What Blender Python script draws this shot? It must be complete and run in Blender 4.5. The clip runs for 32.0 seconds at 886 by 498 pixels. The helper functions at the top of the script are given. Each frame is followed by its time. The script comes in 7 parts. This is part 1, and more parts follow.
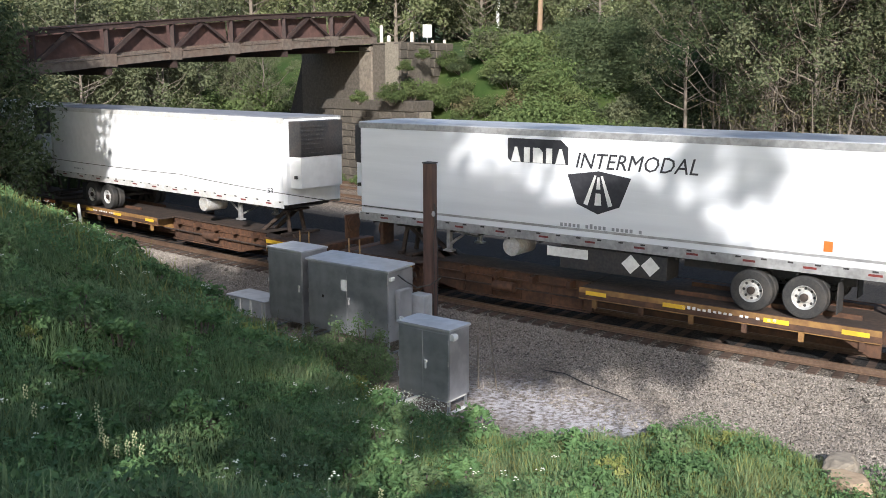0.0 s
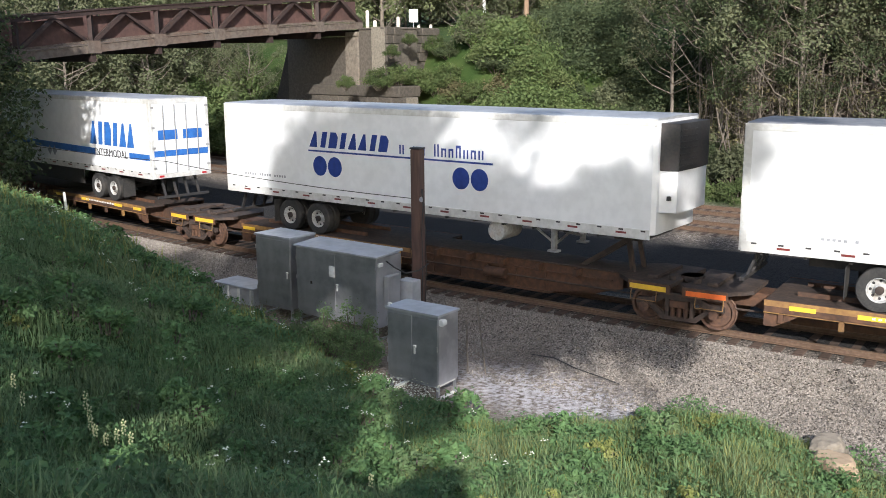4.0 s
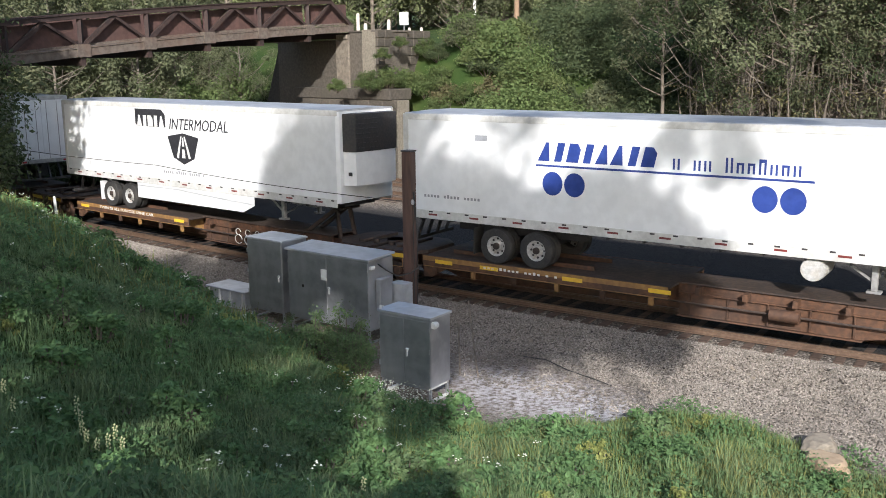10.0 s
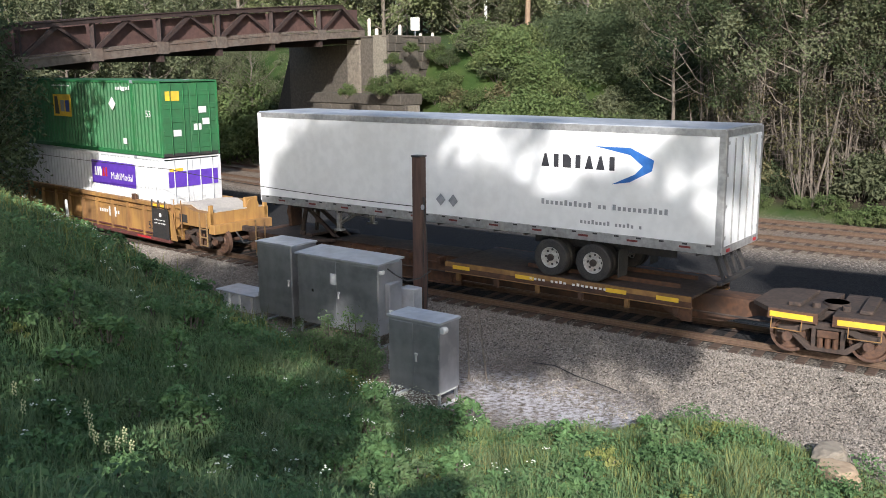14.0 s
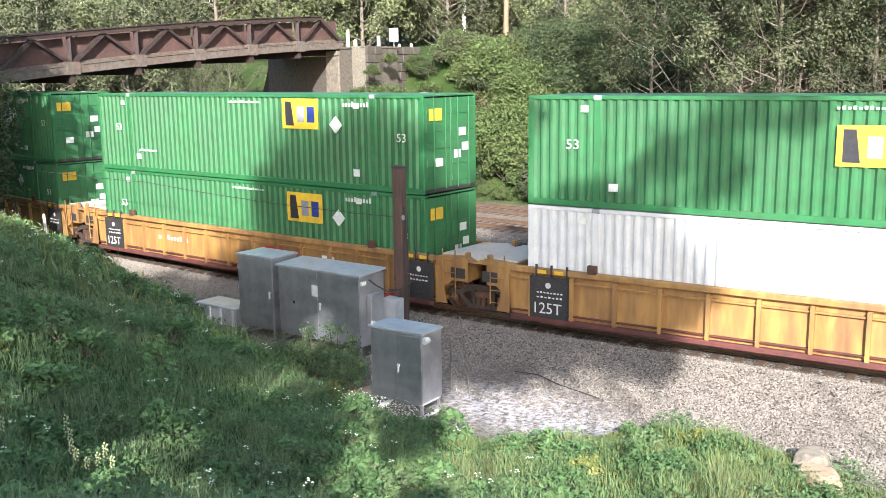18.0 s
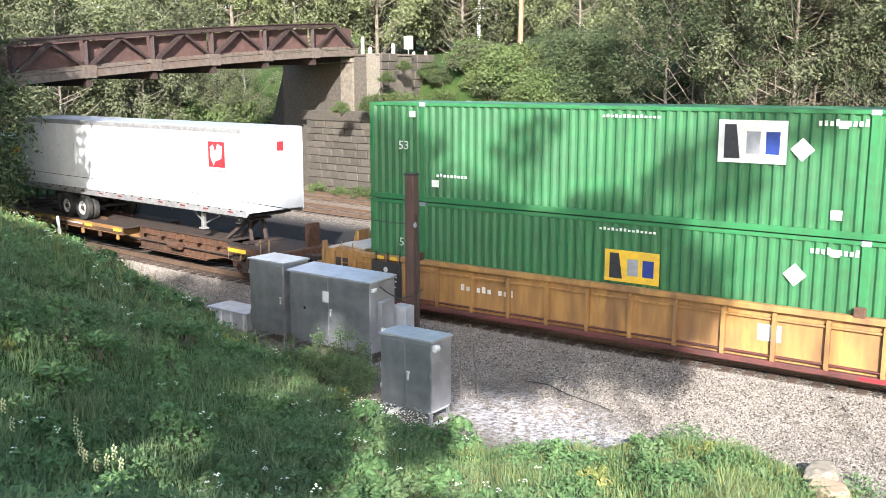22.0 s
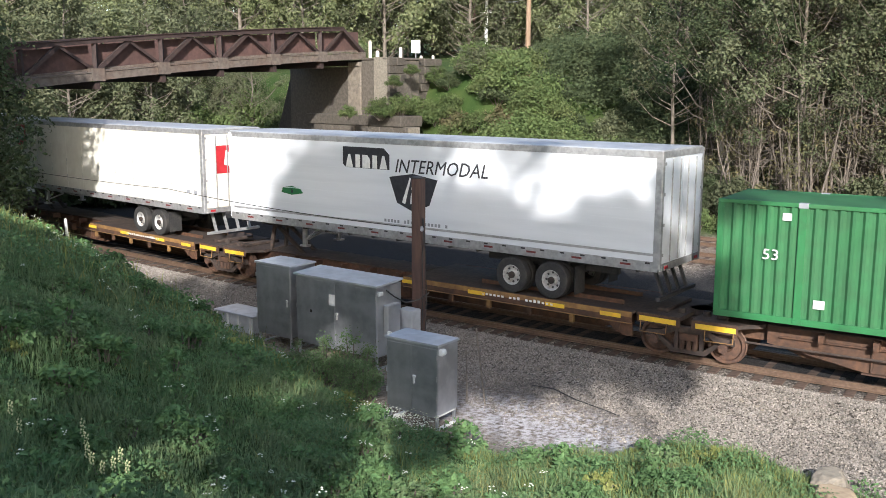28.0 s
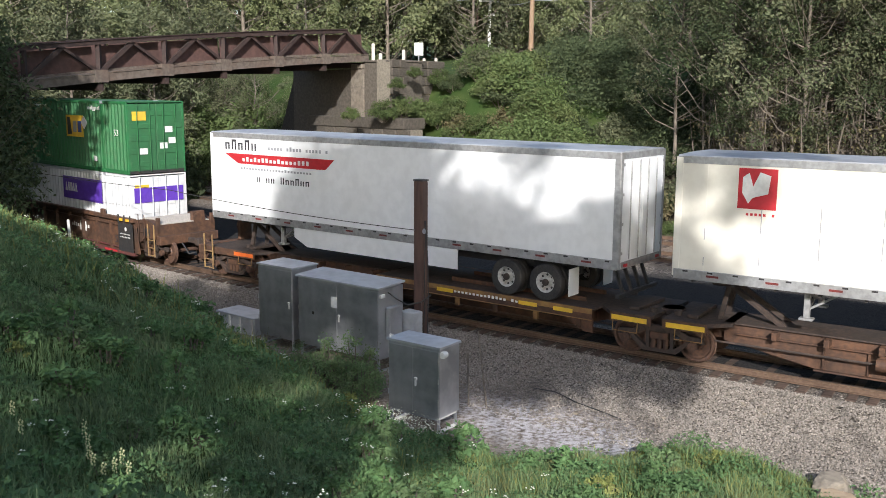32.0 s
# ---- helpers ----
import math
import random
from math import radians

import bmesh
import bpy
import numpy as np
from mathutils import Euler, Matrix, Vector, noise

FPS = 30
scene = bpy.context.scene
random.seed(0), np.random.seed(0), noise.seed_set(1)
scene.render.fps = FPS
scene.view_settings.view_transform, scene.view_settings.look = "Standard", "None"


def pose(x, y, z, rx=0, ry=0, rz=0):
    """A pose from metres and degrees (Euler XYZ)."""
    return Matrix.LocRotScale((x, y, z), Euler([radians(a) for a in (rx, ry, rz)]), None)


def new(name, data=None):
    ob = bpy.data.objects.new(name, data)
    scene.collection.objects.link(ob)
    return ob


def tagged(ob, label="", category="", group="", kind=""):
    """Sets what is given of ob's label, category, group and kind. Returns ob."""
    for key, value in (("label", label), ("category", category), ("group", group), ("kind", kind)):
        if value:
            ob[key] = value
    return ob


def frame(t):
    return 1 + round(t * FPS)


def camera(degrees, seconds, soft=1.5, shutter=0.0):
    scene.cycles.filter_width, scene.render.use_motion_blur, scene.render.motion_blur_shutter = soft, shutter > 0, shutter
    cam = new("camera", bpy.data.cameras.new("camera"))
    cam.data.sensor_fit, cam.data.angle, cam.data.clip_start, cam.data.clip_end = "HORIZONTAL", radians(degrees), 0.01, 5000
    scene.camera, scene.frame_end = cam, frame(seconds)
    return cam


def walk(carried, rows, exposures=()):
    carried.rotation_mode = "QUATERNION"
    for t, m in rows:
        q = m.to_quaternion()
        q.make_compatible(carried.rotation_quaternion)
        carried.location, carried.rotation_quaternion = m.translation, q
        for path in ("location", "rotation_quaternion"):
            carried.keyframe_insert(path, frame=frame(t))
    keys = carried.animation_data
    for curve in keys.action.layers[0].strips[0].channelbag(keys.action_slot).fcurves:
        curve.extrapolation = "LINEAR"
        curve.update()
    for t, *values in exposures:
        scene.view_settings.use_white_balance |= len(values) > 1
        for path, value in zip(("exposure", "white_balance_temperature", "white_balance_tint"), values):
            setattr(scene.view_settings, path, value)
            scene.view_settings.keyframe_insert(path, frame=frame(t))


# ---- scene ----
cam = camera(50.0, 32.0, soft=0.7)
EYE = (0.0, 0.0, 6.87)
PATH = [
    (0.0, 79.25, 0.04, -0.00),
    (0.5, 79.35, -0.00, 0.04),
    (1.0, 79.32, 0.07, -0.07),
    (1.5, 79.27, 0.16, -0.15),
    (2.0, 79.22, -0.15, -0.00),
    (2.5, 79.20, -0.18, 0.04),
    (3.0, 78.88, -0.09, -0.02),
    (3.5, 78.49, 0.18, -0.31),
    (5.5, 78.28, 0.30, -2.68),
    (6.0, 78.43, 0.38, -2.98),
    (6.5, 78.48, 0.31, -2.82),
    (7.0, 78.35, 0.02, -2.66),
    (7.5, 78.08, 0.20, -2.30),
    (8.0, 78.05, 0.07, -1.86),
    (8.5, 78.18, 0.39, -1.61),
    (9.0, 78.28, 0.33, -1.34),
    (9.5, 78.38, 0.45, -1.32),
    (10.0, 78.52, 0.53, -1.34),
    (10.5, 78.64, 0.43, -1.44),
    (11.0, 78.84, 0.31, -1.25),
    (11.5, 79.06, 0.34, -1.16),
    (12.0, 79.04, 0.38, -1.17),
    (12.5, 79.00, 0.48, -0.94),
    (13.0, 78.99, 0.67, -0.76),
    (13.5, 79.02, 0.52, -0.76),
    (14.0, 78.84, 0.32, -0.70),
    (14.5, 78.92, 0.66, -0.96),
    (16.5, 79.72, 0.77, -2.38),
    (17.0, 79.72, 0.48, -1.96),
    (17.5, 79.57, 0.71, -1.89),
    (18.0, 79.44, 0.75, -1.94),
    (18.5, 79.40, 0.81, -1.91),
    (19.0, 79.46, 0.76, -2.01),
    (19.5, 79.44, 0.23, -1.76),
    (20.0, 79.57, -0.05, -1.48),
    (20.5, 79.69, -0.08, -1.34),
    (21.0, 79.71, -0.15, -1.23),
    (21.5, 79.77, -0.15, -1.15),
    (22.0, 79.92, 0.02, -1.11),
    (22.5, 80.03, -0.21, -0.91),
    (23.0, 80.32, -0.26, -0.44),
    (23.5, 80.29, -0.29, -0.29),
    (24.0, 80.13, -0.19, -0.36),
    (24.5, 80.21, -0.12, -0.53),
    (25.0, 80.39, -0.04, -0.74),
    (25.5, 80.53, 0.07, -0.80),
    (27.5, 80.26, -0.04, -0.71),
    (28.0, 80.15, -0.12, -0.68),
    (28.5, 80.16, -0.15, -0.68),
    (29.0, 80.19, -0.27, -0.73),
    (29.5, 80.29, -0.22, -0.79),
    (30.0, 80.26, -0.16, -0.73),
    (30.5, 80.16, -0.23, -0.66),
    (31.0, 80.12, -0.17, -0.70),
    (31.5, 80.14, -0.53, -0.56),
    (32.0, 80.30, -0.33, -0.51),
]
EXPOSURES = [(0.0, 0.5), (3.5, 0.48), (14.0, 0.44), (16.5, 1.2), (19.0, 1.42), (22.0, 1.5), (23.5, 1.15), (28.0, 0.72), (29.5, 0.5), (32.0, 0.36)]
walk(cam, [(t, pose(*EYE, rx, ry, rz)) for t, rx, ry, rz in PATH], EXPOSURES)

# ---- light ----
SUN_EL, SUN_AZ = 26.0, 182.0      # degrees; azimuth clockwise from +y, the way to the sun
world = bpy.data.worlds.new("world")
scene.world = world
world.use_nodes = True
_n = world.node_tree.nodes
_sky = _n.new("ShaderNodeTexSky")
_sky.sky_type, _sky.sun_disc = "NISHITA", False
_sky.sun_elevation, _sky.sun_rotation = radians(SUN_EL), radians(SUN_AZ)
_sky.air_density, _sky.dust_density = 1.0, 1.5
_n["Background"].inputs["Strength"].default_value = 0.17
world.node_tree.links.new(_sky.outputs["Color"], _n["Background"].inputs["Color"])
_az, _el = radians(SUN_AZ), radians(SUN_EL)
TO_SUN = Vector((math.sin(_az) * math.cos(_el), math.cos(_az) * math.cos(_el), math.sin(_el)))
sun = new("sun", bpy.data.lights.new("sun", "SUN"))
sun.data.energy, sun.data.angle, sun.data.color = 5.0, radians(0.6), (1.0, 0.97, 0.95)
sun.matrix_world = Matrix.Translation((0, -40, 60)) @ TO_SUN.to_track_quat("Z", "Y").to_matrix().to_4x4()


# ---- materials ----
def material(name, c1, c2, fine=20.0, coarse=1.2, rough=0.6, metal=0.0, bump=0.0, c3=None, dirt=0.35, spread=(0.4, 0.62), spec=0.5, random_tint=0.0, stretch=(1, 1, 1)):
    """Two scales of variation: fine grain between c1 and c2, coarse patches of c3, and a fine relief."""
    m = bpy.data.materials.new(name)
    m.use_nodes = True
    nt = m.node_tree
    b = nt.nodes["Principled BSDF"]
    b.inputs["Metallic"].default_value = metal
    b.inputs["Specular IOR Level"].default_value = spec
    co = nt.nodes.new("ShaderNodeTexCoord")
    mp = nt.nodes.new("ShaderNodeMapping")
    mp.inputs["Scale"].default_value = stretch
    nt.links.new(co.outputs["Object"], mp.inputs["Vector"])

    def noise_node(scale, detail):
        n = nt.nodes.new("ShaderNodeTexNoise")
        n.inputs["Scale"].default_value, n.inputs["Detail"].default_value = scale, detail
        nt.links.new(mp.outputs["Vector"], n.inputs["Vector"])
        return n

    def ramp(src, lo, hi):
        r = nt.nodes.new("ShaderNodeMapRange")
        r.inputs["From Min"].default_value, r.inputs["From Max"].default_value = lo, hi
        nt.links.new(src, r.inputs["Value"])
        return r.outputs["Result"]

    def mix(fac, a, b_, kind="MIX"):
        x = nt.nodes.new("ShaderNodeMix")
        x.data_type, x.blend_type = "RGBA", kind
        for sock, v in ((x.inputs["Factor"], fac), (x.inputs["A"], a), (x.inputs["B"], b_)):
            if isinstance(v, (int, float)):
                sock.default_value = v
            elif isinstance(v, tuple):
                sock.default_value = (*v, 1)
            else:
                nt.links.new(v, sock)
        return x.outputs["Result"]

    nf, nc = noise_node(fine, 4), noise_node(coarse, 5)
    col = mix(ramp(nf.outputs["Fac"], *spread), c1, c2)
    c3 = c3 or tuple(v * 0.6 for v in c1)
    f = nt.nodes.new("ShaderNodeMath")
    f.operation = "MULTIPLY"
    f.inputs[1].default_value = dirt
    nt.links.new(ramp(nc.outputs["Fac"], 0.45, 0.7), f.inputs[0])
    col = mix(f.outputs[0], col, c3)
    if random_tint:
        oi = nt.nodes.new("ShaderNodeObjectInfo")
        g = nt.nodes.new("ShaderNodeNewGeometry")
        add = nt.nodes.new("ShaderNodeMath")
        add.operation = "ADD"
        nt.links.new(oi.outputs["Random"], add.inputs[0])
        nt.links.new(g.outputs["Random Per Island"], add.inputs[1])
        hs = nt.nodes.new("ShaderNodeHueSaturation")
        nt.links.new(col, hs.inputs["Color"])
        r = nt.nodes.new("ShaderNodeMapRange")
        r.inputs["From Max"].default_value = 2.0
        r.inputs["To Min"].default_value, r.inputs["To Max"].default_value = 1 - random_tint, 1 + random_tint
        nt.links.new(add.outputs[0], r.inputs["Value"])
        nt.links.new(r.outputs["Result"], hs.inputs["Value"])
        col = hs.outputs["Color"]
    nt.links.new(col, b.inputs["Base Color"])
    rr = nt.nodes.new("ShaderNodeMapRange")
    rr.inputs["To Min"].default_value, rr.inputs["To Max"].default_value = max(0.05, rough - 0.12), min(1, rough + 0.12)
    nt.links.new(nc.outputs["Fac"], rr.inputs["Value"])
    nt.links.new(rr.outputs["Result"], b.inputs["Roughness"])
    if bump:
        bp = nt.nodes.new("ShaderNodeBump")
        bp.inputs["Strength"].default_value, bp.inputs["Distance"].default_value = bump, 0.02
        nt.links.new(nf.outputs["Fac"], bp.inputs["Height"])
        nt.links.new(bp.outputs["Normal"], b.inputs["Normal"])
    return m


def leaf_material(name, c1, c2, c3):
    """Thin leaves: tint by island, some light passes through."""
    m = material(name, c1, c2, 6.0, 0.5, 0.75, c3=c3, dirt=0.5, spec=0.2, random_tint=0.45)
    nt = m.node_tree
    b = nt.nodes["Principled BSDF"]
    tr = nt.nodes.new("ShaderNodeBsdfTranslucent")
    mx = nt.nodes.new("ShaderNodeMixShader")
    mx.inputs[0].default_value = 0.22
    nt.links.new(b.inputs["Base Color"].links[0].from_socket, tr.inputs["Color"])
    nt.links.new(b.outputs[0], mx.inputs[1])
    nt.links.new(tr.outputs[0], mx.inputs[2])
    nt.links.new(mx.outputs[0], nt.nodes["Material Output"].inputs["Surface"])
    return m


M_WHITE = material("white_painted_aluminium", (0.78, 0.79, 0.80), (0.72, 0.73, 0.74), 3.0, 0.6, 0.38, c3=(0.60, 0.60, 0.58), dirt=0.3)
M_SILVER = material("bluish_white_aluminium", (0.76, 0.78, 0.81), (0.70, 0.72, 0.75), 3.0, 0.5, 0.34, c3=(0.60, 0.62, 0.65), dirt=0.3, metal=0.15, bump=0.05, stretch=(0.08, 1, 1))
M_CREAM = material("cream_painted_panel", (0.76, 0.73, 0.64), (0.70, 0.67, 0.58), 3.0, 0.5, 0.45, c3=(0.58, 0.54, 0.46), dirt=0.35)
M_ROOF = material("weathered_roof_sheet", (0.24, 0.245, 0.26), (0.19, 0.195, 0.21), 4.0, 0.5, 0.6, c3=(0.14, 0.14, 0.15), dirt=0.5)
M_ROOF_PALE = material("bright_aluminium_roof_sheet", (0.52, 0.53, 0.55), (0.44, 0.45, 0.47), 4.0, 0.5, 0.5, metal=0.4, c3=(0.34, 0.34, 0.35), dirt=0.6)
M_RAIL_ALU = material("dull_aluminium_rail", (0.46, 0.46, 0.46), (0.36, 0.36, 0.36), 8.0, 1.0, 0.45, metal=0.5, c3=(0.22, 0.20, 0.18), dirt=0.5)
M_BLACK = material("black_painted_steel", (0.025, 0.025, 0.027), (0.04, 0.038, 0.036), 14.0, 2.0, 0.6, c3=(0.07, 0.05, 0.04), bump=0.1)
M_RUBBER = material("black_rubber", (0.022, 0.022, 0.022), (0.035, 0.034, 0.033), 30.0, 3.0, 0.8, c3=(0.08, 0.07, 0.06), dirt=0.5)
M_RIM = material("white_wheel_rim", (0.48, 0.48, 0.47), (0.36, 0.36, 0.35), 15.0, 4.0, 0.4, c3=(0.35, 0.28, 0.2), dirt=0.5)
M_DARKSIGN = material("dark_marking", (0.025, 0.025, 0.03), (0.035, 0.035, 0.04), 9.0, 2.0, 0.5)
M_NAVY = material("navy_marking", (0.02, 0.045, 0.22), (0.03, 0.06, 0.26), 6.0, 2.0, 0.4)
M_BLUE = material("blue_marking", (0.03, 0.13, 0.42), (0.04, 0.17, 0.5), 6.0, 2.0, 0.4)
M_PURPLE = material("purple_marking", (0.10, 0.04, 0.36), (0.12, 0.05, 0.42), 6.0, 2.0, 0.45)
M_RED = material("red_marking", (0.50, 0.03, 0.04), (0.42, 0.025, 0.03), 6.0, 2.0, 0.45)
M_REFLECT = material("dull_red_reflector", (0.20, 0.035, 0.03), (0.14, 0.03, 0.028), 8.0, 2.0, 0.4)
M_ORANGE = material("orange_marking", (0.75, 0.16, 0.03), (0.65, 0.13, 0.03), 6.0, 2.0, 0.45)
M_YELLOW = material("yellow_marking", (0.78, 0.50, 0.04), (0.70, 0.44, 0.04), 9.0, 2.0, 0.5, c3=(0.40, 0.26, 0.06), dirt=0.4)
M_LADDER = material("worn_ladder_paint", (0.36, 0.24, 0.10), (0.24, 0.15, 0.08), 12.0, 2.0, 0.6, c3=(0.16, 0.09, 0.05), dirt=0.7)
M_PALE = material("pale_marking", (0.75, 0.75, 0.72), (0.66, 0.66, 0.63), 9.0, 2.0, 0.5)
M_GREYMARK = material("grey_marking", (0.30, 0.31, 0.33), (0.25, 0.26, 0.28), 9.0, 2.0, 0.5)
M_GREEN = material("green_container_paint", (0.034, 0.152, 0.058), (0.036, 0.128, 0.052), 2.5, 0.4, 0.45, c3=(0.036, 0.105, 0.05), dirt=0.6)
M_GREEN2 = material("green_container_frame_paint", (0.026, 0.165, 0.056), (0.028, 0.14, 0.05), 5.0, 0.8, 0.5, c3=(0.04, 0.1, 0.04), dirt=0.4)
M_LTWHITE = material("white_container_paint", (0.68, 0.69, 0.70), (0.60, 0.61, 0.62), 2.5, 0.4, 0.5, c3=(0.45, 0.44, 0.42), dirt=0.4)
M_WELL = material("yellow_railcar_paint", (0.40, 0.222, 0.07), (0.30, 0.16, 0.057), 5.0, 1.3, 0.65, c3=(0.16, 0.085, 0.045), dirt=0.95, bump=0.06, stretch=(1, 1, 0.22))
M_MAROON = material("dark_red_sill_paint", (0.14, 0.04, 0.035), (0.10, 0.035, 0.03), 5.0, 1.0, 0.75, c3=(0.05, 0.03, 0.025), dirt=0.7)
M_RUST = material("rusty_brown_railcar_steel", (0.075, 0.038, 0.023), (0.12, 0.058, 0.031), 7.0, 1.1, 0.75, c3=(0.04, 0.026, 0.02), dirt=0.75, bump=0.2)
M_EDGE = material("dirty_ochre_paint", (0.30, 0.17, 0.055), (0.22, 0.115, 0.045), 6.0, 0.9, 0.7, c3=(0.10, 0.055, 0.03), dirt=0.6)
# grime, darkened further to carry the shade under the trailers
M_GRIME_SHADE = material("grimy_truck_casting", (0.04, 0.029, 0.024), (0.07, 0.046, 0.035), 9.0, 1.6, 0.8, c3=(0.035, 0.028, 0.024), dirt=0.6, bump=0.25)
M_WHEEL = material("rusty_wheel_steel", (0.10, 0.06, 0.045), (0.16, 0.09, 0.06), 10.0, 2.0, 0.6, metal=0.3, c3=(0.05, 0.03, 0.025))
M_DECK = material("concrete_grey_grating", (0.55, 0.50, 0.44), (0.42, 0.38, 0.33), 25.0, 1.5, 0.8, bump=0.2)
M_TRACKRAIL = material("rail_steel_rusty", (0.15, 0.10, 0.07), (0.20, 0.135, 0.095), 12.0, 1.5, 0.5, metal=0.35, c3=(0.12, 0.07, 0.05))
M_TIE = material("creosoted_wood_tie", (0.055, 0.036, 0.027), (0.10, 0.066, 0.048), 9.0, 1.5, 0.9, bump=0.4, stretch=(0.3, 1, 1), random_tint=0.3)
M_GALV = material("galvanised_sheet", (0.43, 0.44, 0.46), (0.33, 0.34, 0.355), 2.6, 1.1, 0.38, metal=0.75, c3=(0.54, 0.55, 0.57), dirt=0.8, bump=0.04)
M_GALV_TOP = material("galvanised_roof_sheet", (0.55, 0.57, 0.60), (0.48, 0.50, 0.53), 5.0, 1.3, 0.40, metal=0.4, c3=(0.38, 0.38, 0.38), dirt=0.4)
M_CONCRETE = material("aged_concrete", (0.20, 0.175, 0.14), (0.13, 0.11, 0.09), 5.0, 0.6, 0.9, bump=0.4, c3=(0.16, 0.13, 0.10), dirt=0.75)
M_STONE = material("sooty_sandstone", (0.070, 0.060, 0.049), (0.105, 0.090, 0.072), 6.0, 0.9, 0.9, bump=0.5, c3=(0.09, 0.08, 0.06), dirt=0.7, random_tint=0.35)
# stone with the bridge's shade put into its colour
M_STONE_SHADE = material("soot_blackened_stone", (0.028, 0.025, 0.022), (0.042, 0.037, 0.031), 6.0, 0.9, 0.95, bump=0.4, c3=(0.06, 0.052, 0.042), dirt=0.4)
M_MORTAR = material("pale_lime_mortar", (0.20, 0.18, 0.14), (0.15, 0.13, 0.105), 9.0, 1.0, 0.95, bump=0.3)
M_BRIDGE = material("rusted_bridge_steel", (0.032, 0.02, 0.018), (0.046, 0.027, 0.023), 6.0, 0.7, 0.8, c3=(0.05, 0.03, 0.025), dirt=0.7, bump=0.2)
M_BRIDGE_LT = material("weathered_bridge_sill", (0.14, 0.115, 0.095), (0.10, 0.078, 0.064), 5.0, 0.8, 0.9, c3=(0.12, 0.07, 0.05), dirt=0.6, bump=0.3)
M_BRIDGE_PANEL = material("reddish_rusted_sheet", (0.08, 0.043, 0.037), (0.105, 0.056, 0.047), 5.0, 0.6, 0.85, c3=(0.04, 0.024, 0.021), dirt=0.6, bump=0.15)
M_RAIL_WHITE = material("white_painted_rail", (0.62, 0.62, 0.60), (0.54, 0.54, 0.52), 8.0, 1.0, 0.5, c3=(0.34, 0.32, 0.29), dirt=0.5)
M_WOOD = material("weathered_pole_wood", (0.24, 0.16, 0.10), (0.30, 0.21, 0.14), 9.0, 1.0, 0.85, bump=0.3, stretch=(1, 1, 0.1))
M_POLE = material("dark_tarred_pole", (0.07, 0.04, 0.033), (0.105, 0.06, 0.045), 9.0, 1.0, 0.8, bump=0.3, stretch=(1, 1, 0.12), c3=(0.03, 0.022, 0.02))
M_BARK = material("tree_bark", (0.13, 0.11, 0.088), (0.21, 0.18, 0.145), 7.0, 1.0, 0.95, bump=0.5, stretch=(1, 1, 0.25))
M_BALLAST = material("ballast_stone", (0.15, 0.131, 0.111), (0.285, 0.252, 0.216), 30.0, 0.5, 0.9, c3=(0.12, 0.10, 0.083), dirt=0.5, random_tint=0.85)
M_ROCK = material("tan_sandstone_rock", (0.40, 0.30, 0.20), (0.32, 0.23, 0.15), 7.0, 1.5, 0.9, bump=0.5, c3=(0.20, 0.15, 0.10))
M_ROCK_PALE = material("pale_grey_rock", (0.27, 0.23, 0.18), (0.20, 0.17, 0.13), 7.0, 1.5, 0.9, bump=0.5, c3=(0.18, 0.15, 0.12))
M_GRASS = leaf_material("grass_blade", (0.128, 0.20, 0.086), (0.165, 0.23, 0.104), (0.19, 0.21, 0.115))
M_GRASS_DRY = leaf_material("yellow_green_grass", (0.20, 0.23, 0.07), (0.26, 0.275, 0.09), (0.30, 0.26, 0.13))
M_WEED = leaf_material("weed_leaf", (0.09, 0.17, 0.066), (0.118, 0.20, 0.078), (0.14, 0.185, 0.09))
M_LEAF = leaf_material("tree_leaf", (0.092, 0.108, 0.058), (0.122, 0.136, 0.074), (0.15, 0.146, 0.09))
# tree leaf made lighter for distant trees: haze put into the colour
M_LEAF_HAZE = leaf_material("pale_tree_leaf", (0.125, 0.15, 0.07), (0.165, 0.185, 0.09), (0.19, 0.19, 0.11))
# for dark-crowned trees, and for foliage whose shade is painted into the leaf
M_LEAF_DK_SHADE = leaf_material("dark_tree_leaf", (0.052, 0.072, 0.035), (0.072, 0.094, 0.044), (0.088, 0.10, 0.05))
M_BUSH = leaf_material("bush_leaf", (0.082, 0.122, 0.044), (0.112, 0.15, 0.056), (0.15, 0.155, 0.07))
M_BUSH_BR = leaf_material("brownish_bush_leaf", (0.11, 0.115, 0.055), (0.15, 0.135, 0.07), (0.17, 0.115, 0.07))
M_TWIG = material("bare_twig", (0.12, 0.10, 0.08), (0.19, 0.16, 0.13), 9.0, 1.0, 0.9)
M_SPIKE = material("pale_yellow_flower", (0.50, 0.50, 0.27), (0.42, 0.44, 0.23), 9.0, 2.0, 0.8)
M_FLOWER = material("white_flower", (0.72, 0.72, 0.62), (0.62, 0.64, 0.5), 9.0, 2.0, 0.8)


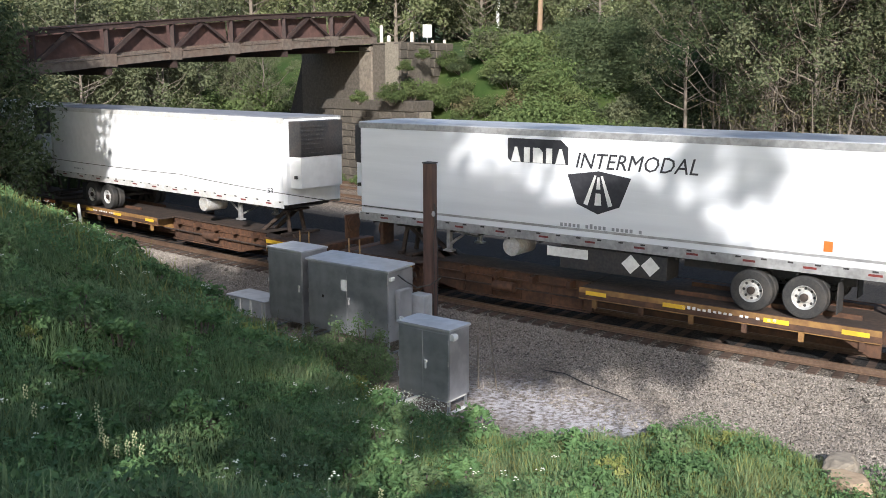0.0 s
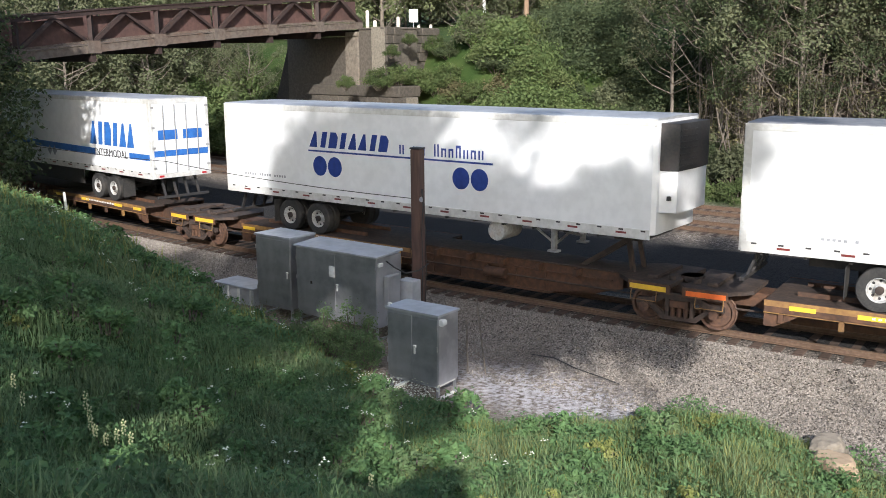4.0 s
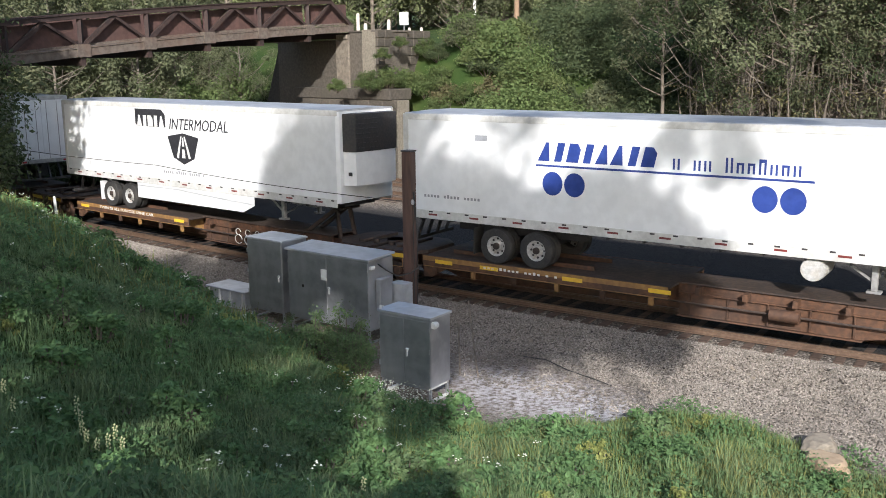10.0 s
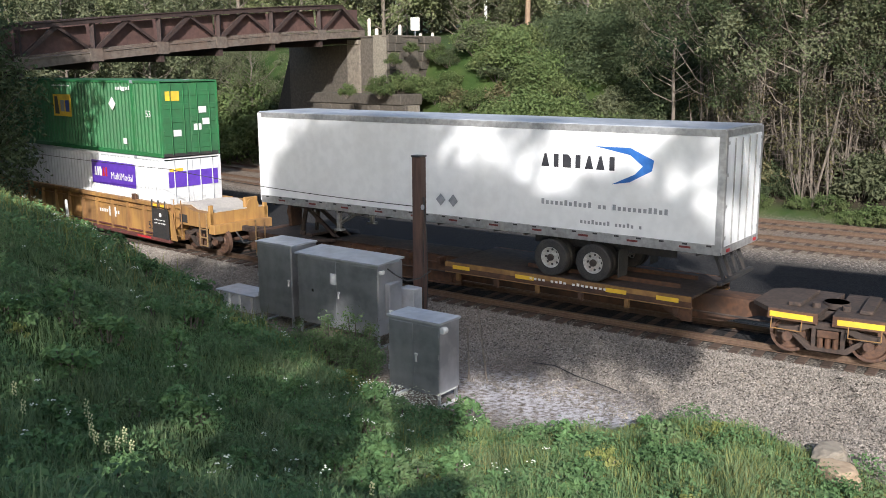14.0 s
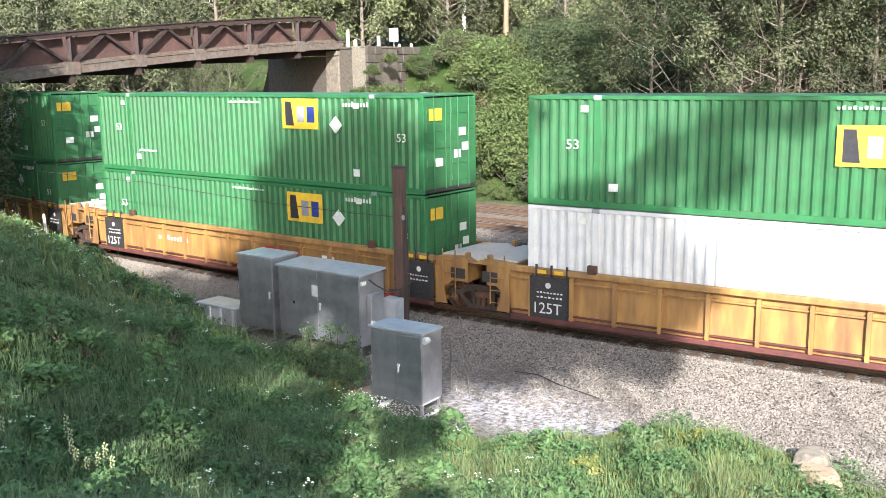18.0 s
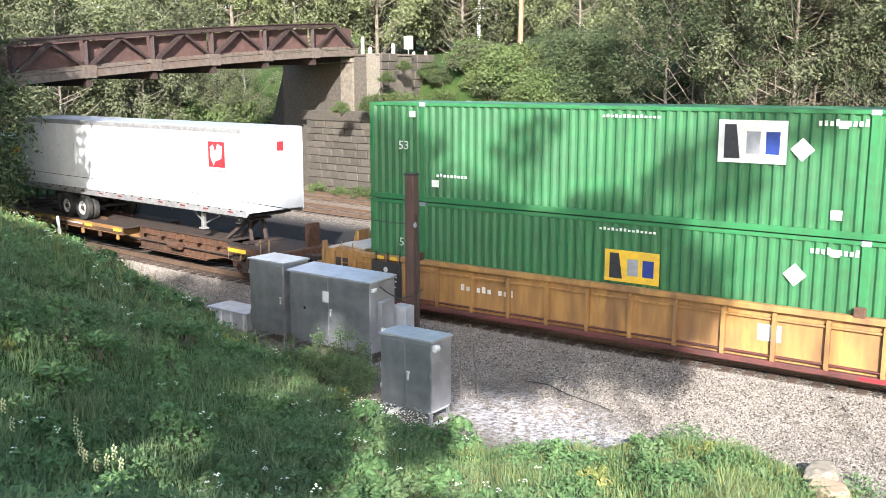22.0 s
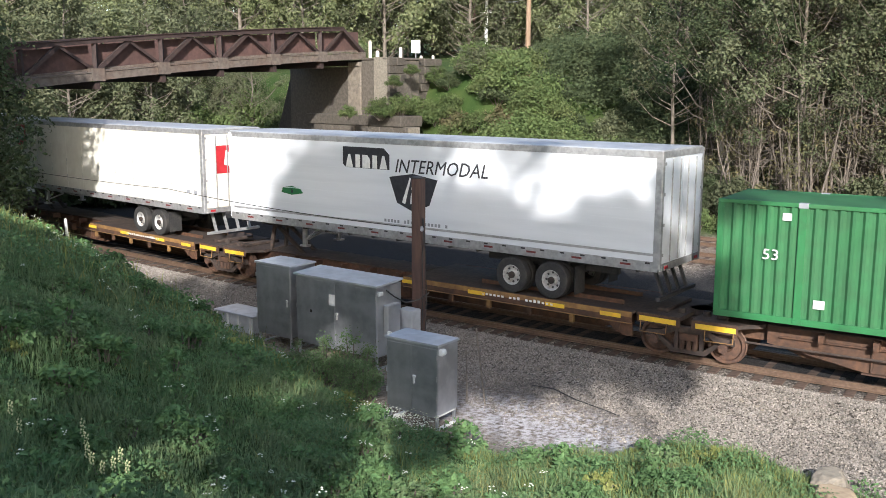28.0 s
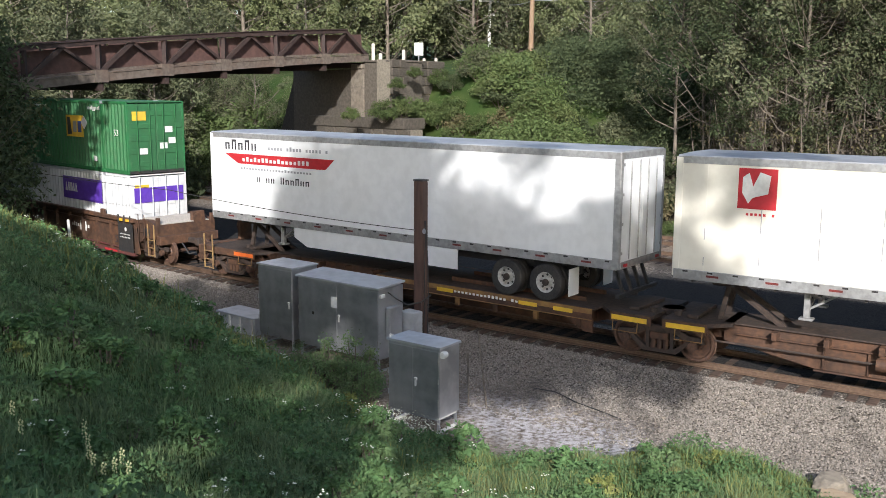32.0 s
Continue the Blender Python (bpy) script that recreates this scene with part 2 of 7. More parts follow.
# ---- mesh helpers ----
class Shape:
    """Collects verts and faces of one mesh."""

    def __init__(self):
        self.v, self.f = [], []

    def add(self, v, f):
        o = len(self.v)
        self.v.extend(v)
        self.f.extend(tuple(i + o for i in q) for q in f)
        return self

    def box(self, x0, x1, y0, y1, z0, z1, ch=0.0):
        if x0 > x1: x0, x1 = x1, x0
        if y0 > y1: y0, y1 = y1, y0
        if z0 > z1: z0, z1 = z1, z0
        if not ch:
            v = [(x, y, z) for x in (x0, x1) for y in (y0, y1) for z in (z0, z1)]
            return self.add(v, [(0, 1, 3, 2), (4, 6, 7, 5), (0, 4, 5, 1), (2, 3, 7, 6), (0, 2, 6, 4), (1, 5, 7, 3)])
        c = min(ch, (x1 - x0) * 0.45, (y1 - y0) * 0.45, (z1 - z0) * 0.45)
        lo, hi = (x0, y0, z0), (x1, y1, z1)
        v, ix = [], {}
        for sx in (0, 1):
            for sy in (0, 1):
                for sz in (0, 1):
                    for ax in range(3):
                        p = []
                        for k, s in enumerate((sx, sy, sz)):
                            e = hi[k] if s else lo[k]
                            p.append(e if k == ax else e + (-c if s else c))
                        ix[sx, sy, sz, ax] = len(v)
                        v.append(tuple(p))
        f = []
        for ax in range(3):
            a, b = (ax + 1) % 3, (ax + 2) % 3
            for s in (0, 1):
                q = []
                for pa, pb in ((0, 0), (1, 0), (1, 1), (0, 1)):
                    k = [0, 0, 0]
                    k[ax], k[a], k[b] = s, pa, pb
                    q.append(ix[(*k, ax)])
                f.append(tuple(q if s else q[::-1]))
            for pa in (0, 1):
                for pb in (0, 1):
                    k0, k1 = [0, 0, 0], [0, 0, 0]
                    k0[a], k0[b] = pa, pb
                    k1[ax], k1[a], k1[b] = 1, pa, pb
                    q = (ix[(*k0, a)], ix[(*k1, a)], ix[(*k1, b)], ix[(*k0, b)])
                    f.append(q if pa == pb else q[::-1])
        for sx in (0, 1):
            for sy in (0, 1):
                for sz in (0, 1):
                    q = tuple(ix[sx, sy, sz, ax] for ax in range(3))
                    f.append(q if (sx + sy + sz) % 2 else q[::-1])
        return self.add(v, f)

    def prism(self, poly, lo, hi, axis="y"):
        """A polygon of (x, z) drawn along y, of (x, y) along z, or of (y, z) along x."""
        def at(p, e):
            return (p[0], e, p[1]) if axis == "y" else (p[0], p[1], e) if axis == "z" else (e, p[0], p[1])
        n = len(poly)
        v = [at(p, lo) for p in poly] + [at(p, hi) for p in poly]
        f = [tuple(range(n)), tuple(range(2 * n - 1, n - 1, -1))]
        f += [(i, i + n, (i + 1) % n + n, (i + 1) % n) for i in range(n)]
        return self.add(v, f)

    def tube(self, a, b, r, n=10, r2=None, caps=True):
        a, b = Vector(a), Vector(b)
        r2 = r if r2 is None else r2
        d = (b - a).normalized()
        u = d.orthogonal().normalized()
        w = d.cross(u)
        v = []
        for p, rr in ((a, r), (b, r2)):
            for i in range(n):
                t = 2 * math.pi * i / n
                v.append(tuple(p + u * (rr * math.cos(t)) + w * (rr * math.sin(t))))
        f = [(i, (i + 1) % n, (i + 1) % n + n, i + n) for i in range(n)]
        if caps:
            f += [tuple(range(n - 1, -1, -1)), tuple(range(n, 2 * n))]
        return self.add(v, f)

    def bar(self, a, b, w, h):
        """A beam of section w (sideways) x h from a to b."""
        a, b = Vector(a), Vector(b)
        d = (b - a).normalized()
        s = d.cross(Vector((0, 0, 1)))
        s = s.normalized() if s.length > 1e-4 else Vector((1, 0, 0))
        u = s.cross(d)
        v = [tuple(p + s * (w / 2 * i) + u * (h / 2 * j)) for p in (a, b) for i, j in ((-1, -1), (1, -1), (1, 1), (-1, 1))]
        return self.add(v, [(0, 1, 2, 3)[::-1], (4, 5, 6, 7), (0, 1, 5, 4), (1, 2, 6, 5), (2, 3, 7, 6), (3, 0, 4, 7)])

    def lathe(self, prof, c, n=20, axis="y"):
        """Turns a profile of (radius, offset) round an axis through c."""
        v, f = [], []
        for r, o in prof:
            for i in range(n):
                t = 2 * math.pi * i / n
                p = (r * math.cos(t), o, r * math.sin(t)) if axis == "y" else (r * math.cos(t), r * math.sin(t), o)
                v.append((c[0] + p[0], c[1] + p[1], c[2] + p[2]))
        for k in range(len(prof) - 1):
            for i in range(n):
                j = (i + 1) % n
                f.append((k * n + i, k * n + j, (k + 1) * n + j, (k + 1) * n + i))
        return self.add(v, f)

    def mesh(self, name, mat=None, smooth=0.5):
        me = bpy.data.meshes.new(name)
        me.from_pydata(self.v, [], self.f)
        if smooth:
            me.shade_smooth()
            me.set_sharp_from_angle(angle=smooth)
        if mat:
            me.materials.append(mat)
        return me


# small writing and rows of slots, too fine to pick apart
FINE = {"small_writing", "stencil", "slot_row", "reflector_strip", "car_number", "door_writing", "banner_writing", "scrawl", "hand_hole"}


def part(name, shape, mat, parent=None, label="", smooth=0.5):
    me = shape.mesh(name, mat, smooth) if isinstance(shape, Shape) else shape
    ob = new(name, me)
    ob.parent = parent
    if label:
        ob["label"] = label
    if name in FINE:
        ob["kind"] = "stuff"
    return ob


def thing(name, label, category, group="", kind=""):
    return tagged(new(name), label, category, group, kind)


def words(text, x0, x1, z0, z1, mat, y, face=-1, shear=0.0):
    """Flat lettering that fills x0..x1, z0..z1 on a side wall at y."""
    cu = bpy.data.curves.new("words", "FONT")
    cu.body, cu.size, cu.extrude, cu.shear, cu.resolution_u = text, 1.0, 0.004, shear, 2
    tmp = new("words", cu)
    me = bpy.data.meshes.new_from_object(tmp.evaluated_get(bpy.context.evaluated_depsgraph_get()))
    bpy.data.objects.remove(tmp)
    co = np.empty(len(me.vertices) * 3)
    me.vertices.foreach_get("co", co)
    co = co.reshape(-1, 3)
    lo, hi = co.min(0), co.max(0)
    out = np.empty_like(co)
    k = (co[:, 0] - lo[0]) / (hi[0] - lo[0])
    out[:, 0] = x0 + (x1 - x0) * (k if face < 0 else 1 - k)
    out[:, 1] = y + face * (co[:, 2] + 0.004)
    out[:, 2] = z0 + (z1 - z0) * (co[:, 1] - lo[1]) / (hi[1] - lo[1])
    me.vertices.foreach_set("co", out.ravel())
    me.materials.clear()
    me.materials.append(mat)
    return me


# ---- the line of the track ----
# s runs along the rails the way the train goes, w is the distance to the camera's side
TRACK_Y, TRACK_H, TRACK_K = 29.44, -0.6591, 0.0045
_s = np.arange(-340.0, 340.5, 0.5)
_th = TRACK_H + TRACK_K * np.clip(_s, -60, 60)
_x = np.concatenate([[0], np.cumsum(np.cos((_th[1:] + _th[:-1]) / 2) * 0.5)])
_y = np.concatenate([[0], np.cumsum(np.sin((_th[1:] + _th[:-1]) / 2) * 0.5)])
_i0 = len(_s) // 2
_x, _y = _x - _x[_i0], _y - _y[_i0] + TRACK_Y


def rail_at(s):
    return np.interp(s, _s, _x), np.interp(s, _s, _y), np.interp(s, _s, _th)


def place(s, w, z=0.0):
    x, y, th = rail_at(s)
    return Vector((x + w * math.sin(th), y - w * math.cos(th), z))


def pose_on(s, w=0.0, z=0.0):
    p, th = place(s, w, z), rail_at(s)[2]
    return pose(p.x, p.y, p.z, 0, 0, math.degrees(th))


def s_w(x, y):
    """The s and w of points of the plan."""
    x, y = np.atleast_1d(x).astype(float), np.atleast_1d(y).astype(float)
    so, wo = np.empty_like(x), np.empty_like(x)
    cs, sn = np.cos(_th), np.sin(_th)
    for a in range(0, len(x), 4000):
        X, Y = x[a:a + 4000, None], y[a:a + 4000, None]
        i = np.argmin((X - _x) ** 2 + (Y - _y) ** 2, 1)
        dx, dy = X[:, 0] - _x[i], Y[:, 0] - _y[i]
        so[a:a + 4000] = _s[i] + dx * cs[i] + dy * sn[i]
        wo[a:a + 4000] = dx * sn[i] - dy * cs[i]
    return so, wo


def travelled(t):
    u = t - 16.0
    return 8.217 * u + 0.009 * u * u


# ---- ground ----
_TOE_S = (-300, -60, -22, -17, -12, -6, -2, 2, 4.5, 8, 9.3, 10.5, 12.2, 14, 20, 60, 300)
_TOE_W = (4.0, 3.2, 2.4, 2.6, 3.1, 4.7, 5.7, 6.8, 8.0, 8.1, 6.7, 5.2, 5.3, 6.3, 7.2, 8.5, 8.5)


def toe(s):
    return np.interp(s, _TOE_S, _TOE_W)


def height(x, y):
    s, w = s_w(x, y)
    d = np.maximum(0, w - toe(s))
    left = 7.4 * (1 - np.exp(-d / 8.5))
    right = np.interp(d, (0, 5.5, 9, 17, 200), (0, 0.75, 1.7, 5.1, 20))
    k = np.clip((s + 6) / 16, 0, 1)
    k = k * k * (3 - 2 * k)
    bank = left * (1 - k) + right * k
    bank = np.minimum(bank, 9 + 0.0 * bank)
    bump = 0.12 * np.sin(x * 0.9 + 1.3 * np.sin(y * 0.5)) * np.sin(y * 0.7 + 0.6) * np.clip(d / 3, 0, 1)
    near = np.interp(w, (-1.7, -0.6, 0.6, 1.0, 1.7, 3.0, 60), (-0.22, -0.18, -0.18, -0.215, -0.235, -0.6, -0.6)) + bank + bump
    f = np.maximum(0, -w - 19.8)
    hill = np.minimum(0.42 * f, 26)
    road = np.minimum(2.0 * np.maximum(0, f - 0.6), 7.9) + 0.05 * np.maximum(0, f - 6)
    beyond = np.minimum(0.8 * f, 8.0) + 0.08 * np.maximum(0, f - 10)
    a = np.clip((s + 17) / 10, 0, 1)
    hill = np.where(s < 10, np.minimum(hill, 9 + 0.1 * f + np.maximum(0, s + 8) * 0.4), hill)
    b = np.clip((-s - 32) / 6, 0, 1)
    far_rise = hill * a + road * (1 - a) * (1 - b) + beyond * b
    flat = np.interp(w, (-60, -19.6, -18.9, -12.0, -11.0, -3.0, -1.7), (-0.3, -0.3, -0.185, -0.185, -0.5, -0.5, -0.24))
    return np.where(w > -1.7, near, flat + far_rise)


def height_at(x, y):
    return float(height(np.array([x]), np.array([y]))[0])


def ground_sheet():
    gx = np.concatenate([np.arange(-420, -60, 20), np.arange(-60, -24, 1.5), np.arange(-24, 24, 0.4), np.arange(24, 60, 1.5), np.arange(60, 441, 20)])
    gy = np.concatenate([np.arange(-200, -30, 15), np.arange(-30, 4, 1.5), np.arange(4, 62, 0.4), np.arange(62, 110, 2), np.arange(110, 701, 25)])
    X, Y = np.meshgrid(gx, gy)
    x, y = X.ravel(), Y.ravel()
    z = height(x, y)
    nx, ny = len(gx), len(gy)
    i = (np.arange(ny - 1)[:, None] * nx + np.arange(nx - 1)[None]).ravel()
    me = bpy.data.meshes.new("ground")
    me.from_pydata(np.stack([x, y, z], 1).tolist(), [], np.stack([i, i + 1, i + nx + 1, i + nx], 1).tolist())
    s, w = s_w(x, y)
    stony = np.clip((toe(s) - w) / 0.7 + 0.5, 0, 1) * np.clip((w + 20.3) / 0.8, 0, 1)
    # the train's shade, painted into the ground beyond it and between the rails
    train_shade = np.clip((-1.9 - w) / 1.0, 0, 1) * np.clip((w + 12.0) / 1.0, 0, 1)
    train_shade = np.maximum(train_shade, np.clip((1.05 - w) / 0.4, 0, 1) * np.clip((w + 1.9) / 0.4, 0, 1))
    dirt = stony * np.clip((w - 3.2) / 1.2, 0, 1) * np.clip((10.5 - s) / 3, 0, 1)
    dirt = np.maximum(dirt, 1.5 * stony * np.clip((-11.6 - w) / 0.8, 0, 1))
    pale = np.exp(-(((s - 7.1) / 1.9) ** 2 + ((w - 5.9) / 1.25) ** 2)) * 1.25 + np.exp(-(((s - 9.0) / 1.0) ** 2 + ((w - 6.0) / 0.6) ** 2))
    litter = np.clip((-w - 20.5) / 1.0, 0, 1) * np.clip((s + 8) / 4, 0, 1)
    for name, val in (("litter", litter), ("stony", stony), ("train_shade", train_shade), ("dirt", dirt), ("pale", np.clip(pale, 0, 1))):
        at = me.attributes.new(name, "FLOAT", "POINT")
        at.data.foreach_set("value", val.astype(np.float32))
    me.shade_smooth()
    m = bpy.data.materials.new("ground")
    m.use_nodes = True
    nt = m.node_tree
    b = nt.nodes["Principled BSDF"]
    b.inputs["Roughness"].default_value = 0.95
    b.inputs["Specular IOR Level"].default_value = 0.2
    co = nt.nodes.new("ShaderNodeTexCoord")

    def tex(kind, scale):
        n = nt.nodes.new(kind)
        n.inputs["Scale"].default_value = scale
        nt.links.new(co.outputs["Object"], n.inputs["Vector"])
        return n

    def ramp(src, stops):
        r = nt.nodes.new("ShaderNodeValToRGB")
        e = r.color_ramp.elements
        e[0].position, e[0].color = stops[0][0], (*stops[0][1], 1)
        e[1].position, e[1].color = stops[-1][0], (*stops[-1][1], 1)
        for p, c in stops[1:-1]:
            e.new(p).color = (*c, 1)
        nt.links.new(src, r.inputs[0])
        return r.outputs[0]

    def mix(fac, a, b_):
        x = nt.nodes.new("ShaderNodeMix")
        x.data_type = "RGBA"
        nt.links.new(fac, x.inputs["Factor"])
        nt.links.new(a, x.inputs["A"])
        nt.links.new(b_, x.inputs["B"])
        return x.outputs["Result"]

    def attr(name):
        a = nt.nodes.new("ShaderNodeAttribute")
        a.attribute_name = name
        return a.outputs["Fac"]

    vor = tex("ShaderNodeTexVoronoi", 24.0)
    sep = nt.nodes.new("ShaderNodeSeparateColor")
    nt.links.new(vor.outputs["Color"], sep.inputs[0])
    n1, n2 = tex("ShaderNodeTexNoise", 0.7), tex("ShaderNodeTexNoise", 9.0)
    n1.inputs["Detail"].default_value = n2.inputs["Detail"].default_value = 5
    stone = ramp(sep.outputs[0], [(0, (0.055, 0.047, 0.04)), (0.5, (0.15, 0.13, 0.108)), (0.85, (0.29, 0.25, 0.21)), (1, (0.46, 0.41, 0.36))])
    soil = ramp(n2.outputs["Fac"], [(0.3, (0.15, 0.115, 0.085)), (0.7, (0.30, 0.235, 0.18))])
    ash = ramp(n2.outputs["Fac"], [(0.3, (0.34, 0.31, 0.31)), (0.55, (0.46, 0.43, 0.43)), (0.75, (0.56, 0.53, 0.53))])
    # near-black stone colour that stands in for the train's shade
    shade_col = ramp(sep.outputs[1], [(0, (0.016, 0.016, 0.017)), (1, (0.05, 0.047, 0.045))])
    turf = ramp(n1.outputs["Fac"], [(0.35, (0.030, 0.060, 0.014)), (0.65, (0.060, 0.085, 0.025))])
    col = mix(attr("train_shade"), stone, shade_col)
    wob = nt.nodes.new("ShaderNodeMath")
    wob.operation = "MULTIPLY"
    nt.links.new(attr("dirt"), wob.inputs[0])
    nt.links.new(n1.outputs["Fac"], wob.inputs[1])
    col = mix(wob.outputs[0], col, soil)
    wob2 = nt.nodes.new("ShaderNodeMath")
    wob2.operation = "MULTIPLY"
    wob2.use_clamp = True
    nt.links.new(attr("pale"), wob2.inputs[0])
    mr = nt.nodes.new("ShaderNodeMapRange")
    mr.inputs["From Min"].default_value, mr.inputs["From Max"].default_value = 0.35, 0.6
    mr.inputs["To Max"].default_value = 1.3
    nt.links.new(n2.outputs["Fac"], mr.inputs["Value"])
    nt.links.new(mr.outputs["Result"], wob2.inputs[1])
    col = mix(wob2.outputs[0], col, ash)
    leafmould = ramp(n2.outputs["Fac"], [(0.3, (0.022, 0.018, 0.013)), (0.7, (0.06, 0.046, 0.032))])
    turf = mix(attr("litter"), turf, leafmould)
    col = mix(attr("stony"), turf, col)
    nt.links.new(col, b.inputs["Base Color"])
    bp = nt.nodes.new("ShaderNodeBump")
    bp.inputs["Strength"].default_value, bp.inputs["Distance"].default_value = 0.7, 0.04
    nt.links.new(vor.outputs["Distance"], bp.inputs["Height"])
    nt.links.new(bp.outputs["Normal"], b.inputs["Normal"])
    me.materials.append(m)
    return tagged(new("ground", me), "gravel railway bed between a grassy bank and a wooded hillside", "ground", kind="structure")


ground_sheet()


# ---- rails ----
RAIL_PROFILE = ((-0.036, 0.0), (0.036, 0.0), (0.036, -0.035), (0.010, -0.05), (0.010, -0.13), (0.070, -0.15), (0.070, -0.165), (-0.070, -0.165), (-0.070, -0.15), (-0.010, -0.13), (-0.010, -0.05), (-0.036, -0.035))


def rail(w, s0, s1, parent):
    ss = np.arange(s0, s1 + 0.1, 2.5)
    sh = Shape()
    n = len(RAIL_PROFILE)
    v = [tuple(place(s, w + a, b)) for s in ss for a, b in RAIL_PROFILE]
    f = [(k * n + i, k * n + (i + 1) % n, (k + 1) * n + (i + 1) % n, (k + 1) * n + i) for k in range(len(ss) - 1) for i in range(n)]
    sh.add(v, f)
    part("rail", sh, M_TRACKRAIL, parent)


TIE = Shape().box(-0.115, 0.115, -1.3, 1.3, -0.37, -0.172, 0.015).mesh("tie", M_TIE)


def track(name, w0, s0, s1, n0, n1, label):
    t = thing(name, label, "railway track", kind="structure")
    for g in (-0.755, 0.755):
        rail(w0 + g, s0, s1, t)
    rnd = random.Random(5)
    for i in range(int(n0 / 0.53), int(n1 / 0.53)):
        s = i * 0.53
        ob = new("tie", TIE)
        ob.parent = t
        ob.matrix_local = pose_on(s + rnd.uniform(-0.03, 0.03), w0 + rnd.uniform(-0.05, 0.05), rnd.uniform(-0.012, 0.006)) @ pose(0, 0, 0, 0, 0, rnd.uniform(-1.5, 1.5))
    return t


track("track_1", 0.0, -320, 320, -34, 24, "rusty steel rails on wooden ties in grey ballast")
track("track_2", -13.5, -40, 120, -24, 30, "worn rails of a second track on weathered ties")
track("track_3", -17.5, -40, 120, -24, 30, "rust-brown rails of the outer track beside weeds")


def ballast_stones():
    """Loose stones on the shoulder, each a small uneven lump."""
    rng = np.random.default_rng(8)
    n = 100000
    s, w = rng.uniform(-19, 17, n), 1.36 + 4.6 * rng.random(n) ** 1.3
    keep = (w < toe(s) - 0.1) & ~((s > 3.5) & (s < 9.5) & (w > 4.3) & (rng.random(n) < 0.75)) & ~((s < 3.5) & (w > 3.6) & (rng.random(n) < 0.8))
    s, w = s[keep], w[keep]
    k = len(s)
    x0, y0, th = rail_at(s)
    x, y = x0 + w * np.sin(th), y0 - w * np.cos(th)
    c = np.stack([x, y, height(x, y) + 0.012], 1)
    base = np.array([(1, 0, 0), (0, 1, 0), (-1, 0, 0), (0, -1, 0), (0, 0, 0.8), (0, 0, -0.6)])
    size = rng.uniform(0.017, 0.037, k)
    an = rng.uniform(0, 6.28, k)
    v = base[None] * rng.uniform(0.65, 1.35, (k, 6, 1)) + rng.normal(size=(k, 6, 3)) * 0.18
    ca, sa = np.cos(an)[:, None], np.sin(an)[:, None]
    v = np.stack([v[:, :, 0] * ca - v[:, :, 1] * sa, v[:, :, 0] * sa + v[:, :, 1] * ca, v[:, :, 2]], 2) * size[:, None, None] + c[:, None]
    f = np.array([(0, 1, 4), (1, 2, 4), (2, 3, 4), (3, 0, 4), (1, 0, 5), (2, 1, 5), (3, 2, 5), (0, 3, 5)])
    f = (f[None] + (np.arange(k) * 6)[:, None, None]).reshape(-1, 3)
    me = bpy.data.meshes.new("ballast_stones")
    me.from_pydata(v.reshape(-1, 3).tolist(), [], f.tolist())
    me.materials.append(M_BALLAST)
    tagged(new("ballast_stones", me), "loose grey-brown ballast stones beside the rails", "gravel", kind="stuff")


ballast_stones()


# ---- the train ----
NEAR = -1.285          # the side wall on the camera's side, in a vehicle's own space
WHEELSET, ROLL = [], []  # the one wheelset mesh, and all wheelsets that turn
TRAILERS = []
RUN = []               # what runs on the track: (thing, its place along the train, its height)


def runs(ob, s, z=0.0):
    RUN.append((ob, s, z))
    ob.matrix_world = pose_on(s + travelled(0.0), 0.0, z)
    return ob


def true_height(t, z0=2.12, k=1.065):
    """Brings a trailer's box, with all that is painted on it, to its full height over the floor."""
    for ob in t.children_recursive:
        if ob.name.split(".")[0] in ("wheel", "rim", "hub", "hand_hole"):
            continue
        for v in ob.data.vertices:
            if v.co.z > z0:
                v.co.z = z0 + (v.co.z - z0) * k


def plate(poly, y=NEAR, t=0.006):
    return Shape().prism(poly, y - t, y + 0.001)


def rect(x0, x1, z0, z1, y=NEAR, t=0.006):
    return plate([(x0, z0), (x1, z0), (x1, z1), (x0, z1)], y, t)


def disc(x, z, r, y=NEAR, n=24, t=0.006):
    return plate([(x + r * math.cos(2 * math.pi * i / n), z + r * math.sin(2 * math.pi * i / n)) for i in range(n)], y, t)


def diamond(x, z, r, y=NEAR, t=0.007):
    return plate([(x - r, z), (x, z - r), (x + r, z), (x, z + r)], y, t)


def slabs(parent, x0, x1, z0, z1, n, mat, lean=0.0, y=NEAR, gap=0.14, seed=1):
    """A row of plain leaning slabs in place of a brand's name, each a part of its own."""
    rnd = random.Random(seed)
    w, h = (x1 - x0) / n, z1 - z0
    for i in range(n):
        a, b = x0 + i * w, x0 + (i + 1 - gap) * w
        c = (b - a) * rnd.uniform(0.3, 0.4)
        kind = (0, 2, 1, 2, 0)[i % 5]
        if kind == 0:
            p = [(a, z0), (b, z0), (a + (b - a) * 0.62, z1), (a + (b - a) * 0.38, z1)]
        elif kind == 1:
            p = [(a, z0), (b, z0), (b, z0 + 0.7 * h), (b - c, z1), (a, z1)]
        else:
            p = [(a + 0.2 * (b - a), z0), (b - 0.2 * (b - a), z0), (b - 0.2 * (b - a), z1), (a + 0.2 * (b - a), z1)]
        part("brand_mark", Shape().prism([(px + lean * (pz - z0), pz) for px, pz in p], y - 0.006, y + 0.001), mat, parent)


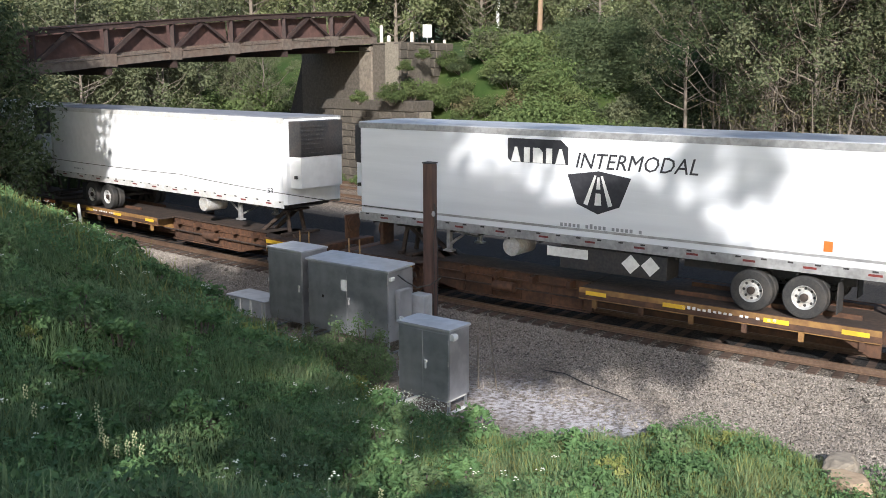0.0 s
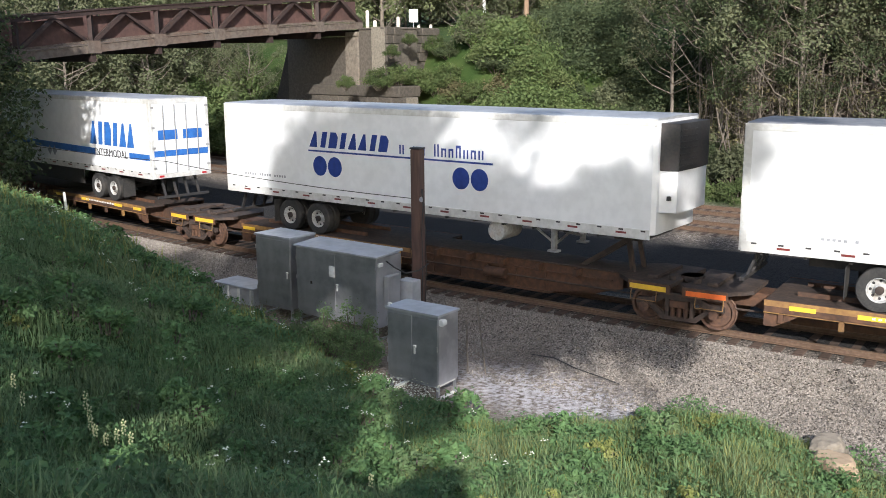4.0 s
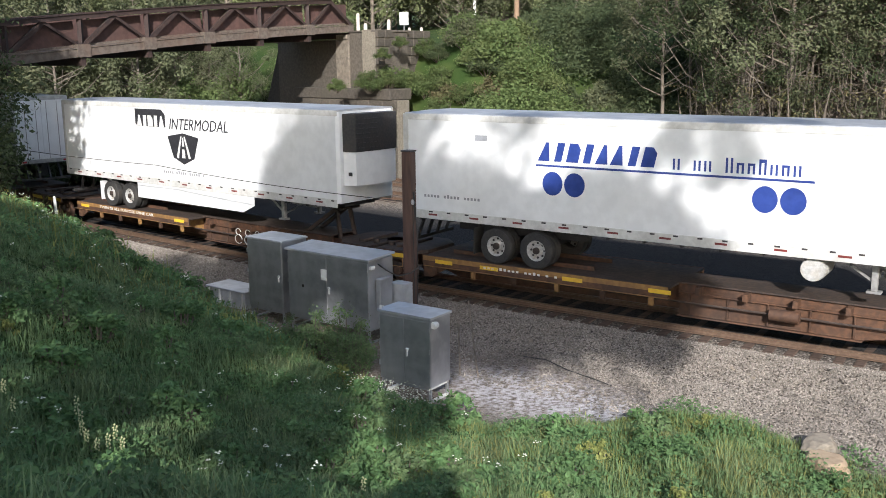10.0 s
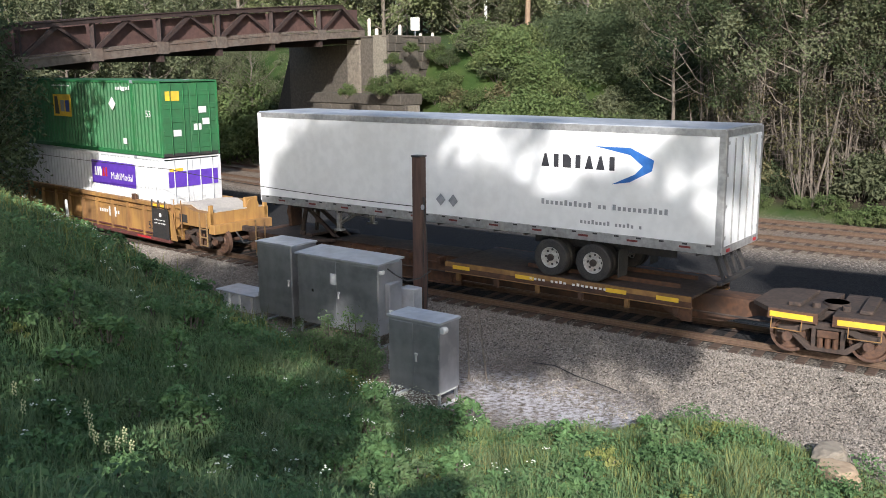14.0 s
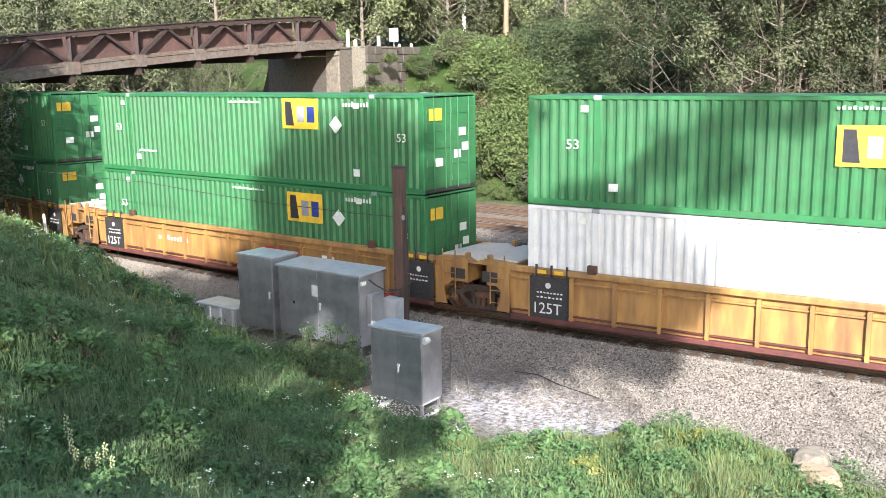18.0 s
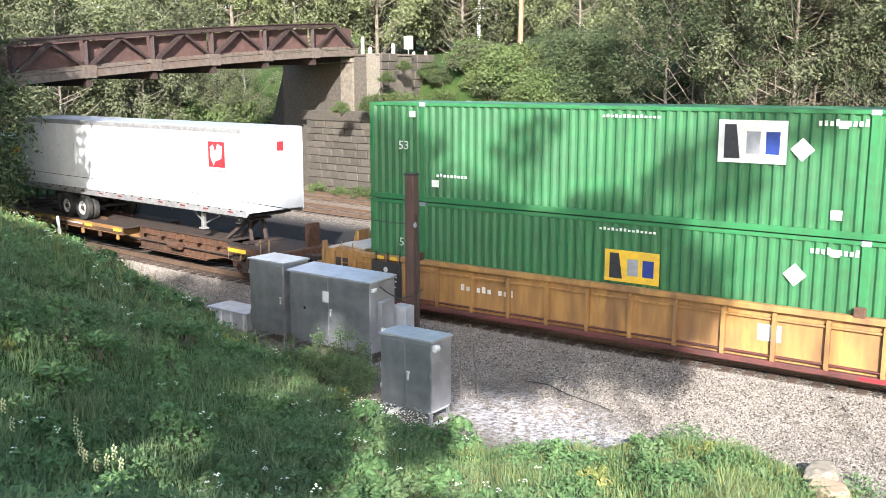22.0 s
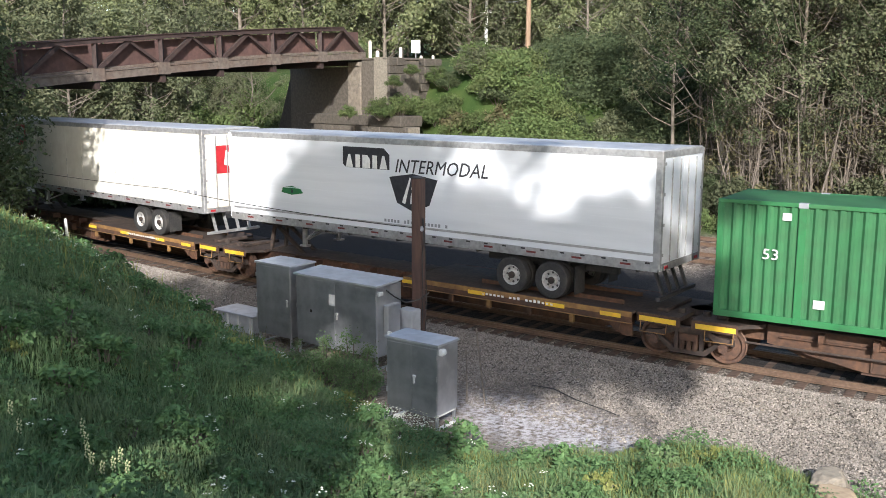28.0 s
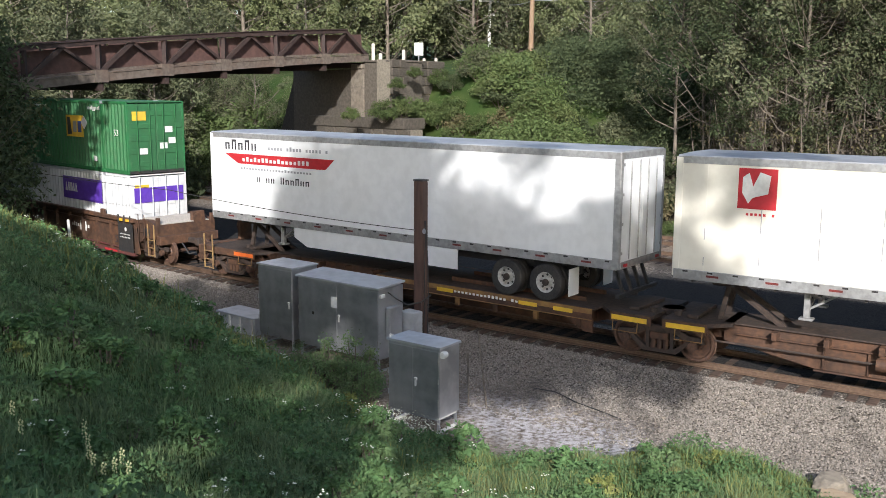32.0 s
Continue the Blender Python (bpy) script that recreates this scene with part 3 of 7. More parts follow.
def bars(x0, x1, z0, z1, n, y=NEAR, seed=2):
    """Unreadable small writing: short bars in a row."""
    sh, rnd, x = Shape(), random.Random(seed), x0
    w = (x1 - x0) / n
    for i in range(n):
        if rnd.random() < 0.9:
            h = (z1 - z0) * rnd.choice((0.7, 0.7, 0.75, 1.0))
            if w > 0.2:
                for k in (0.1, 0.56):
                    sh.box(x + k * w, x + (k + 0.2) * w, y - 0.005, y + 0.001, z0, z0 + h)
                if rnd.random() < 0.6:
                    sh.box(x + 0.3 * w, x + 0.56 * w, y - 0.005, y + 0.001, z0 + h * 0.78, z0 + h)
            else:
                sh.box(x + 0.12 * w, x + 0.72 * w, y - 0.005, y + 0.001, z0, z0 + h)
        x += w
    return sh


TYRE = Shape().lathe([(0.29, -0.11), (0.40, -0.125), (0.49, -0.12), (0.515, -0.09), (0.515, 0.09), (0.49, 0.12), (0.40, 0.125), (0.29, 0.11)], (0, 0, 0), 28).mesh("tyre", M_RUBBER)
RIM = Shape().lathe([(0.30, -0.10), (0.285, -0.115), (0.265, -0.09), (0.25, 0.0), (0.16, 0.015), (0.12, -0.02), (0.115, -0.075), (0.0, -0.085)], (0, 0, 0), 24).mesh("rim", M_RIM)
HOLES = Shape()
for _k in range(8):
    _a = _k * math.pi / 4
    HOLES.tube((0.205 * math.cos(_a), -0.004, 0.205 * math.sin(_a)), (0.205 * math.cos(_a), 0.012, 0.205 * math.sin(_a)), 0.034, 8)
HOLES = HOLES.mesh("hand_hole", M_BLACK)
HUB = Shape().lathe([(0.10, -0.03), (0.095, -0.13), (0.05, -0.145), (0.0, -0.145)], (0, 0, 0), 14).mesh("hub", M_GRIME_SHADE)


def road_wheel(parent, x, y, z, outer):
    w = part("wheel", TYRE, None, parent, "black rubber tyre" if outer else "")
    w.location = (x, y, z)
    if outer:
        for nm, me in (("rim", RIM), ("hub", HUB), ("hand_hole", HOLES)):
            p = part(nm, me, None, w)
            if y > 0:
                p.rotation_euler = (0, 0, math.pi)
    return w


def trailer(label, c, nose, skin, roof=M_ROOF_PALE, reefer=False, ribs="", skirt=None, rail_mat=M_RAIL_ALU, top=5.0, tank=None, wheels=(-3.65, -4.93), legs=4.9, genset=None, skirt_mat=None):
    """A 53 foot road trailer that rides the train. nose: +1 or -1, the way its front points along the train."""
    t = thing("trailer", label, "trailer", "trailers on the train")
    X = lambda v: nose * v
    zb, y = 2.12, 1.285
    body = Shape()
    if reefer:
        p = [(X(-8.06), -y), (X(7.95), -y), (X(8.05), -y + 0.09), (X(8.05), y - 0.09), (X(7.95), y), (X(-8.06), y)]
        body.prism(p, zb + 0.1, top - 0.07, "z")
    else:
        body.box(-8.06, 8.06, -y, y, zb + 0.1, top - 0.07, 0.02)
    body_ob = part("body", body, skin, t)
    part("roof", Shape().prism([(-y + 0.01, top - 0.07), (y - 0.01, top - 0.07), (y - 0.05, top - 0.02), (0, top), (-y + 0.05, top - 0.02)], -8.05, 8.05, "x"), roof, t, "weathered grey roof sheet")
    for sg in (-1, 1):
        part("top_rail", Shape().box(-8.04, 8.04, sg * (y - 0.005), sg * (y + 0.012), top - 0.2, top - 0.04, 0.004), rail_mat, t)
        part("bottom_rail", Shape().box(-8.04, 7.93 if reefer and nose > 0 else 8.04, sg * (y - 0.04), sg * (y + 0.016), zb - 0.02, zb + 0.22, 0.006), rail_mat, t)
        for e in (-1, 1):
            if not (reefer and e == nose):
                part("corner_post", Shape().box(e * 7.9, e * 8.075, sg * (y - 0.06), sg * (y + 0.014), zb + 0.05, top - 0.06, 0.01), rail_mat if e != nose else skin, t)
    marks = Shape()
    for i in range(11):
        x = -7.2 + i * 1.42
        marks.prism([(x, zb + 0.08), (x + 0.3, zb + 0.08), (x + 0.3, zb + 0.13), (x, zb + 0.13)], -y - 0.021, -y - 0.015)
    part("reflector_strip", marks, M_REFLECT, t)
    dents = Shape()
    for i in range(26):
        x = -7.8 + i * 0.62
        dents.prism([(x, zb + 0.16), (x + 0.13, zb + 0.16), (x + 0.13, zb + 0.20), (x, zb + 0.20)], -y - 0.020, -y - 0.015)
    part("slot_row", dents, M_BLACK, t)
    if ribs == "v":
        for i in range(12):
            x = -7.3 + i * 1.33
            part("panel_seam", Shape().box(x - 0.012, x + 0.012, -y - 0.004, -y + 0.002, zb + 0.2, top - 0.2), skin, t)
            for q in range(2):
                z = zb + 0.35 + ((i * 7 + q * 5) % 11) * 0.12
                part("grime_streak", Shape().box(x - 0.009, x + 0.009, -y - 0.006, -y - 0.003, z, z + 0.2 + 0.07 * ((i * 5 + q) % 6)), M_GREYMARK, t)
    elif ribs == "h":
        for i in range(9):
            z = zb + 0.45 + i * 0.245
            part("panel_seam", Shape().box(-7.9, 7.9, -y - 0.007, -y + 0.002, z - 0.012, z + 0.012), skin, t)
        part("band", Shape().box(-7.9, 7.9, -y - 0.009, -y + 0.002, zb + 0.36, zb + 0.42), rail_mat, t)
    # rear doors
    r0 = X(-8.06)
    d = -nose
    part("door_frame", Shape().box(r0, r0 + d * 0.03, -y, -y + 0.1, zb, top - 0.05).box(r0, r0 + d * 0.03, y - 0.1, y, zb, top - 0.05).box(r0, r0 + d * 0.03, -y + 0.1, y - 0.1, top - 0.2, top - 0.05).box(r0, r0 + d * 0.05, -y + 0.1, y - 0.1, zb, zb + 0.16), rail_mat, t)
    for sg in (-1, 1):
        door = part("door", Shape().box(r0 + d * 0.002, r0 + d * 0.025, sg * 0.01, sg * (y - 0.105), zb + 0.17, top - 0.21, 0.006), skin, t)
        for yy in (0.25, 0.75):
            part("lock_rod", Shape().tube((r0 + d * 0.05, sg * yy, zb + 0.2), (r0 + d * 0.05, sg * yy, top - 0.25), 0.017, 8), M_RAIL_ALU, door)
        for k in range(4):
            z = zb + 0.35 + k * 0.72
            part("hinge", Shape().box(r0, r0 + d * 0.045, sg * (y - 0.16), sg * (y - 0.03), z, z + 0.07), M_RAIL_ALU, door)
        part("tail_lamp", Shape().box(r0 + d * 0.05, r0 + d * 0.065, sg * 0.85, sg * 1.05, zb + 0.04, zb + 0.11), M_RED, t)
    bump = Shape().box(X(-7.95), X(-8.08), -1.15, 1.15, 1.32, 1.42, 0.01)
    for yy in (-0.75, -0.25, 0.25, 0.75):
        bump.bar((X(-7.7), yy, zb), (X(-7.98), yy, 1.4), 0.09, 0.07)
    part("underride_guard", bump, M_BLACK if skin is not M_CREAM else M_RAIL_ALU, t)
    # undergear
    for sg in (-1, 1):
        part("slider_rail", Shape().box(X(-2.4), X(-6.6), sg * 0.55, sg * 0.42, 1.75, 2.1), M_BLACK, t)
    for i in range(16):
        x = -7.6 + i * 1.0
        part("cross_member", Shape().box(x, x + 0.06, -1.2, 1.2, 2.02, 2.12), M_BLACK, t)
    for xa in wheels:
        part("axle", Shape().tube((X(xa), -0.9, 1.5), (X(xa), 0.9, 1.5), 0.07, 10), M_BLACK, t)
        for sg in (-1, 1):
            road_wheel(t, X(xa), sg * 1.14, 1.5, True)
            road_wheel(t, X(xa), sg * 0.84, 1.5, False)
    for sg in (-1, 1):
        part("mud_flap", Shape().box(X(wheels[1] - 0.75), X(wheels[1] - 0.73), sg * 0.72, sg * 1.25, 1.2, 1.95), M_WHITE if skirt and not skirt_mat else M_RUBBER, t)
        leg = Shape().box(X(legs - 0.07), X(legs + 0.07), sg * 0.75, sg * 0.89, 1.42, 2.1, 0.01)
        leg.bar((X(legs), sg * 0.8, 1.6), (X(legs - 0.75), sg * 0.8, 2.08), 0.05, 0.05)
        lg = part("landing_leg", leg, M_RAIL_ALU, t)
        part("foot", Shape().box(X(legs - 0.16), X(legs + 0.16), sg * 0.70, sg * 0.94, 1.36, 1.42, 0.01), M_RAIL_ALU, lg)
    part("landing_brace", Shape().bar((X(legs), -0.8, 1.55), (X(legs), 0.8, 2.0), 0.05, 0.05).bar((X(legs), 0.8, 1.55), (X(legs), -0.8, 2.0), 0.05, 0.05), M_RAIL_ALU, t)
    part("king_pin_plate", Shape().box(X(6.2), X(7.7), -0.7, 0.7, 2.03, 2.1), M_BLACK, t)
    if tank is not None:
        part("fuel_tank", Shape().lathe([(0.0, -1.18), (0.27, -1.17), (0.29, -1.13), (0.29, -0.25), (0.0, -0.24)], (X(tank), 0, 1.82), 24), M_RIM, t, "round metal fuel tank")
        part("tank_strap", Shape().box(X(tank - 0.03), X(tank + 0.03), -0.9, -0.5, 2.05, 2.12), M_BLACK, t)
    if skirt:
        a, b, drop = skirt
        p = [(X(a), zb), (X(b), zb), (X(b), zb - drop), (X(a + 0.6 * (1 if b > a else -1)), zb - drop), (X(a), zb - drop * 0.55)]
        for sg in (-1, 1):
            part("side_skirt", Shape().prism(p, sg * (y - 0.03), sg * (y - 0.005)), skirt_mat or skin, t, "smooth side skirt")
    if genset:
        part("toolbox", Shape().box(X(genset[0]), X(genset[1]), -1.2, -0.4, 1.42, 2.05, 0.02), M_BLACK, t)
    if reefer:
        f = X(8.05)
        e = nose
        unit = part("refrigeration_unit", Shape().prism([(f, -1.05), (f + e * 0.42, -0.92), (f + e * 0.48, 0), (f + e * 0.42, 0.92), (f, 1.05)], 2.75, 3.75, "z"), M_WHITE, t, "white housing of a cooling unit")
        part("grille", Shape().prism([(f, -1.07), (f + e * 0.45, -0.95), (f + e * 0.5, 0), (f + e * 0.45, 0.95), (f, 1.07)], 3.75, 4.86, "z"), M_BLACK, unit, "black grille")
        for i in range(7):
            z = 3.85 + i * 0.14
            part("slat", Shape().bar((f + e * 0.465, -0.93, z), (f + e * 0.515, 0, z), 0.03, 0.05), M_BLACK, unit)
        part("latch", Shape().box(f + e * 0.2, f + e * 0.3, -1.05, -0.98, 3.05, 3.15), M_BLACK, unit)
        part("corner_panel", Shape().prism([(X(7.955), -y - 0.003), (X(8.055), -y + 0.087), (X(8.055), -y + 0.12), (X(7.955), -y + 0.03)], 2.25, 4.3, "z"), M_WHITE, t)
    TRAILERS.append(t)
    return runs(t, c, 0.1)


def corrugated(x0, x1, z0, z1, y, out, pitch=0.262, depth=0.058):
    """A folded sheet along x; out: the way the ridges point."""
    v, f = [], []
    n = int((x1 - x0) / pitch)
    pitch = (x1 - x0) / n
    for i in range(n):
        a = x0 + i * pitch
        for dx, o in ((0, 1), (0.24, 1), (0.48, 0), (0.76, 0)):
            for z in (z0, z1):
                v.append((a + dx * pitch, y - out * depth * (1 - o), z))
    for z in (z0, z1):
        v.append((x1, y, z))
    for k in range(4 * n):
        f.append((2 * k, 2 * k + 2, 2 * k + 3, 2 * k + 1))
    return Shape().add(v, f)


def container(label, c, z0, skin, frame_mat, doors=1):
    """A 53 foot corrugated container whose floor lies at z0. doors: the end that has the doors."""
    t = thing("shipping_container", label, "container", "containers on the train")
    y, h, L = 1.28, 2.87, 8.06
    z1 = z0 + h
    for sg in (-1, 1):
        part("side_panel", corrugated(-7.95, 7.95, z0 + 0.14, z1 - 0.1, sg * (y - 0.012), sg), skin, t, smooth=0.2)
        part("top_rail", Shape().box(-L, L, sg * (y - 0.06), sg * y, z1 - 0.1, z1, 0.008), frame_mat, t)
        part("bottom_rail", Shape().box(-L, L, sg * (y - 0.07), sg * y, z0, z0 + 0.16, 0.008), frame_mat, t)
        for x in (-L, -6.1, 6.1, L):
            a, b = (x - 0.09, x + 0.09) if abs(x) < 7 else (min(x, x - math.copysign(0.14, x)), max(x, x - math.copysign(0.14, x)))
            part("corner_post", Shape().box(a, b, sg * (y - 0.1), sg * (y + 0.004), z0 + 0.1, z1 - 0.1, 0.01), frame_mat, t)
        for x in (-6.1, 6.1):
            for z in (z0, z1 - 0.12):
                part("corner_casting", Shape().box(x - 0.11, x + 0.11, sg * (y - 0.16), sg * (y + 0.01), z, z + 0.125, 0.012), M_GREYMARK if z > z0 else frame_mat, t)
        if sg < 0:
            for x in (-6.0, 5.9):
                part("vent", Shape().box(x - 0.55, x - 0.35, -y - 0.006, -y + 0.02, z1 - 0.42, z1 - 0.25), M_PALE, t)
    part("roof", Shape().box(-L + 0.02, L - 0.02, -y + 0.03, y - 0.03, z1 - 0.05, z1 - 0.008), skin, t)
    part("floor", Shape().box(-L, L, -y + 0.07, y - 0.07, z0 + 0.02, z0 + 0.14), M_BLACK, t)
    e = L * doors
    for sg in (-1, 1):
        door = part("door", Shape().box(e, e - doors * 0.05, sg * 0.01, sg * 1.19, z0 + 0.12, z1 - 0.1, 0.008), skin, t)
        for i in range(5):
            z = z0 + 0.3 + i * 0.5
            part("door_rib", Shape().box(e, e + doors * 0.02, sg * 0.05, sg * 1.15, z, z + 0.2, 0.008), skin, door)
        for yy in (0.3, 0.85):
            part("lock_rod", Shape().tube((e + doors * 0.05, sg * yy, z0 + 0.1), (e + doors * 0.05, sg * yy, z1 - 0.08), 0.018, 8), frame_mat, door)
        part("end_panel", Shape().box(-e, -e + doors * 0.04, sg * 0.0, sg * 1.2, z0 + 0.12, z1 - 0.1), skin, t)
    part("door_sign", Shape().box(e + doors * 0.024, e + doors * 0.03, -1.05, -0.45, z1 - 0.75, z1 - 0.4), M_YELLOW, t)
    dm = Shape()
    for k, (yy, zz) in enumerate(((0.55, 1.75), (0.7, 1.3), (0.3, 1.1), (-0.6, 0.9))):
        dm.box(e + doors * 0.024, e + doors * 0.03, yy - 0.17, yy + 0.17, z0 + zz - 0.12, z0 + zz + 0.12)
    part("door_writing", dm, M_PALE, t)
    return runs(t, c)


def sign_panel(t, x0, x1, z0, z1, ground, y=-1.284):
    """A square sign: one tall dark letter-like block and a broken blue one on a pale ground."""
    p = part("sign_panel", rect(x0, x1, z0, z1, y, 0.012), ground, t, "square sign panel")
    w, h = x1 - x0, z1 - z0
    a = x0 + 0.09 * w
    part("sign_mark", Shape().prism([(a, z0 + 0.1 * h), (a + 0.24 * w, z0 + 0.1 * h), (a + 0.17 * w, z0 + 0.9 * h), (a, z0 + 0.9 * h)], y - 0.018, y - 0.01), M_DARKSIGN, p)
    for k, mat in ((0.42, M_GREYMARK), (0.70, M_NAVY)):
        part("sign_mark", rect(x0 + k * w, x0 + (k + 0.2) * w, z0 + 0.22 * h, z0 + 0.74 * h, y - 0.012), mat, p)


def truck(parent, x, yellow=False):
    """A four-wheel railway truck under a car, at x."""
    k = part("truck", Shape().box(x - 0.2, x + 0.2, -0.95, 0.95, 0.42, 0.72, 0.03).box(x - 0.3, x + 0.3, -0.35, 0.35, 0.6, 0.9, 0.03), M_GRIME_SHADE, parent, "grimy cast-steel railway truck")
    for sg in (-1, 1):
        yy = sg * 1.0
        y0, y1 = yy - 0.07, yy + 0.07
        fr = Shape().prism([(x + a, b) for a, b in ((-1.14, 0.52), (-1.12, 0.67), (-0.76, 0.70), (-0.42, 0.86), (0.42, 0.86), (0.76, 0.70), (1.12, 0.67), (1.14, 0.52), (0.74, 0.54), (0.38, 0.71), (-0.38, 0.71), (-0.74, 0.54))], y0, y1)
        fr.prism([(x + a, b) for a, b in ((-0.86, 0.54), (-0.70, 0.54), (-0.36, 0.28), (0.36, 0.28), (0.70, 0.54), (0.86, 0.54), (0.44, 0.17), (-0.44, 0.17))], y0 + 0.01, y1 - 0.01)
        for a in (-0.36, 0.28):
            fr.box(x + a, x + a + 0.09, y0 + 0.005, y1 - 0.005, 0.26, 0.74)
        part("side_frame", fr, M_GRIME_SHADE, k)
        part("bolster_end", Shape().box(x - 0.24, x + 0.24, yy - 0.09, yy + sg * 0.12, 0.52, 0.70, 0.03), M_RUST, k)
        for i in (-0.17, 0.0, 0.17):
            part("spring", Shape().tube((x + i, yy + sg * 0.03, 0.27), (x + i, yy + sg * 0.03, 0.53), 0.068, 10), M_RUST, k)
        for a in (-0.89, 0.89):
            part("bearing", Shape().tube((x + a, yy - 0.06, 0.46), (x + a, yy + sg * 0.16, 0.46), 0.12, 14), M_WHEEL, k)
    for a in (-0.89, 0.89):
        if WHEELSET:
            roll = new("wheelset", WHEELSET[0])
            roll.parent = k
            roll.location = (x + a, 0, 0.46)
            ROLL.append(roll)
            continue
        ws = Shape().tube((0, -0.95, 0), (0, 0.95, 0), 0.075, 12)
        for sg in (-1, 1):
            ws.lathe([(0.0, sg * 0.81), (0.13, sg * 0.83), (0.17, sg * 0.76), (0.36, sg * 0.75), (0.39, sg * 0.82), (0.455, sg * 0.82), (0.465, sg * 0.71), (0.49, sg * 0.70), (0.48, sg * 0.675), (0.36, sg * 0.68), (0.15, sg * 0.70), (0.0, sg * 0.70)], (0, 0, 0), 28)
        WHEELSET.append(ws.mesh("wheelset", M_WHEEL))
        roll = new("wheelset", WHEELSET[0])
        roll.parent = k
        roll.location = (x + a, 0, 0.46)
        ROLL.append(roll)
    return k


def end_gear(t, x, e, mat, ladder_mat):
    """Coupler, end sill and ladder at the free end of a car; e: the way it faces."""
    part("end_sill", Shape().box(x, x + e * 0.35, -1.3, 1.3, 0.78, 1.12, 0.02), mat, t)
    part("coupler", Shape().box(x + e * 0.3, x + e * 1.0, -0.1, 0.1, 0.78, 0.98, 0.03).box(x + e * 0.85, x + e * 1.15, -0.16, 0.16, 0.72, 1.02, 0.05), M_GRIME_SHADE, t)
    part("air_hose", Shape().tube((x + e * 0.4, -0.4, 0.8), (x + e * 0.8, -0.35, 0.42), 0.03, 8).tube((x + e * 0.8, -0.35, 0.42), (x + e * 1.1, -0.2, 0.5), 0.03, 8), M_RUBBER, t)
    lad = Shape()
    for xx in (x - e * 0.05, x - e * 0.5):
        lad.box(xx - 0.018, xx + 0.018, -1.36, -1.32, 0.3, 1.55)
    lad2 = [Shape().box(x - e * 0.5, x - e * 0.05, -1.36, -1.32, z, z + 0.03) for z in (0.32, 0.62, 0.92)]
    l = part("ladder", lad, ladder_mat, t)
    for q in lad2:
        part("rung", q, ladder_mat, l)
    part("hand_brake", Shape().box(x - e * 0.1, x + e * 0.05, 0.3, 0.9, 1.1, 1.95, 0.03).tube((x + e * 0.06, 0.6, 1.62), (x + e * 0.12, 0.6, 1.62), 0.27, 18), mat, t)


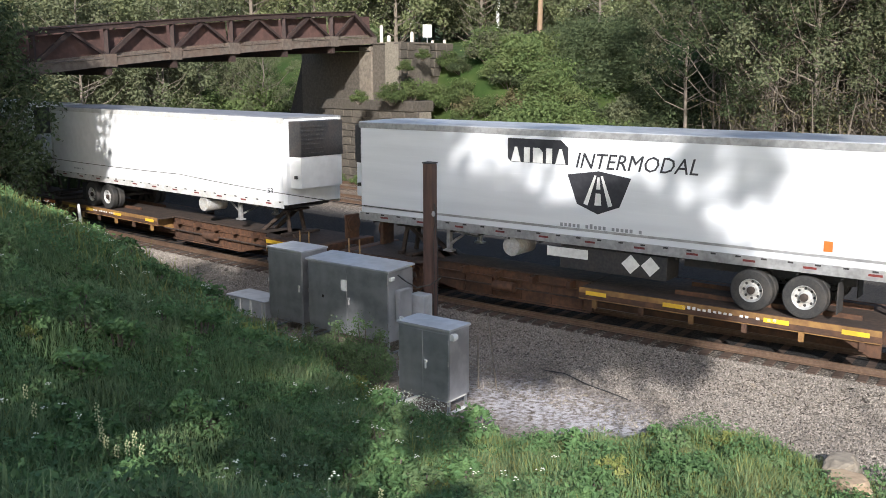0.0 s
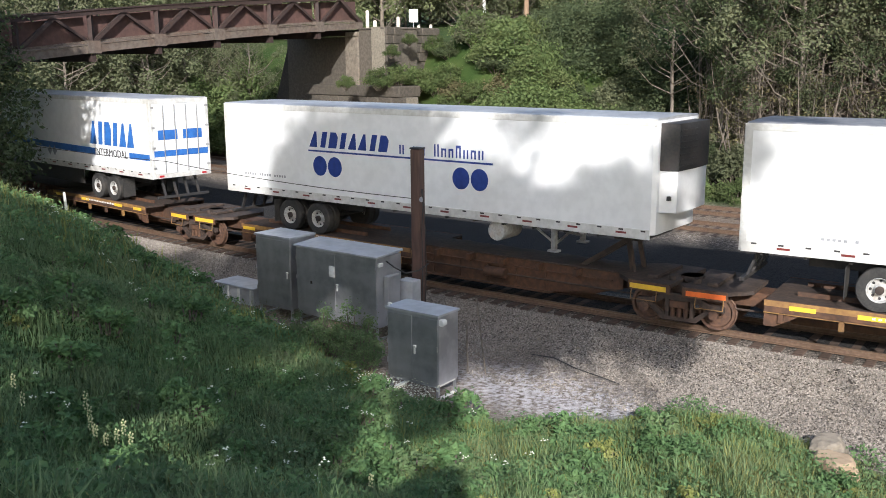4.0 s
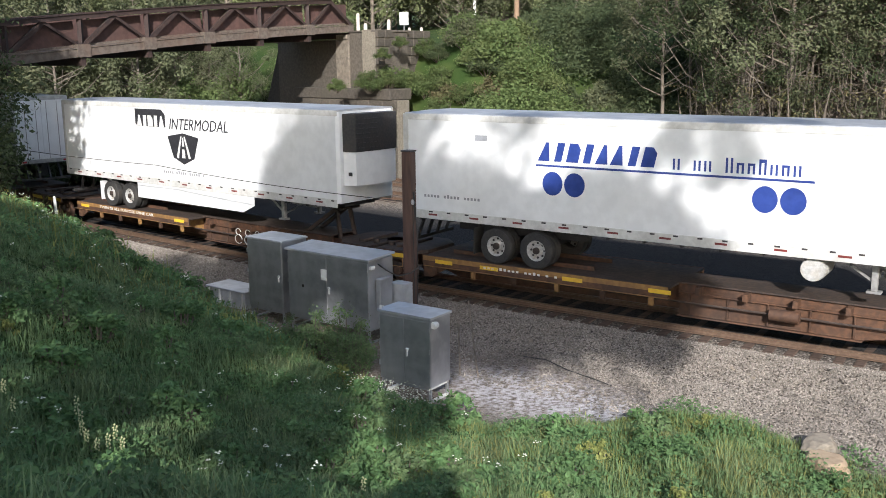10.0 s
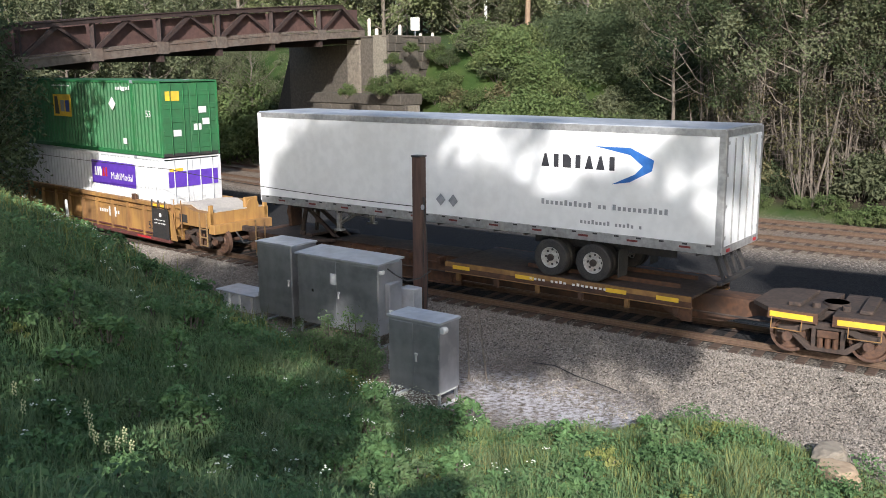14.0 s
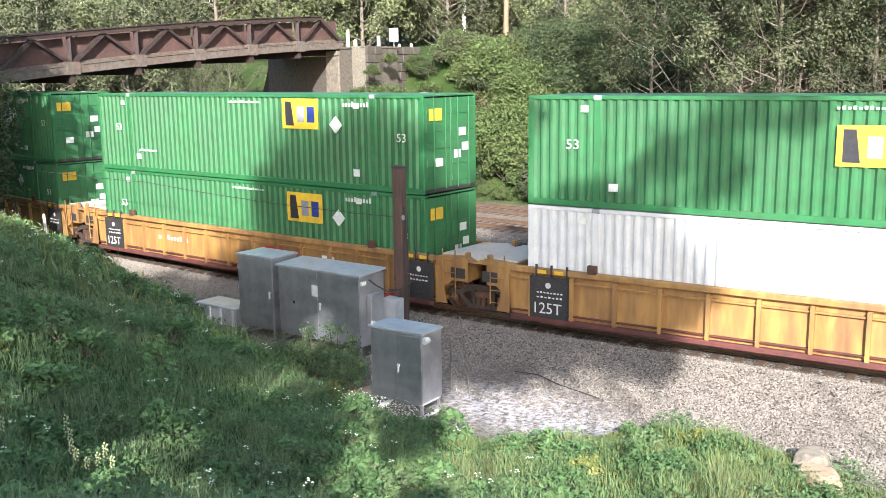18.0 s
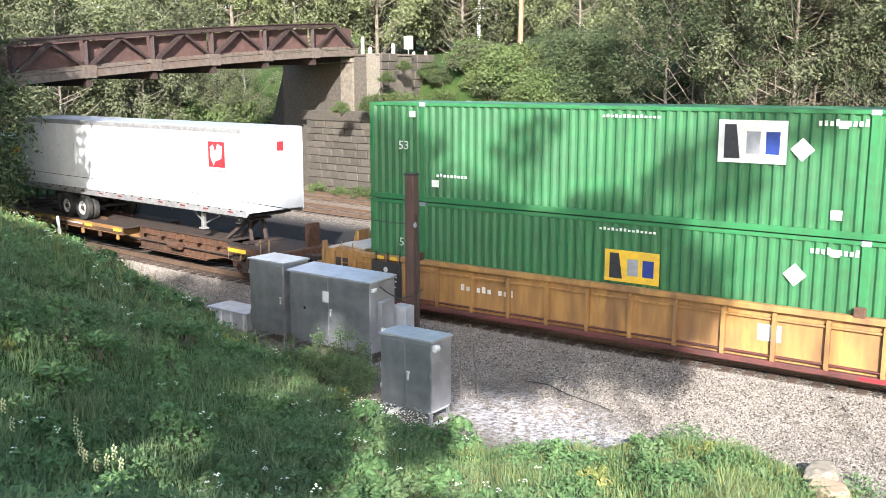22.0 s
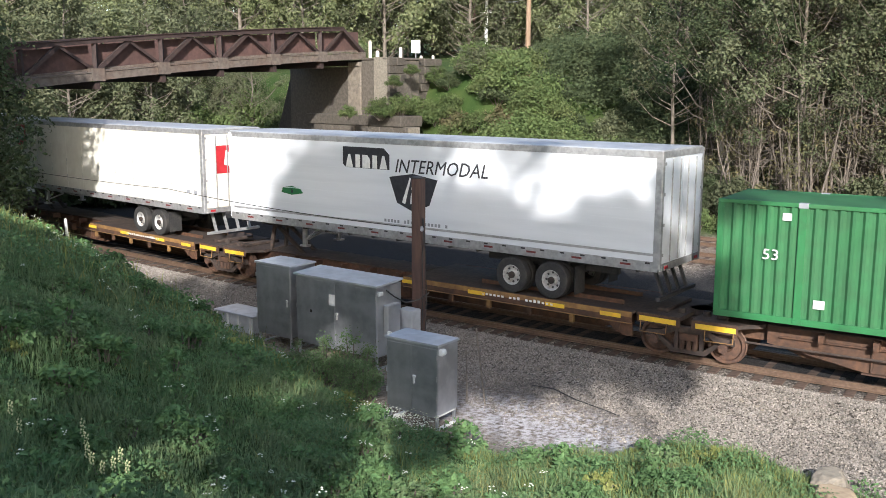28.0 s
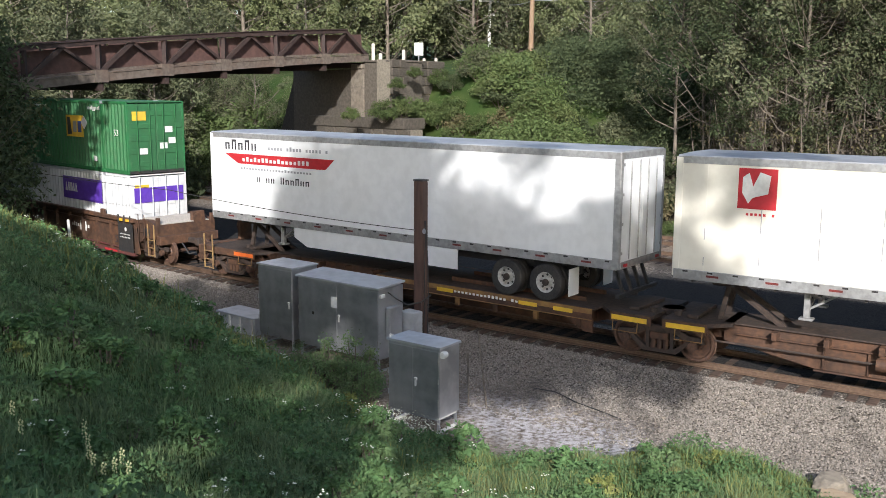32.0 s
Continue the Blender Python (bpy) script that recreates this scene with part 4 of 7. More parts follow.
def spine_unit(label, c, nose, xl, xr, own_l, own_r, lettering="bars", seed=0):
    """One unit of an articulated skeleton flat: a centre sill, a wheel platform and a hitch."""
    t = thing("spine_car_unit", label, "railcar", "units of the train")
    X = lambda v: nose * v
    mat = M_RUST
    a, b = xl + 0.15, xr - 0.15
    p = [(a, 0.62), (a + 1.6, 0.62), (a + 2.5, 0.32), (b - 2.5, 0.32), (b - 1.6, 0.62), (b, 0.62), (b, 0.98), (a, 0.98)]
    part("centre_sill", Shape().prism(p, -0.36, 0.36), mat, t)
    # deep girder on the hitch half
    g = [(X(0.2), 0.22), (X(4.6), 0.22), (X(6.3), 0.52), (X(6.9), 0.62), (X(6.9), 1.06), (X(0.2), 1.06)]
    for sg in (-1, 1):
        part("side_girder", Shape().prism(g, sg * 0.56, sg * 0.48), mat, t)
    # deck tops wear the dark steel: the trailer's shade is in the colour
    part("girder_top", Shape().box(X(0.2), X(6.9), -0.64, 0.64, 1.06, 1.10, 0.01), M_GRIME_SHADE, t)
    for sg in (-1, 1):
        part("girder_ledge", Shape().box(X(0.2), X(6.6), sg * 0.56, sg * 0.63, 0.80, 0.84, 0.006), M_RUST, t)
    for i in range(5):
        x = 0.8 + i * 1.2
        part("cross_bearer", Shape().box(X(x) - 0.06, X(x) + 0.06, -0.9, 0.9, 0.86, 1.05), mat, t)
    # platform under the road wheels
    p0, p1 = X(-7.4), X(0.2)
    part("wheel_platform", Shape().box(p0, p1, -1.33, 1.33, 1.02, 1.085, 0.01), M_GRIME_SHADE, t)
    for sg in (-1, 1):
        part("platform_edge", Shape().box(p0, p1, sg * 1.30, sg * 1.345, 0.80, 1.10, 0.008), mat, t)
        part("edge_flange", Shape().box(p0, p1, sg * 1.20, sg * 1.375, 0.78, 0.80, 0.004), M_EDGE, t)
        for i in range(6):
            x = X(-7.0 + i * 1.35)
            part("bracket", Shape().prism([(sg * 0.36, 0.5), (sg * 1.3, 0.8), (sg * 1.3, 1.02), (sg * 0.36, 1.02)], x - 0.03, x + 0.03, "x").box(x - 0.06, x + 0.06, sg * 1.28, sg * 1.36, 0.56, 0.8), M_EDGE if i % 2 else mat, t)
        part("wheel_guide", Shape().box(X(-6.8), X(-2.2), sg * 0.55, sg * 0.6, 1.08, 1.2), mat, t)
    rnd = random.Random(seed)
    part("edge_stripe", rect(min(p0, p1), max(p0, p1), 0.95, 1.09, -1.345, 0.004), M_EDGE, t, "dirty ochre edge stripe")
    ye = -1.35
    for x in ((-6.7, -5.2, -2.6, -0.2) if lettering == "bars" else (-6.9, -0.5)):
        x += rnd.uniform(-0.2, 0.2)
        part("reflector", rect(X(x) - 0.3, X(x) + 0.3, 0.90, 1.01, ye, 0.005), M_YELLOW, t, "yellow reflector")
    if lettering == "bars":
        part("car_number", bars(X(-4.0) - 1.3, X(-4.0) + 1.1, 0.93, 1.01, 18, ye, seed), M_PALE, t)
    else:
        me = words(lettering, X(-3.84) - 1.85, X(-3.84) + 1.85, 0.95, 1.06, M_PALE, ye)
        part("lettering", me, None, t)
    # plate girder flanges and stiffeners, and the tail of the wheel platform
    for sg in (-1, 1):
        part("girder_flange", Shape().box(X(0.2), X(4.7), sg * 0.46, sg * 0.68, 0.20, 0.24, 0.006), M_RUST, t)
        for i in range(5):
            x = X(0.5 + i * 1.0)
            part("stiffener", Shape().box(x - 0.02, x + 0.02, sg * 0.56, sg * 0.62, 0.26, 0.79, 0.004), mat, t)
        part("tail_bracket", Shape().prism([(p0, 0.8), (p0 + 0.9 * nose, 0.8), (p0 + 0.25 * nose, 0.45), (p0, 0.45)], sg * 1.24, sg * 1.3), mat, t)
    # hitch
    h = Shape()
    for sg in (-1, 1):
        h.bar((X(7.1), sg * 0.35, 1.0), (X(6.9), sg * 0.3, 2.0), 0.1, 0.12)
        h.bar((X(5.4), sg * 0.3, 1.0), (X(6.85), sg * 0.25, 1.95), 0.1, 0.12)
    h.box(X(6.5), X(7.3), -0.42, 0.42, 1.95, 2.03, 0.02)
    part("hitch", h, M_GRIME_SHADE, t, "trailer hitch stand")
    # end platforms over the trucks
    for x, own, e in ((xl, own_l, -1), (xr, own_r, 1)):
        reach = 1.45 if own else -0.1
        x0, x1 = x - e * 1.75, x + e * reach
        part("end_platform", Shape().prism([(x0, -0.7), (x0 + e * 0.5, -1.18), (x1, -1.18), (x1, 1.18), (x0 + e * 0.5, 1.18), (x0, 0.7)], 1.0, 1.1, "z"), M_GRIME_SHADE, t)
        part("grab_iron", Shape().tube((x0 + e * 0.6, -1.24, 0.62), (x0 + e * 1.3, -1.24, 0.62), 0.014, 6).tube((x0 + e * 0.6, -1.24, 0.62), (x0 + e * 0.6, -1.2, 0.9), 0.014, 6).tube((x0 + e * 1.3, -1.24, 0.62), (x0 + e * 1.3, -1.2, 0.9), 0.014, 6), M_EDGE, t)
        part("bearer_lug", Shape().box(x - e * 0.9, x - e * 0.6, -0.8, 0.8, 1.1, 1.2, 0.02).tube((x - e * 0.3, -0.6, 1.1), (x - e * 0.3, -0.6, 1.22), 0.1, 10), M_GRIME_SHADE, t)
        for sg in (-1, 1):
            part("end_web", Shape().box(x0 + e * 0.5, x1, sg * 1.2, sg * 1.14, 0.84, 1.08), mat, t)
        part("reflector", rect(min(x0 + e * 0.55, x0 + e * 1.55), max(x0 + e * 0.55, x0 + e * 1.55), 0.89, 1.02, -1.2, 0.006), M_YELLOW if rnd.random() < 0.8 else M_ORANGE, t, "yellow reflector")
        if own:
            end_gear(t, x + e * 1.3, e, mat, M_LADDER)
        if own or e < 0:
            truck(t, x)
        if not own:
            part("articulation_joint", Shape().box(x - 0.42, x + 0.42, -0.5, 0.5, 0.72, 1.02, 0.05).tube((x, 0, 0.9), (x, 0, 1.16), 0.3, 14), M_GRIME_SHADE, t)
    part("brake_pipe", Shape().tube((xl + 1, -0.72, 0.6), (xr - 1, -0.72, 0.6), 0.03, 6), M_GRIME_SHADE, t)
    part("brake_cylinder", Shape().tube((X(2.6), -0.8, 0.62), (X(3.3), -0.8, 0.62), 0.15, 14), M_RUST, t)
    return runs(t, c)


def well_unit(label, c, xl, xr, own_l, own_r, number_side=1, graffiti=False, seed=0, paint=None):
    """One unit of a yellow double-stack well car."""
    paint = paint or M_WELL
    t = thing("well_car_unit", label, "railcar", "units of the train")
    W, L, zt = 1.47, 8.5, 1.52
    for sg in (-1, 1):
        side = part("side_wall", Shape().box(-L, L, sg * (W - 0.17), sg * (W - 0.13), 0.22, zt), paint, t)
        part("top_chord", Shape().box(-L, L, sg * (W - 0.18), sg * (W + 0.02), zt - 0.02, zt + 0.13, 0.015), paint, t)
        part("bottom_chord", Shape().box(-L, L, sg * (W - 0.18), sg * (W + 0.01), 0.16, 0.30, 0.015), M_MAROON, t)
        part("side_rail", Shape().box(-L, L, sg * (W - 0.14), sg * (W - 0.05), zt - 0.24, zt - 0.19, 0.01), paint, t)
        part("drip_ledge", Shape().box(-L, L, sg * (W - 0.14), sg * (W - 0.02), 0.40, 0.43, 0.006), M_MAROON, t)
        for i in range(14):
            x = -7.9 + i * 1.215
            part("rib", Shape().prism([(sg * (W - 0.14), 0.28), (sg * (W + 0.0), 0.3), (sg * (W + 0.0), zt - 0.1), (sg * (W - 0.14), zt)], x - 0.05, x + 0.05, "x"), paint, side)
        for x in (-6.1, 6.1):
            part("guide_block", Shape().box(x - 0.13, x + 0.13, sg * (W - 0.1), sg * (W + 0.03), zt + 0.1, zt + 0.34, 0.02), M_RUST, t)
    part("floor", Shape().box(-L, L, -W + 0.1, W - 0.1, 0.2, 0.28), M_RUST, t)
    ye = -W + 0.13
    for e, x, own in ((-1, xl, own_l), (1, xr, own_r)):
        reach = abs(x) + (0.9 if own else -0.25)
        p = [(e * L, 0.24), (e * L, zt + 0.1), (e * (L + 0.9), zt + 0.16), (e * (L + 1.35), zt + 0.02), (e * reach, zt + 0.02), (e * reach, 0.98), (e * (L + 0.55), 0.96), (e * (L + 0.2), 0.7)]
        part("end_structure", Shape().prism(p, -1.3, 1.3), paint, t)
        part("walkway", Shape().prism([(e * L, zt + 0.11), (e * (L + 0.9), zt + 0.17), (e * (L + 1.35), zt + 0.03), (e * reach, zt + 0.03), (e * reach, zt + 0.06), (e * (L + 1.36), zt + 0.06), (e * (L + 0.9), zt + 0.21), (e * L, zt + 0.15)], -1.05, 1.05), M_DECK, t, "pale walkway plates")
        for sg in (-1, 1):
            part("end_post", Shape().box(e * reach, e * (reach - 0.12), sg * 1.28, sg * 1.12, 0.95, zt + 0.3, 0.02), paint, t)
        if own:
            end_gear(t, x + e * 0.8, e, paint, M_LADDER)
        if own or e < 0:
            truck(t, x)
        m = 7.35 if e > 0 else 6.75
        pn = part("stencil_panel", rect(min(e * m, e * (m + 1.15)), max(e * m, e * (m + 1.15)), 0.3, zt - 0.08, -W - 0.002, 0.006), M_BLACK, t, "black stencil panel")
        part("stencil", bars(min(e * (m + 0.15), e * (m + 0.95)), max(e * (m + 0.15), e * (m + 0.95)), 0.85, 0.90, 7, -W - 0.008, 3), M_PALE, pn)
        part("stencil", bars(min(e * (m + 0.15), e * (m + 0.95)), max(e * (m + 0.15), e * (m + 0.95)), 0.98, 1.03, 8, -W - 0.008, 4), M_PALE, pn)
        for q in (m + 0.05, m + 0.5, m + 0.95):
            part("panel_lug", Shape().box(e * q - 0.03, e * q + 0.03, -W - 0.03, -W + 0.02, zt - 0.1, zt + 0.24, 0.008), M_BLACK, t)
        for q in (m + 0.15, m + 0.65):
            part("reflector", rect(min(e * q, e * (q + 0.26)), max(e * q, e * (q + 0.26)), zt - 0.0, zt + 0.1, -W - 0.022, 0.004), M_YELLOW, t)
        part("end_gusset", Shape().prism([(e * 8.55, 0.3), (e * 8.95, 0.3), (e * 8.7, 1.35), (e * 8.55, 1.4)], -W + 0.02, -W + 0.06), paint, t)
        part("end_window", Shape().prism([(e * 9.0, 1.05), (e * 9.5, 1.05), (e * 9.5, 1.35), (e * 9.0, 1.35)], -1.306, -1.3), M_BLACK, t)
        part("stencil", disc(e * (m + 0.6), 1.2, 0.08, -W - 0.008, 16), M_PALE, pn)
        if e < 0:
            part("capacity_mark", words("125T", -7.75, -6.95, 0.42, 0.72, M_PALE, -W - 0.008), None, pn)
        hand = Shape().tube((e * 8.75, -1.36, 0.45), (e * 8.75, -1.36, zt + 0.35), 0.018, 8).tube((e * 9.2, -1.36, 0.45), (e * 9.2, -1.36, zt + 0.35), 0.018, 8)
        hl = part("ladder", hand, paint, t)
        for z in (0.5, 0.85, 1.2, 1.55):
            part("rung", Shape().tube((e * 8.75, -1.36, z), (e * 9.2, -1.36, z), 0.015, 6), paint, hl)
    part("car_number", bars(3.8 * number_side - 0.9, 3.8 * number_side + 0.9, 0.88, 1.06, 10, ye - 0.002, seed), M_PALE, t)
    part("size_mark", words("53", 6.85, 7.25, 0.55, 0.85, M_DARKSIGN, ye - 0.002), None, t)
    part("reflector", rect(6.2, 7.2, 0.2, 0.28, -W - 0.01, 0.004), M_RED, t)
    if graffiti:
        part("graffiti", Shape().prism([(1.2, 1.2), (2.0, 1.25), (2.0, 1.1), (1.7, 1.1), (1.68, 0.65), (1.5, 0.65), (1.5, 1.08), (1.2, 1.05)], ye - 0.006, ye).prism([(2.4, 1.15), (2.55, 1.15), (2.8, 0.92), (2.55, 0.66), (2.4, 0.66), (2.62, 0.92)], ye - 0.006, ye).prism([(2.75, 1.15), (2.9, 1.15), (3.15, 0.92), (2.9, 0.66), (2.75, 0.66), (2.97, 0.92)], ye - 0.006, ye), M_RED, t, "red painted scrawl")
    part("patch", rect(3.85, 4.4, 0.75, 1.15, ye, 0.006), M_PALE, t)
    return runs(t, c)


# -- the vehicles, from the front of the train to its end --
def build_train():
    # dark-lettered silver trailer A, nose to the rear
    def prime(t, x0, skin_text=M_DARKSIGN, dz=0.0):
        slabs(t, x0, x0 + 1.75, 4.28 + dz, 4.66 + dz, 5, M_PALE, 0.0, NEAR - 0.012, 0.12, 7)
        part("brand_shadow", plate([(x0 + a, z + dz) for a, z in ((-0.12, 4.36), (-0.12, 4.88), (1.55, 4.88), (1.78, 4.7), (1.78, 4.27), (0.0, 4.27))], NEAR, 0.010), skin_text, t)
        part("lettering", words("INTERMODAL", x0 + 2.02, x0 + 5.4, 4.22 + dz, 4.6 + dz, skin_text, NEAR - 0.008, -1, 0.25), None, t)

    def badge(t, x, z, s=1.0):
        k = lambda a, b: (x + a * s, z + b * s)
        b = part("badge", plate([k(-0.92, 0.42), k(0, 0.55), k(0.92, 0.42), k(0.62, -0.3), k(0, -0.52), k(-0.62, -0.3)], NEAR - 0.006, 0.006), M_DARKSIGN, t, "dark shield badge with a pale road")
        part("badge_mark", plate([k(-0.12, 0.44), k(-0.06, 0.44), k(-0.3, -0.32), k(-0.42, -0.28)], NEAR - 0.012).prism([k(0.12, 0.44), k(0.06, 0.44), k(0.3, -0.32), k(0.42, -0.28)], NEAR - 0.018, NEAR - 0.011).prism([k(-0.03, 0.4), k(0.03, 0.4), k(0.06, 0.1), k(-0.06, 0.1)], NEAR - 0.018, NEAR - 0.011).prism([k(-0.07, 0.0), k(0.07, 0.0), k(0.1, -0.3), k(-0.1, -0.3)], NEAR - 0.018, NEAR - 0.011), M_PALE, b)

    def diamonds(t, x, z, r=0.2, mat=M_GREYMARK):
        for dx in (0, 0.45):
            part("placard", diamond(x + dx, z, r, NEAR - 0.004), mat, t, "small diamond placard")

    A = trailer("silvery white trailer with black block lettering on a flat railcar", 134.97, -1, M_SILVER, ribs="h", tank=2.5, genset=(0.9, -2.2), reefer=True, wheels=(-4.38, -5.63))
    prime(A, -2.45, dz=-0.16)
    badge(A, 0.25, 3.46)
    part("small_writing", bars(-1.13, 1.68, 2.56, 2.68, 22, NEAR - 0.01), M_GREYMARK, A)
    part("eco_plate", rect(-1.3, -0.05, 1.72, 1.98, -1.2, 0.01), M_PALE, A, "pale green-edged plate")
    for dx in (1.2, 1.75):
        part("placard", diamond(dx, 1.75, 0.26, -1.2), M_PALE, A)
    part("placard", rect(6.0, 6.2, 2.62, 2.85, NEAR - 0.01), M_ORANGE, A)
    B = trailer("plain white refrigerated trailer on a flat railcar", 115.53, 1, M_WHITE, roof=M_ROOF, reefer=True, rail_mat=M_RAIL_WHITE, tank=3.1)
    part("size_mark", words("53", 7.1, 7.4, 2.55, 2.72, M_DARKSIGN, NEAR - 0.008), None, B)
    part("small_writing", bars(-6.5, -5.4, 2.5, 2.58, 9), M_GREYMARK, B)

    def alliance(t, x0, dz=0.0):
        slabs(t, x0, x0 + 3.35, 3.88 + dz, 4.35 + dz, 8, M_NAVY, 0.25, NEAR, 0.16, 3)
        part("brand_line", rect(x0 - 0.05, x0 + 7.15, 3.74 + dz, 3.79 + dz), M_NAVY, t)
        part("small_writing", bars(x0 + 3.75, x0 + 6.9, 3.86 + dz, 4.2 + dz, 12, NEAR, 5), M_NAVY, t)
        for dx in (0.45, 1.1, 6.05, 6.7):
            part("brand_dot", disc(x0 + dx, 3.32 + dz, 0.30), M_NAVY, t)

    C = trailer("white refrigerated trailer with navy lettering and dots", 97.35, 1, M_WHITE, reefer=True, rail_mat=M_RAIL_WHITE, tank=3.2, wheels=(-3.75, -5.05))
    alliance(C, -4.0, -0.14)
    part("small_writing", bars(-7.4, -5.0, 2.7, 2.8, 20), M_GREYMARK, C)
    D = trailer("white trailer with a blue swoosh and blue lettering", 76.8, -1, M_WHITE, reefer=True, rail_mat=M_RAIL_WHITE, skirt=(3.2, -2.6, 0.62), skirt_mat=M_BLACK)
    part("arrow_head", plate([(a, z - 0.14) for a, z in ((-7.1, 4.55), (-6.45, 4.82), (-6.3, 4.62), (-5.85, 4.3), (-6.1, 4.05), (-6.5, 4.2), (-6.75, 3.9), (-6.75, 4.35))]), M_NAVY, D)
    part("stripe", plate([(-6.25, 4.21), (-6.05, 4.41), (-3.6, 3.1), (3.7, 3.0), (3.7, 2.74), (-3.9, 2.86)]), M_BLUE, D, "broad blue stripe")
    part("stripe", rect(6.4, 8.0, 2.76, 2.98), M_BLUE, D)
    part("stripe", Shape().box(8.089, 8.095, -1.2, 1.2, 2.9, 3.12), M_BLUE, D)
    slabs(D, 3.35, 6.85, 3.16, 4.04, 6, M_BLUE, 0.12, NEAR, 0.1, 9)
    part("lettering", words("INTERMODAL", 3.75, 6.25, 2.74, 3.02, M_DARKSIGN, NEAR - 0.004), None, D)
    part("brand_mark", Shape().box(8.088, 8.094, -1.0, -0.15, 3.5, 3.85).box(8.088, 8.094, 0.1, 0.95, 3.5, 3.85), M_BLUE, D)
    diamonds(D, -0.3, 2.7)
    part("size_mark", words("53", -7.8, -7.5, 2.5, 2.75, M_DARKSIGN, NEAR - 0.008), None, D)
    E = trailer("white refrigerated trailer with large navy lettering", 57.45, 1, M_WHITE, reefer=True, rail_mat=M_RAIL_WHITE, tank=3.6)
    alliance(E, -3.6)
    part("small_writing", bars(-7.6, -5.3, 2.7, 2.8, 20), M_GREYMARK, E)
    part("small_writing", bars(6.2, 7.4, 2.7, 2.88, 9), M_GREYMARK, E)
    part("sticker", rect(-5.6, -5.2, 4.3, 4.45), M_GREYMARK, E)
    F = trailer("white refrigerated trailer with side skirts and black lettering", 38.8, 1, M_WHITE, reefer=True, rail_mat=M_RAIL_WHITE, skirt=(3.9, -3.0, 0.6), tank=None)
    prime(F, -2.7, dz=-0.12)
    badge(F, 0.1, 3.44)
    part("small_writing", bars(-1.5, 1.4, 2.56, 2.68, 22), M_GREYMARK, F)
    G = trailer("white trailer with grey-blue swoosh and closed rear doors", 18.1, -1, M_WHITE, wheels=(-3.3, -4.6))
    slabs(G, 3.0, 5.3, 3.88, 4.21, 7, M_DARKSIGN, 0.0, NEAR, 0.25, 6)
    part("swoosh", plate([(a, z - 0.27) for a, z in ((4.6, 4.72), (5.6, 4.72), (6.25, 4.45), (6.2, 4.2), (5.6, 3.9), (5.1, 3.82), (5.75, 4.1), (5.95, 4.3), (5.6, 4.55))]), M_BLUE, G)
    part("small_writing", bars(3.0, 6.7, 2.92, 3.06, 26, NEAR, 8), M_GREYMARK, G)
    part("small_writing", bars(4.2, 6.0, 2.52, 2.63, 16, NEAR, 9), M_GREYMARK, G)
    diamonds(G, -0.4, 2.76, 0.17)
    K = trailer("white dry-van trailer with a square red sign", -64.3, 1, M_WHITE, ribs="v", wheels=(-3.0, -4.28))
    part("sign_panel", rect(6.0, 6.95, 3.65, 4.5), M_RED, K, "square red sign")
    part("sign_mark", plate([(6.12, 4.3), (6.3, 4.4), (6.4, 4.1), (6.55, 4.42), (6.8, 4.35), (6.75, 3.95), (6.4, 3.85), (6.3, 3.72), (6.15, 3.95)], NEAR - 0.006), M_PALE, K)
    part("small_writing", bars(6.0, 6.95, 3.5, 3.58, 9), M_RED, K)
    part("sign_panel", Shape().box(8.076, 8.082, 0.1, 0.4, 4.2, 4.5), M_RED, K)
    Mv = trailer("silvery white trailer with black block lettering and shield badge", -99.75, -1, M_SILVER, ribs="h")
    prime(Mv, -2.55, dz=-0.2)
    badge(Mv, 0.15, 3.46)
    part("eco_plate", plate([(-5.5, 3.14), (-5.42, 3.3), (-5.0, 3.36), (-4.6, 3.28), (-4.48, 3.16), (-5.0, 3.08)]), M_GREEN2, Mv, "small green leaf-shaped mark")
    part("small_writing", bars(-5.36, -4.9, 3.15, 3.29, 3, NEAR - 0.006), M_DARKSIGN, Mv)
    part("small_writing", bars(-1.25, 1.6, 2.58, 2.7, 22, NEAR - 0.01), M_GREYMARK, Mv)
    O = trailer("cream trailer with a square red sign near its front", -117.3, -1, M_CREAM, ribs="v")
    part("sign_panel", rect(-6.55, -5.65, 3.85, 4.75), M_RED, O, "square red sign")
    part("sign_mark", plate([(-6.45, 4.55), (-6.3, 4.65), (-6.2, 4.35), (-6.05, 4.67), (-5.8, 4.6), (-5.85, 4.2), (-6.2, 4.1), (-6.3, 3.97), (-6.45, 4.2)], NEAR - 0.006), M_PALE, O)
    part("small_writing", bars(-6.55, -5.65, 3.7, 3.78, 9), M_RED, O)
    for dx in (7.0, 7.45):
        part("placard", rect(dx, dx + 0.2, 2.75, 2.88), M_GREYMARK, O)
    _rs = part("sign_panel", Shape().box(8.09, 8.096, -0.75, 0.95, 3.45, 4.4), M_RED, O, "red sign on the rear doors")
    part("sign_mark", Shape().prism([(-0.4, 3.75), (0.1, 3.6), (0.35, 3.8), (0.3, 4.2), (0.0, 4.0), (-0.3, 4.25)], 8.096, 8.1, "x"), M_PALE, _rs)
    P = trailer("white trailer with side skirts and a red banner", -134.8, -1, M_WHITE, skirt=(3.9, -2.9, 0.62), wheels=(-4.6, -5.88))
    part("small_writing", bars(-7.3, -5.6, 4.42, 4.75, 5, NEAR, 1), M_DARKSIGN, P)
    part("small_writing", bars(-5.4, -2.1, 4.47, 4.6, 22, NEAR, 2), M_GREYMARK, P)
    part("banner", plate([(-7.3, 4.3), (-2.0, 4.3), (-2.4, 3.98), (-6.6, 3.98)]), M_RED, P, "red banner with white writing")
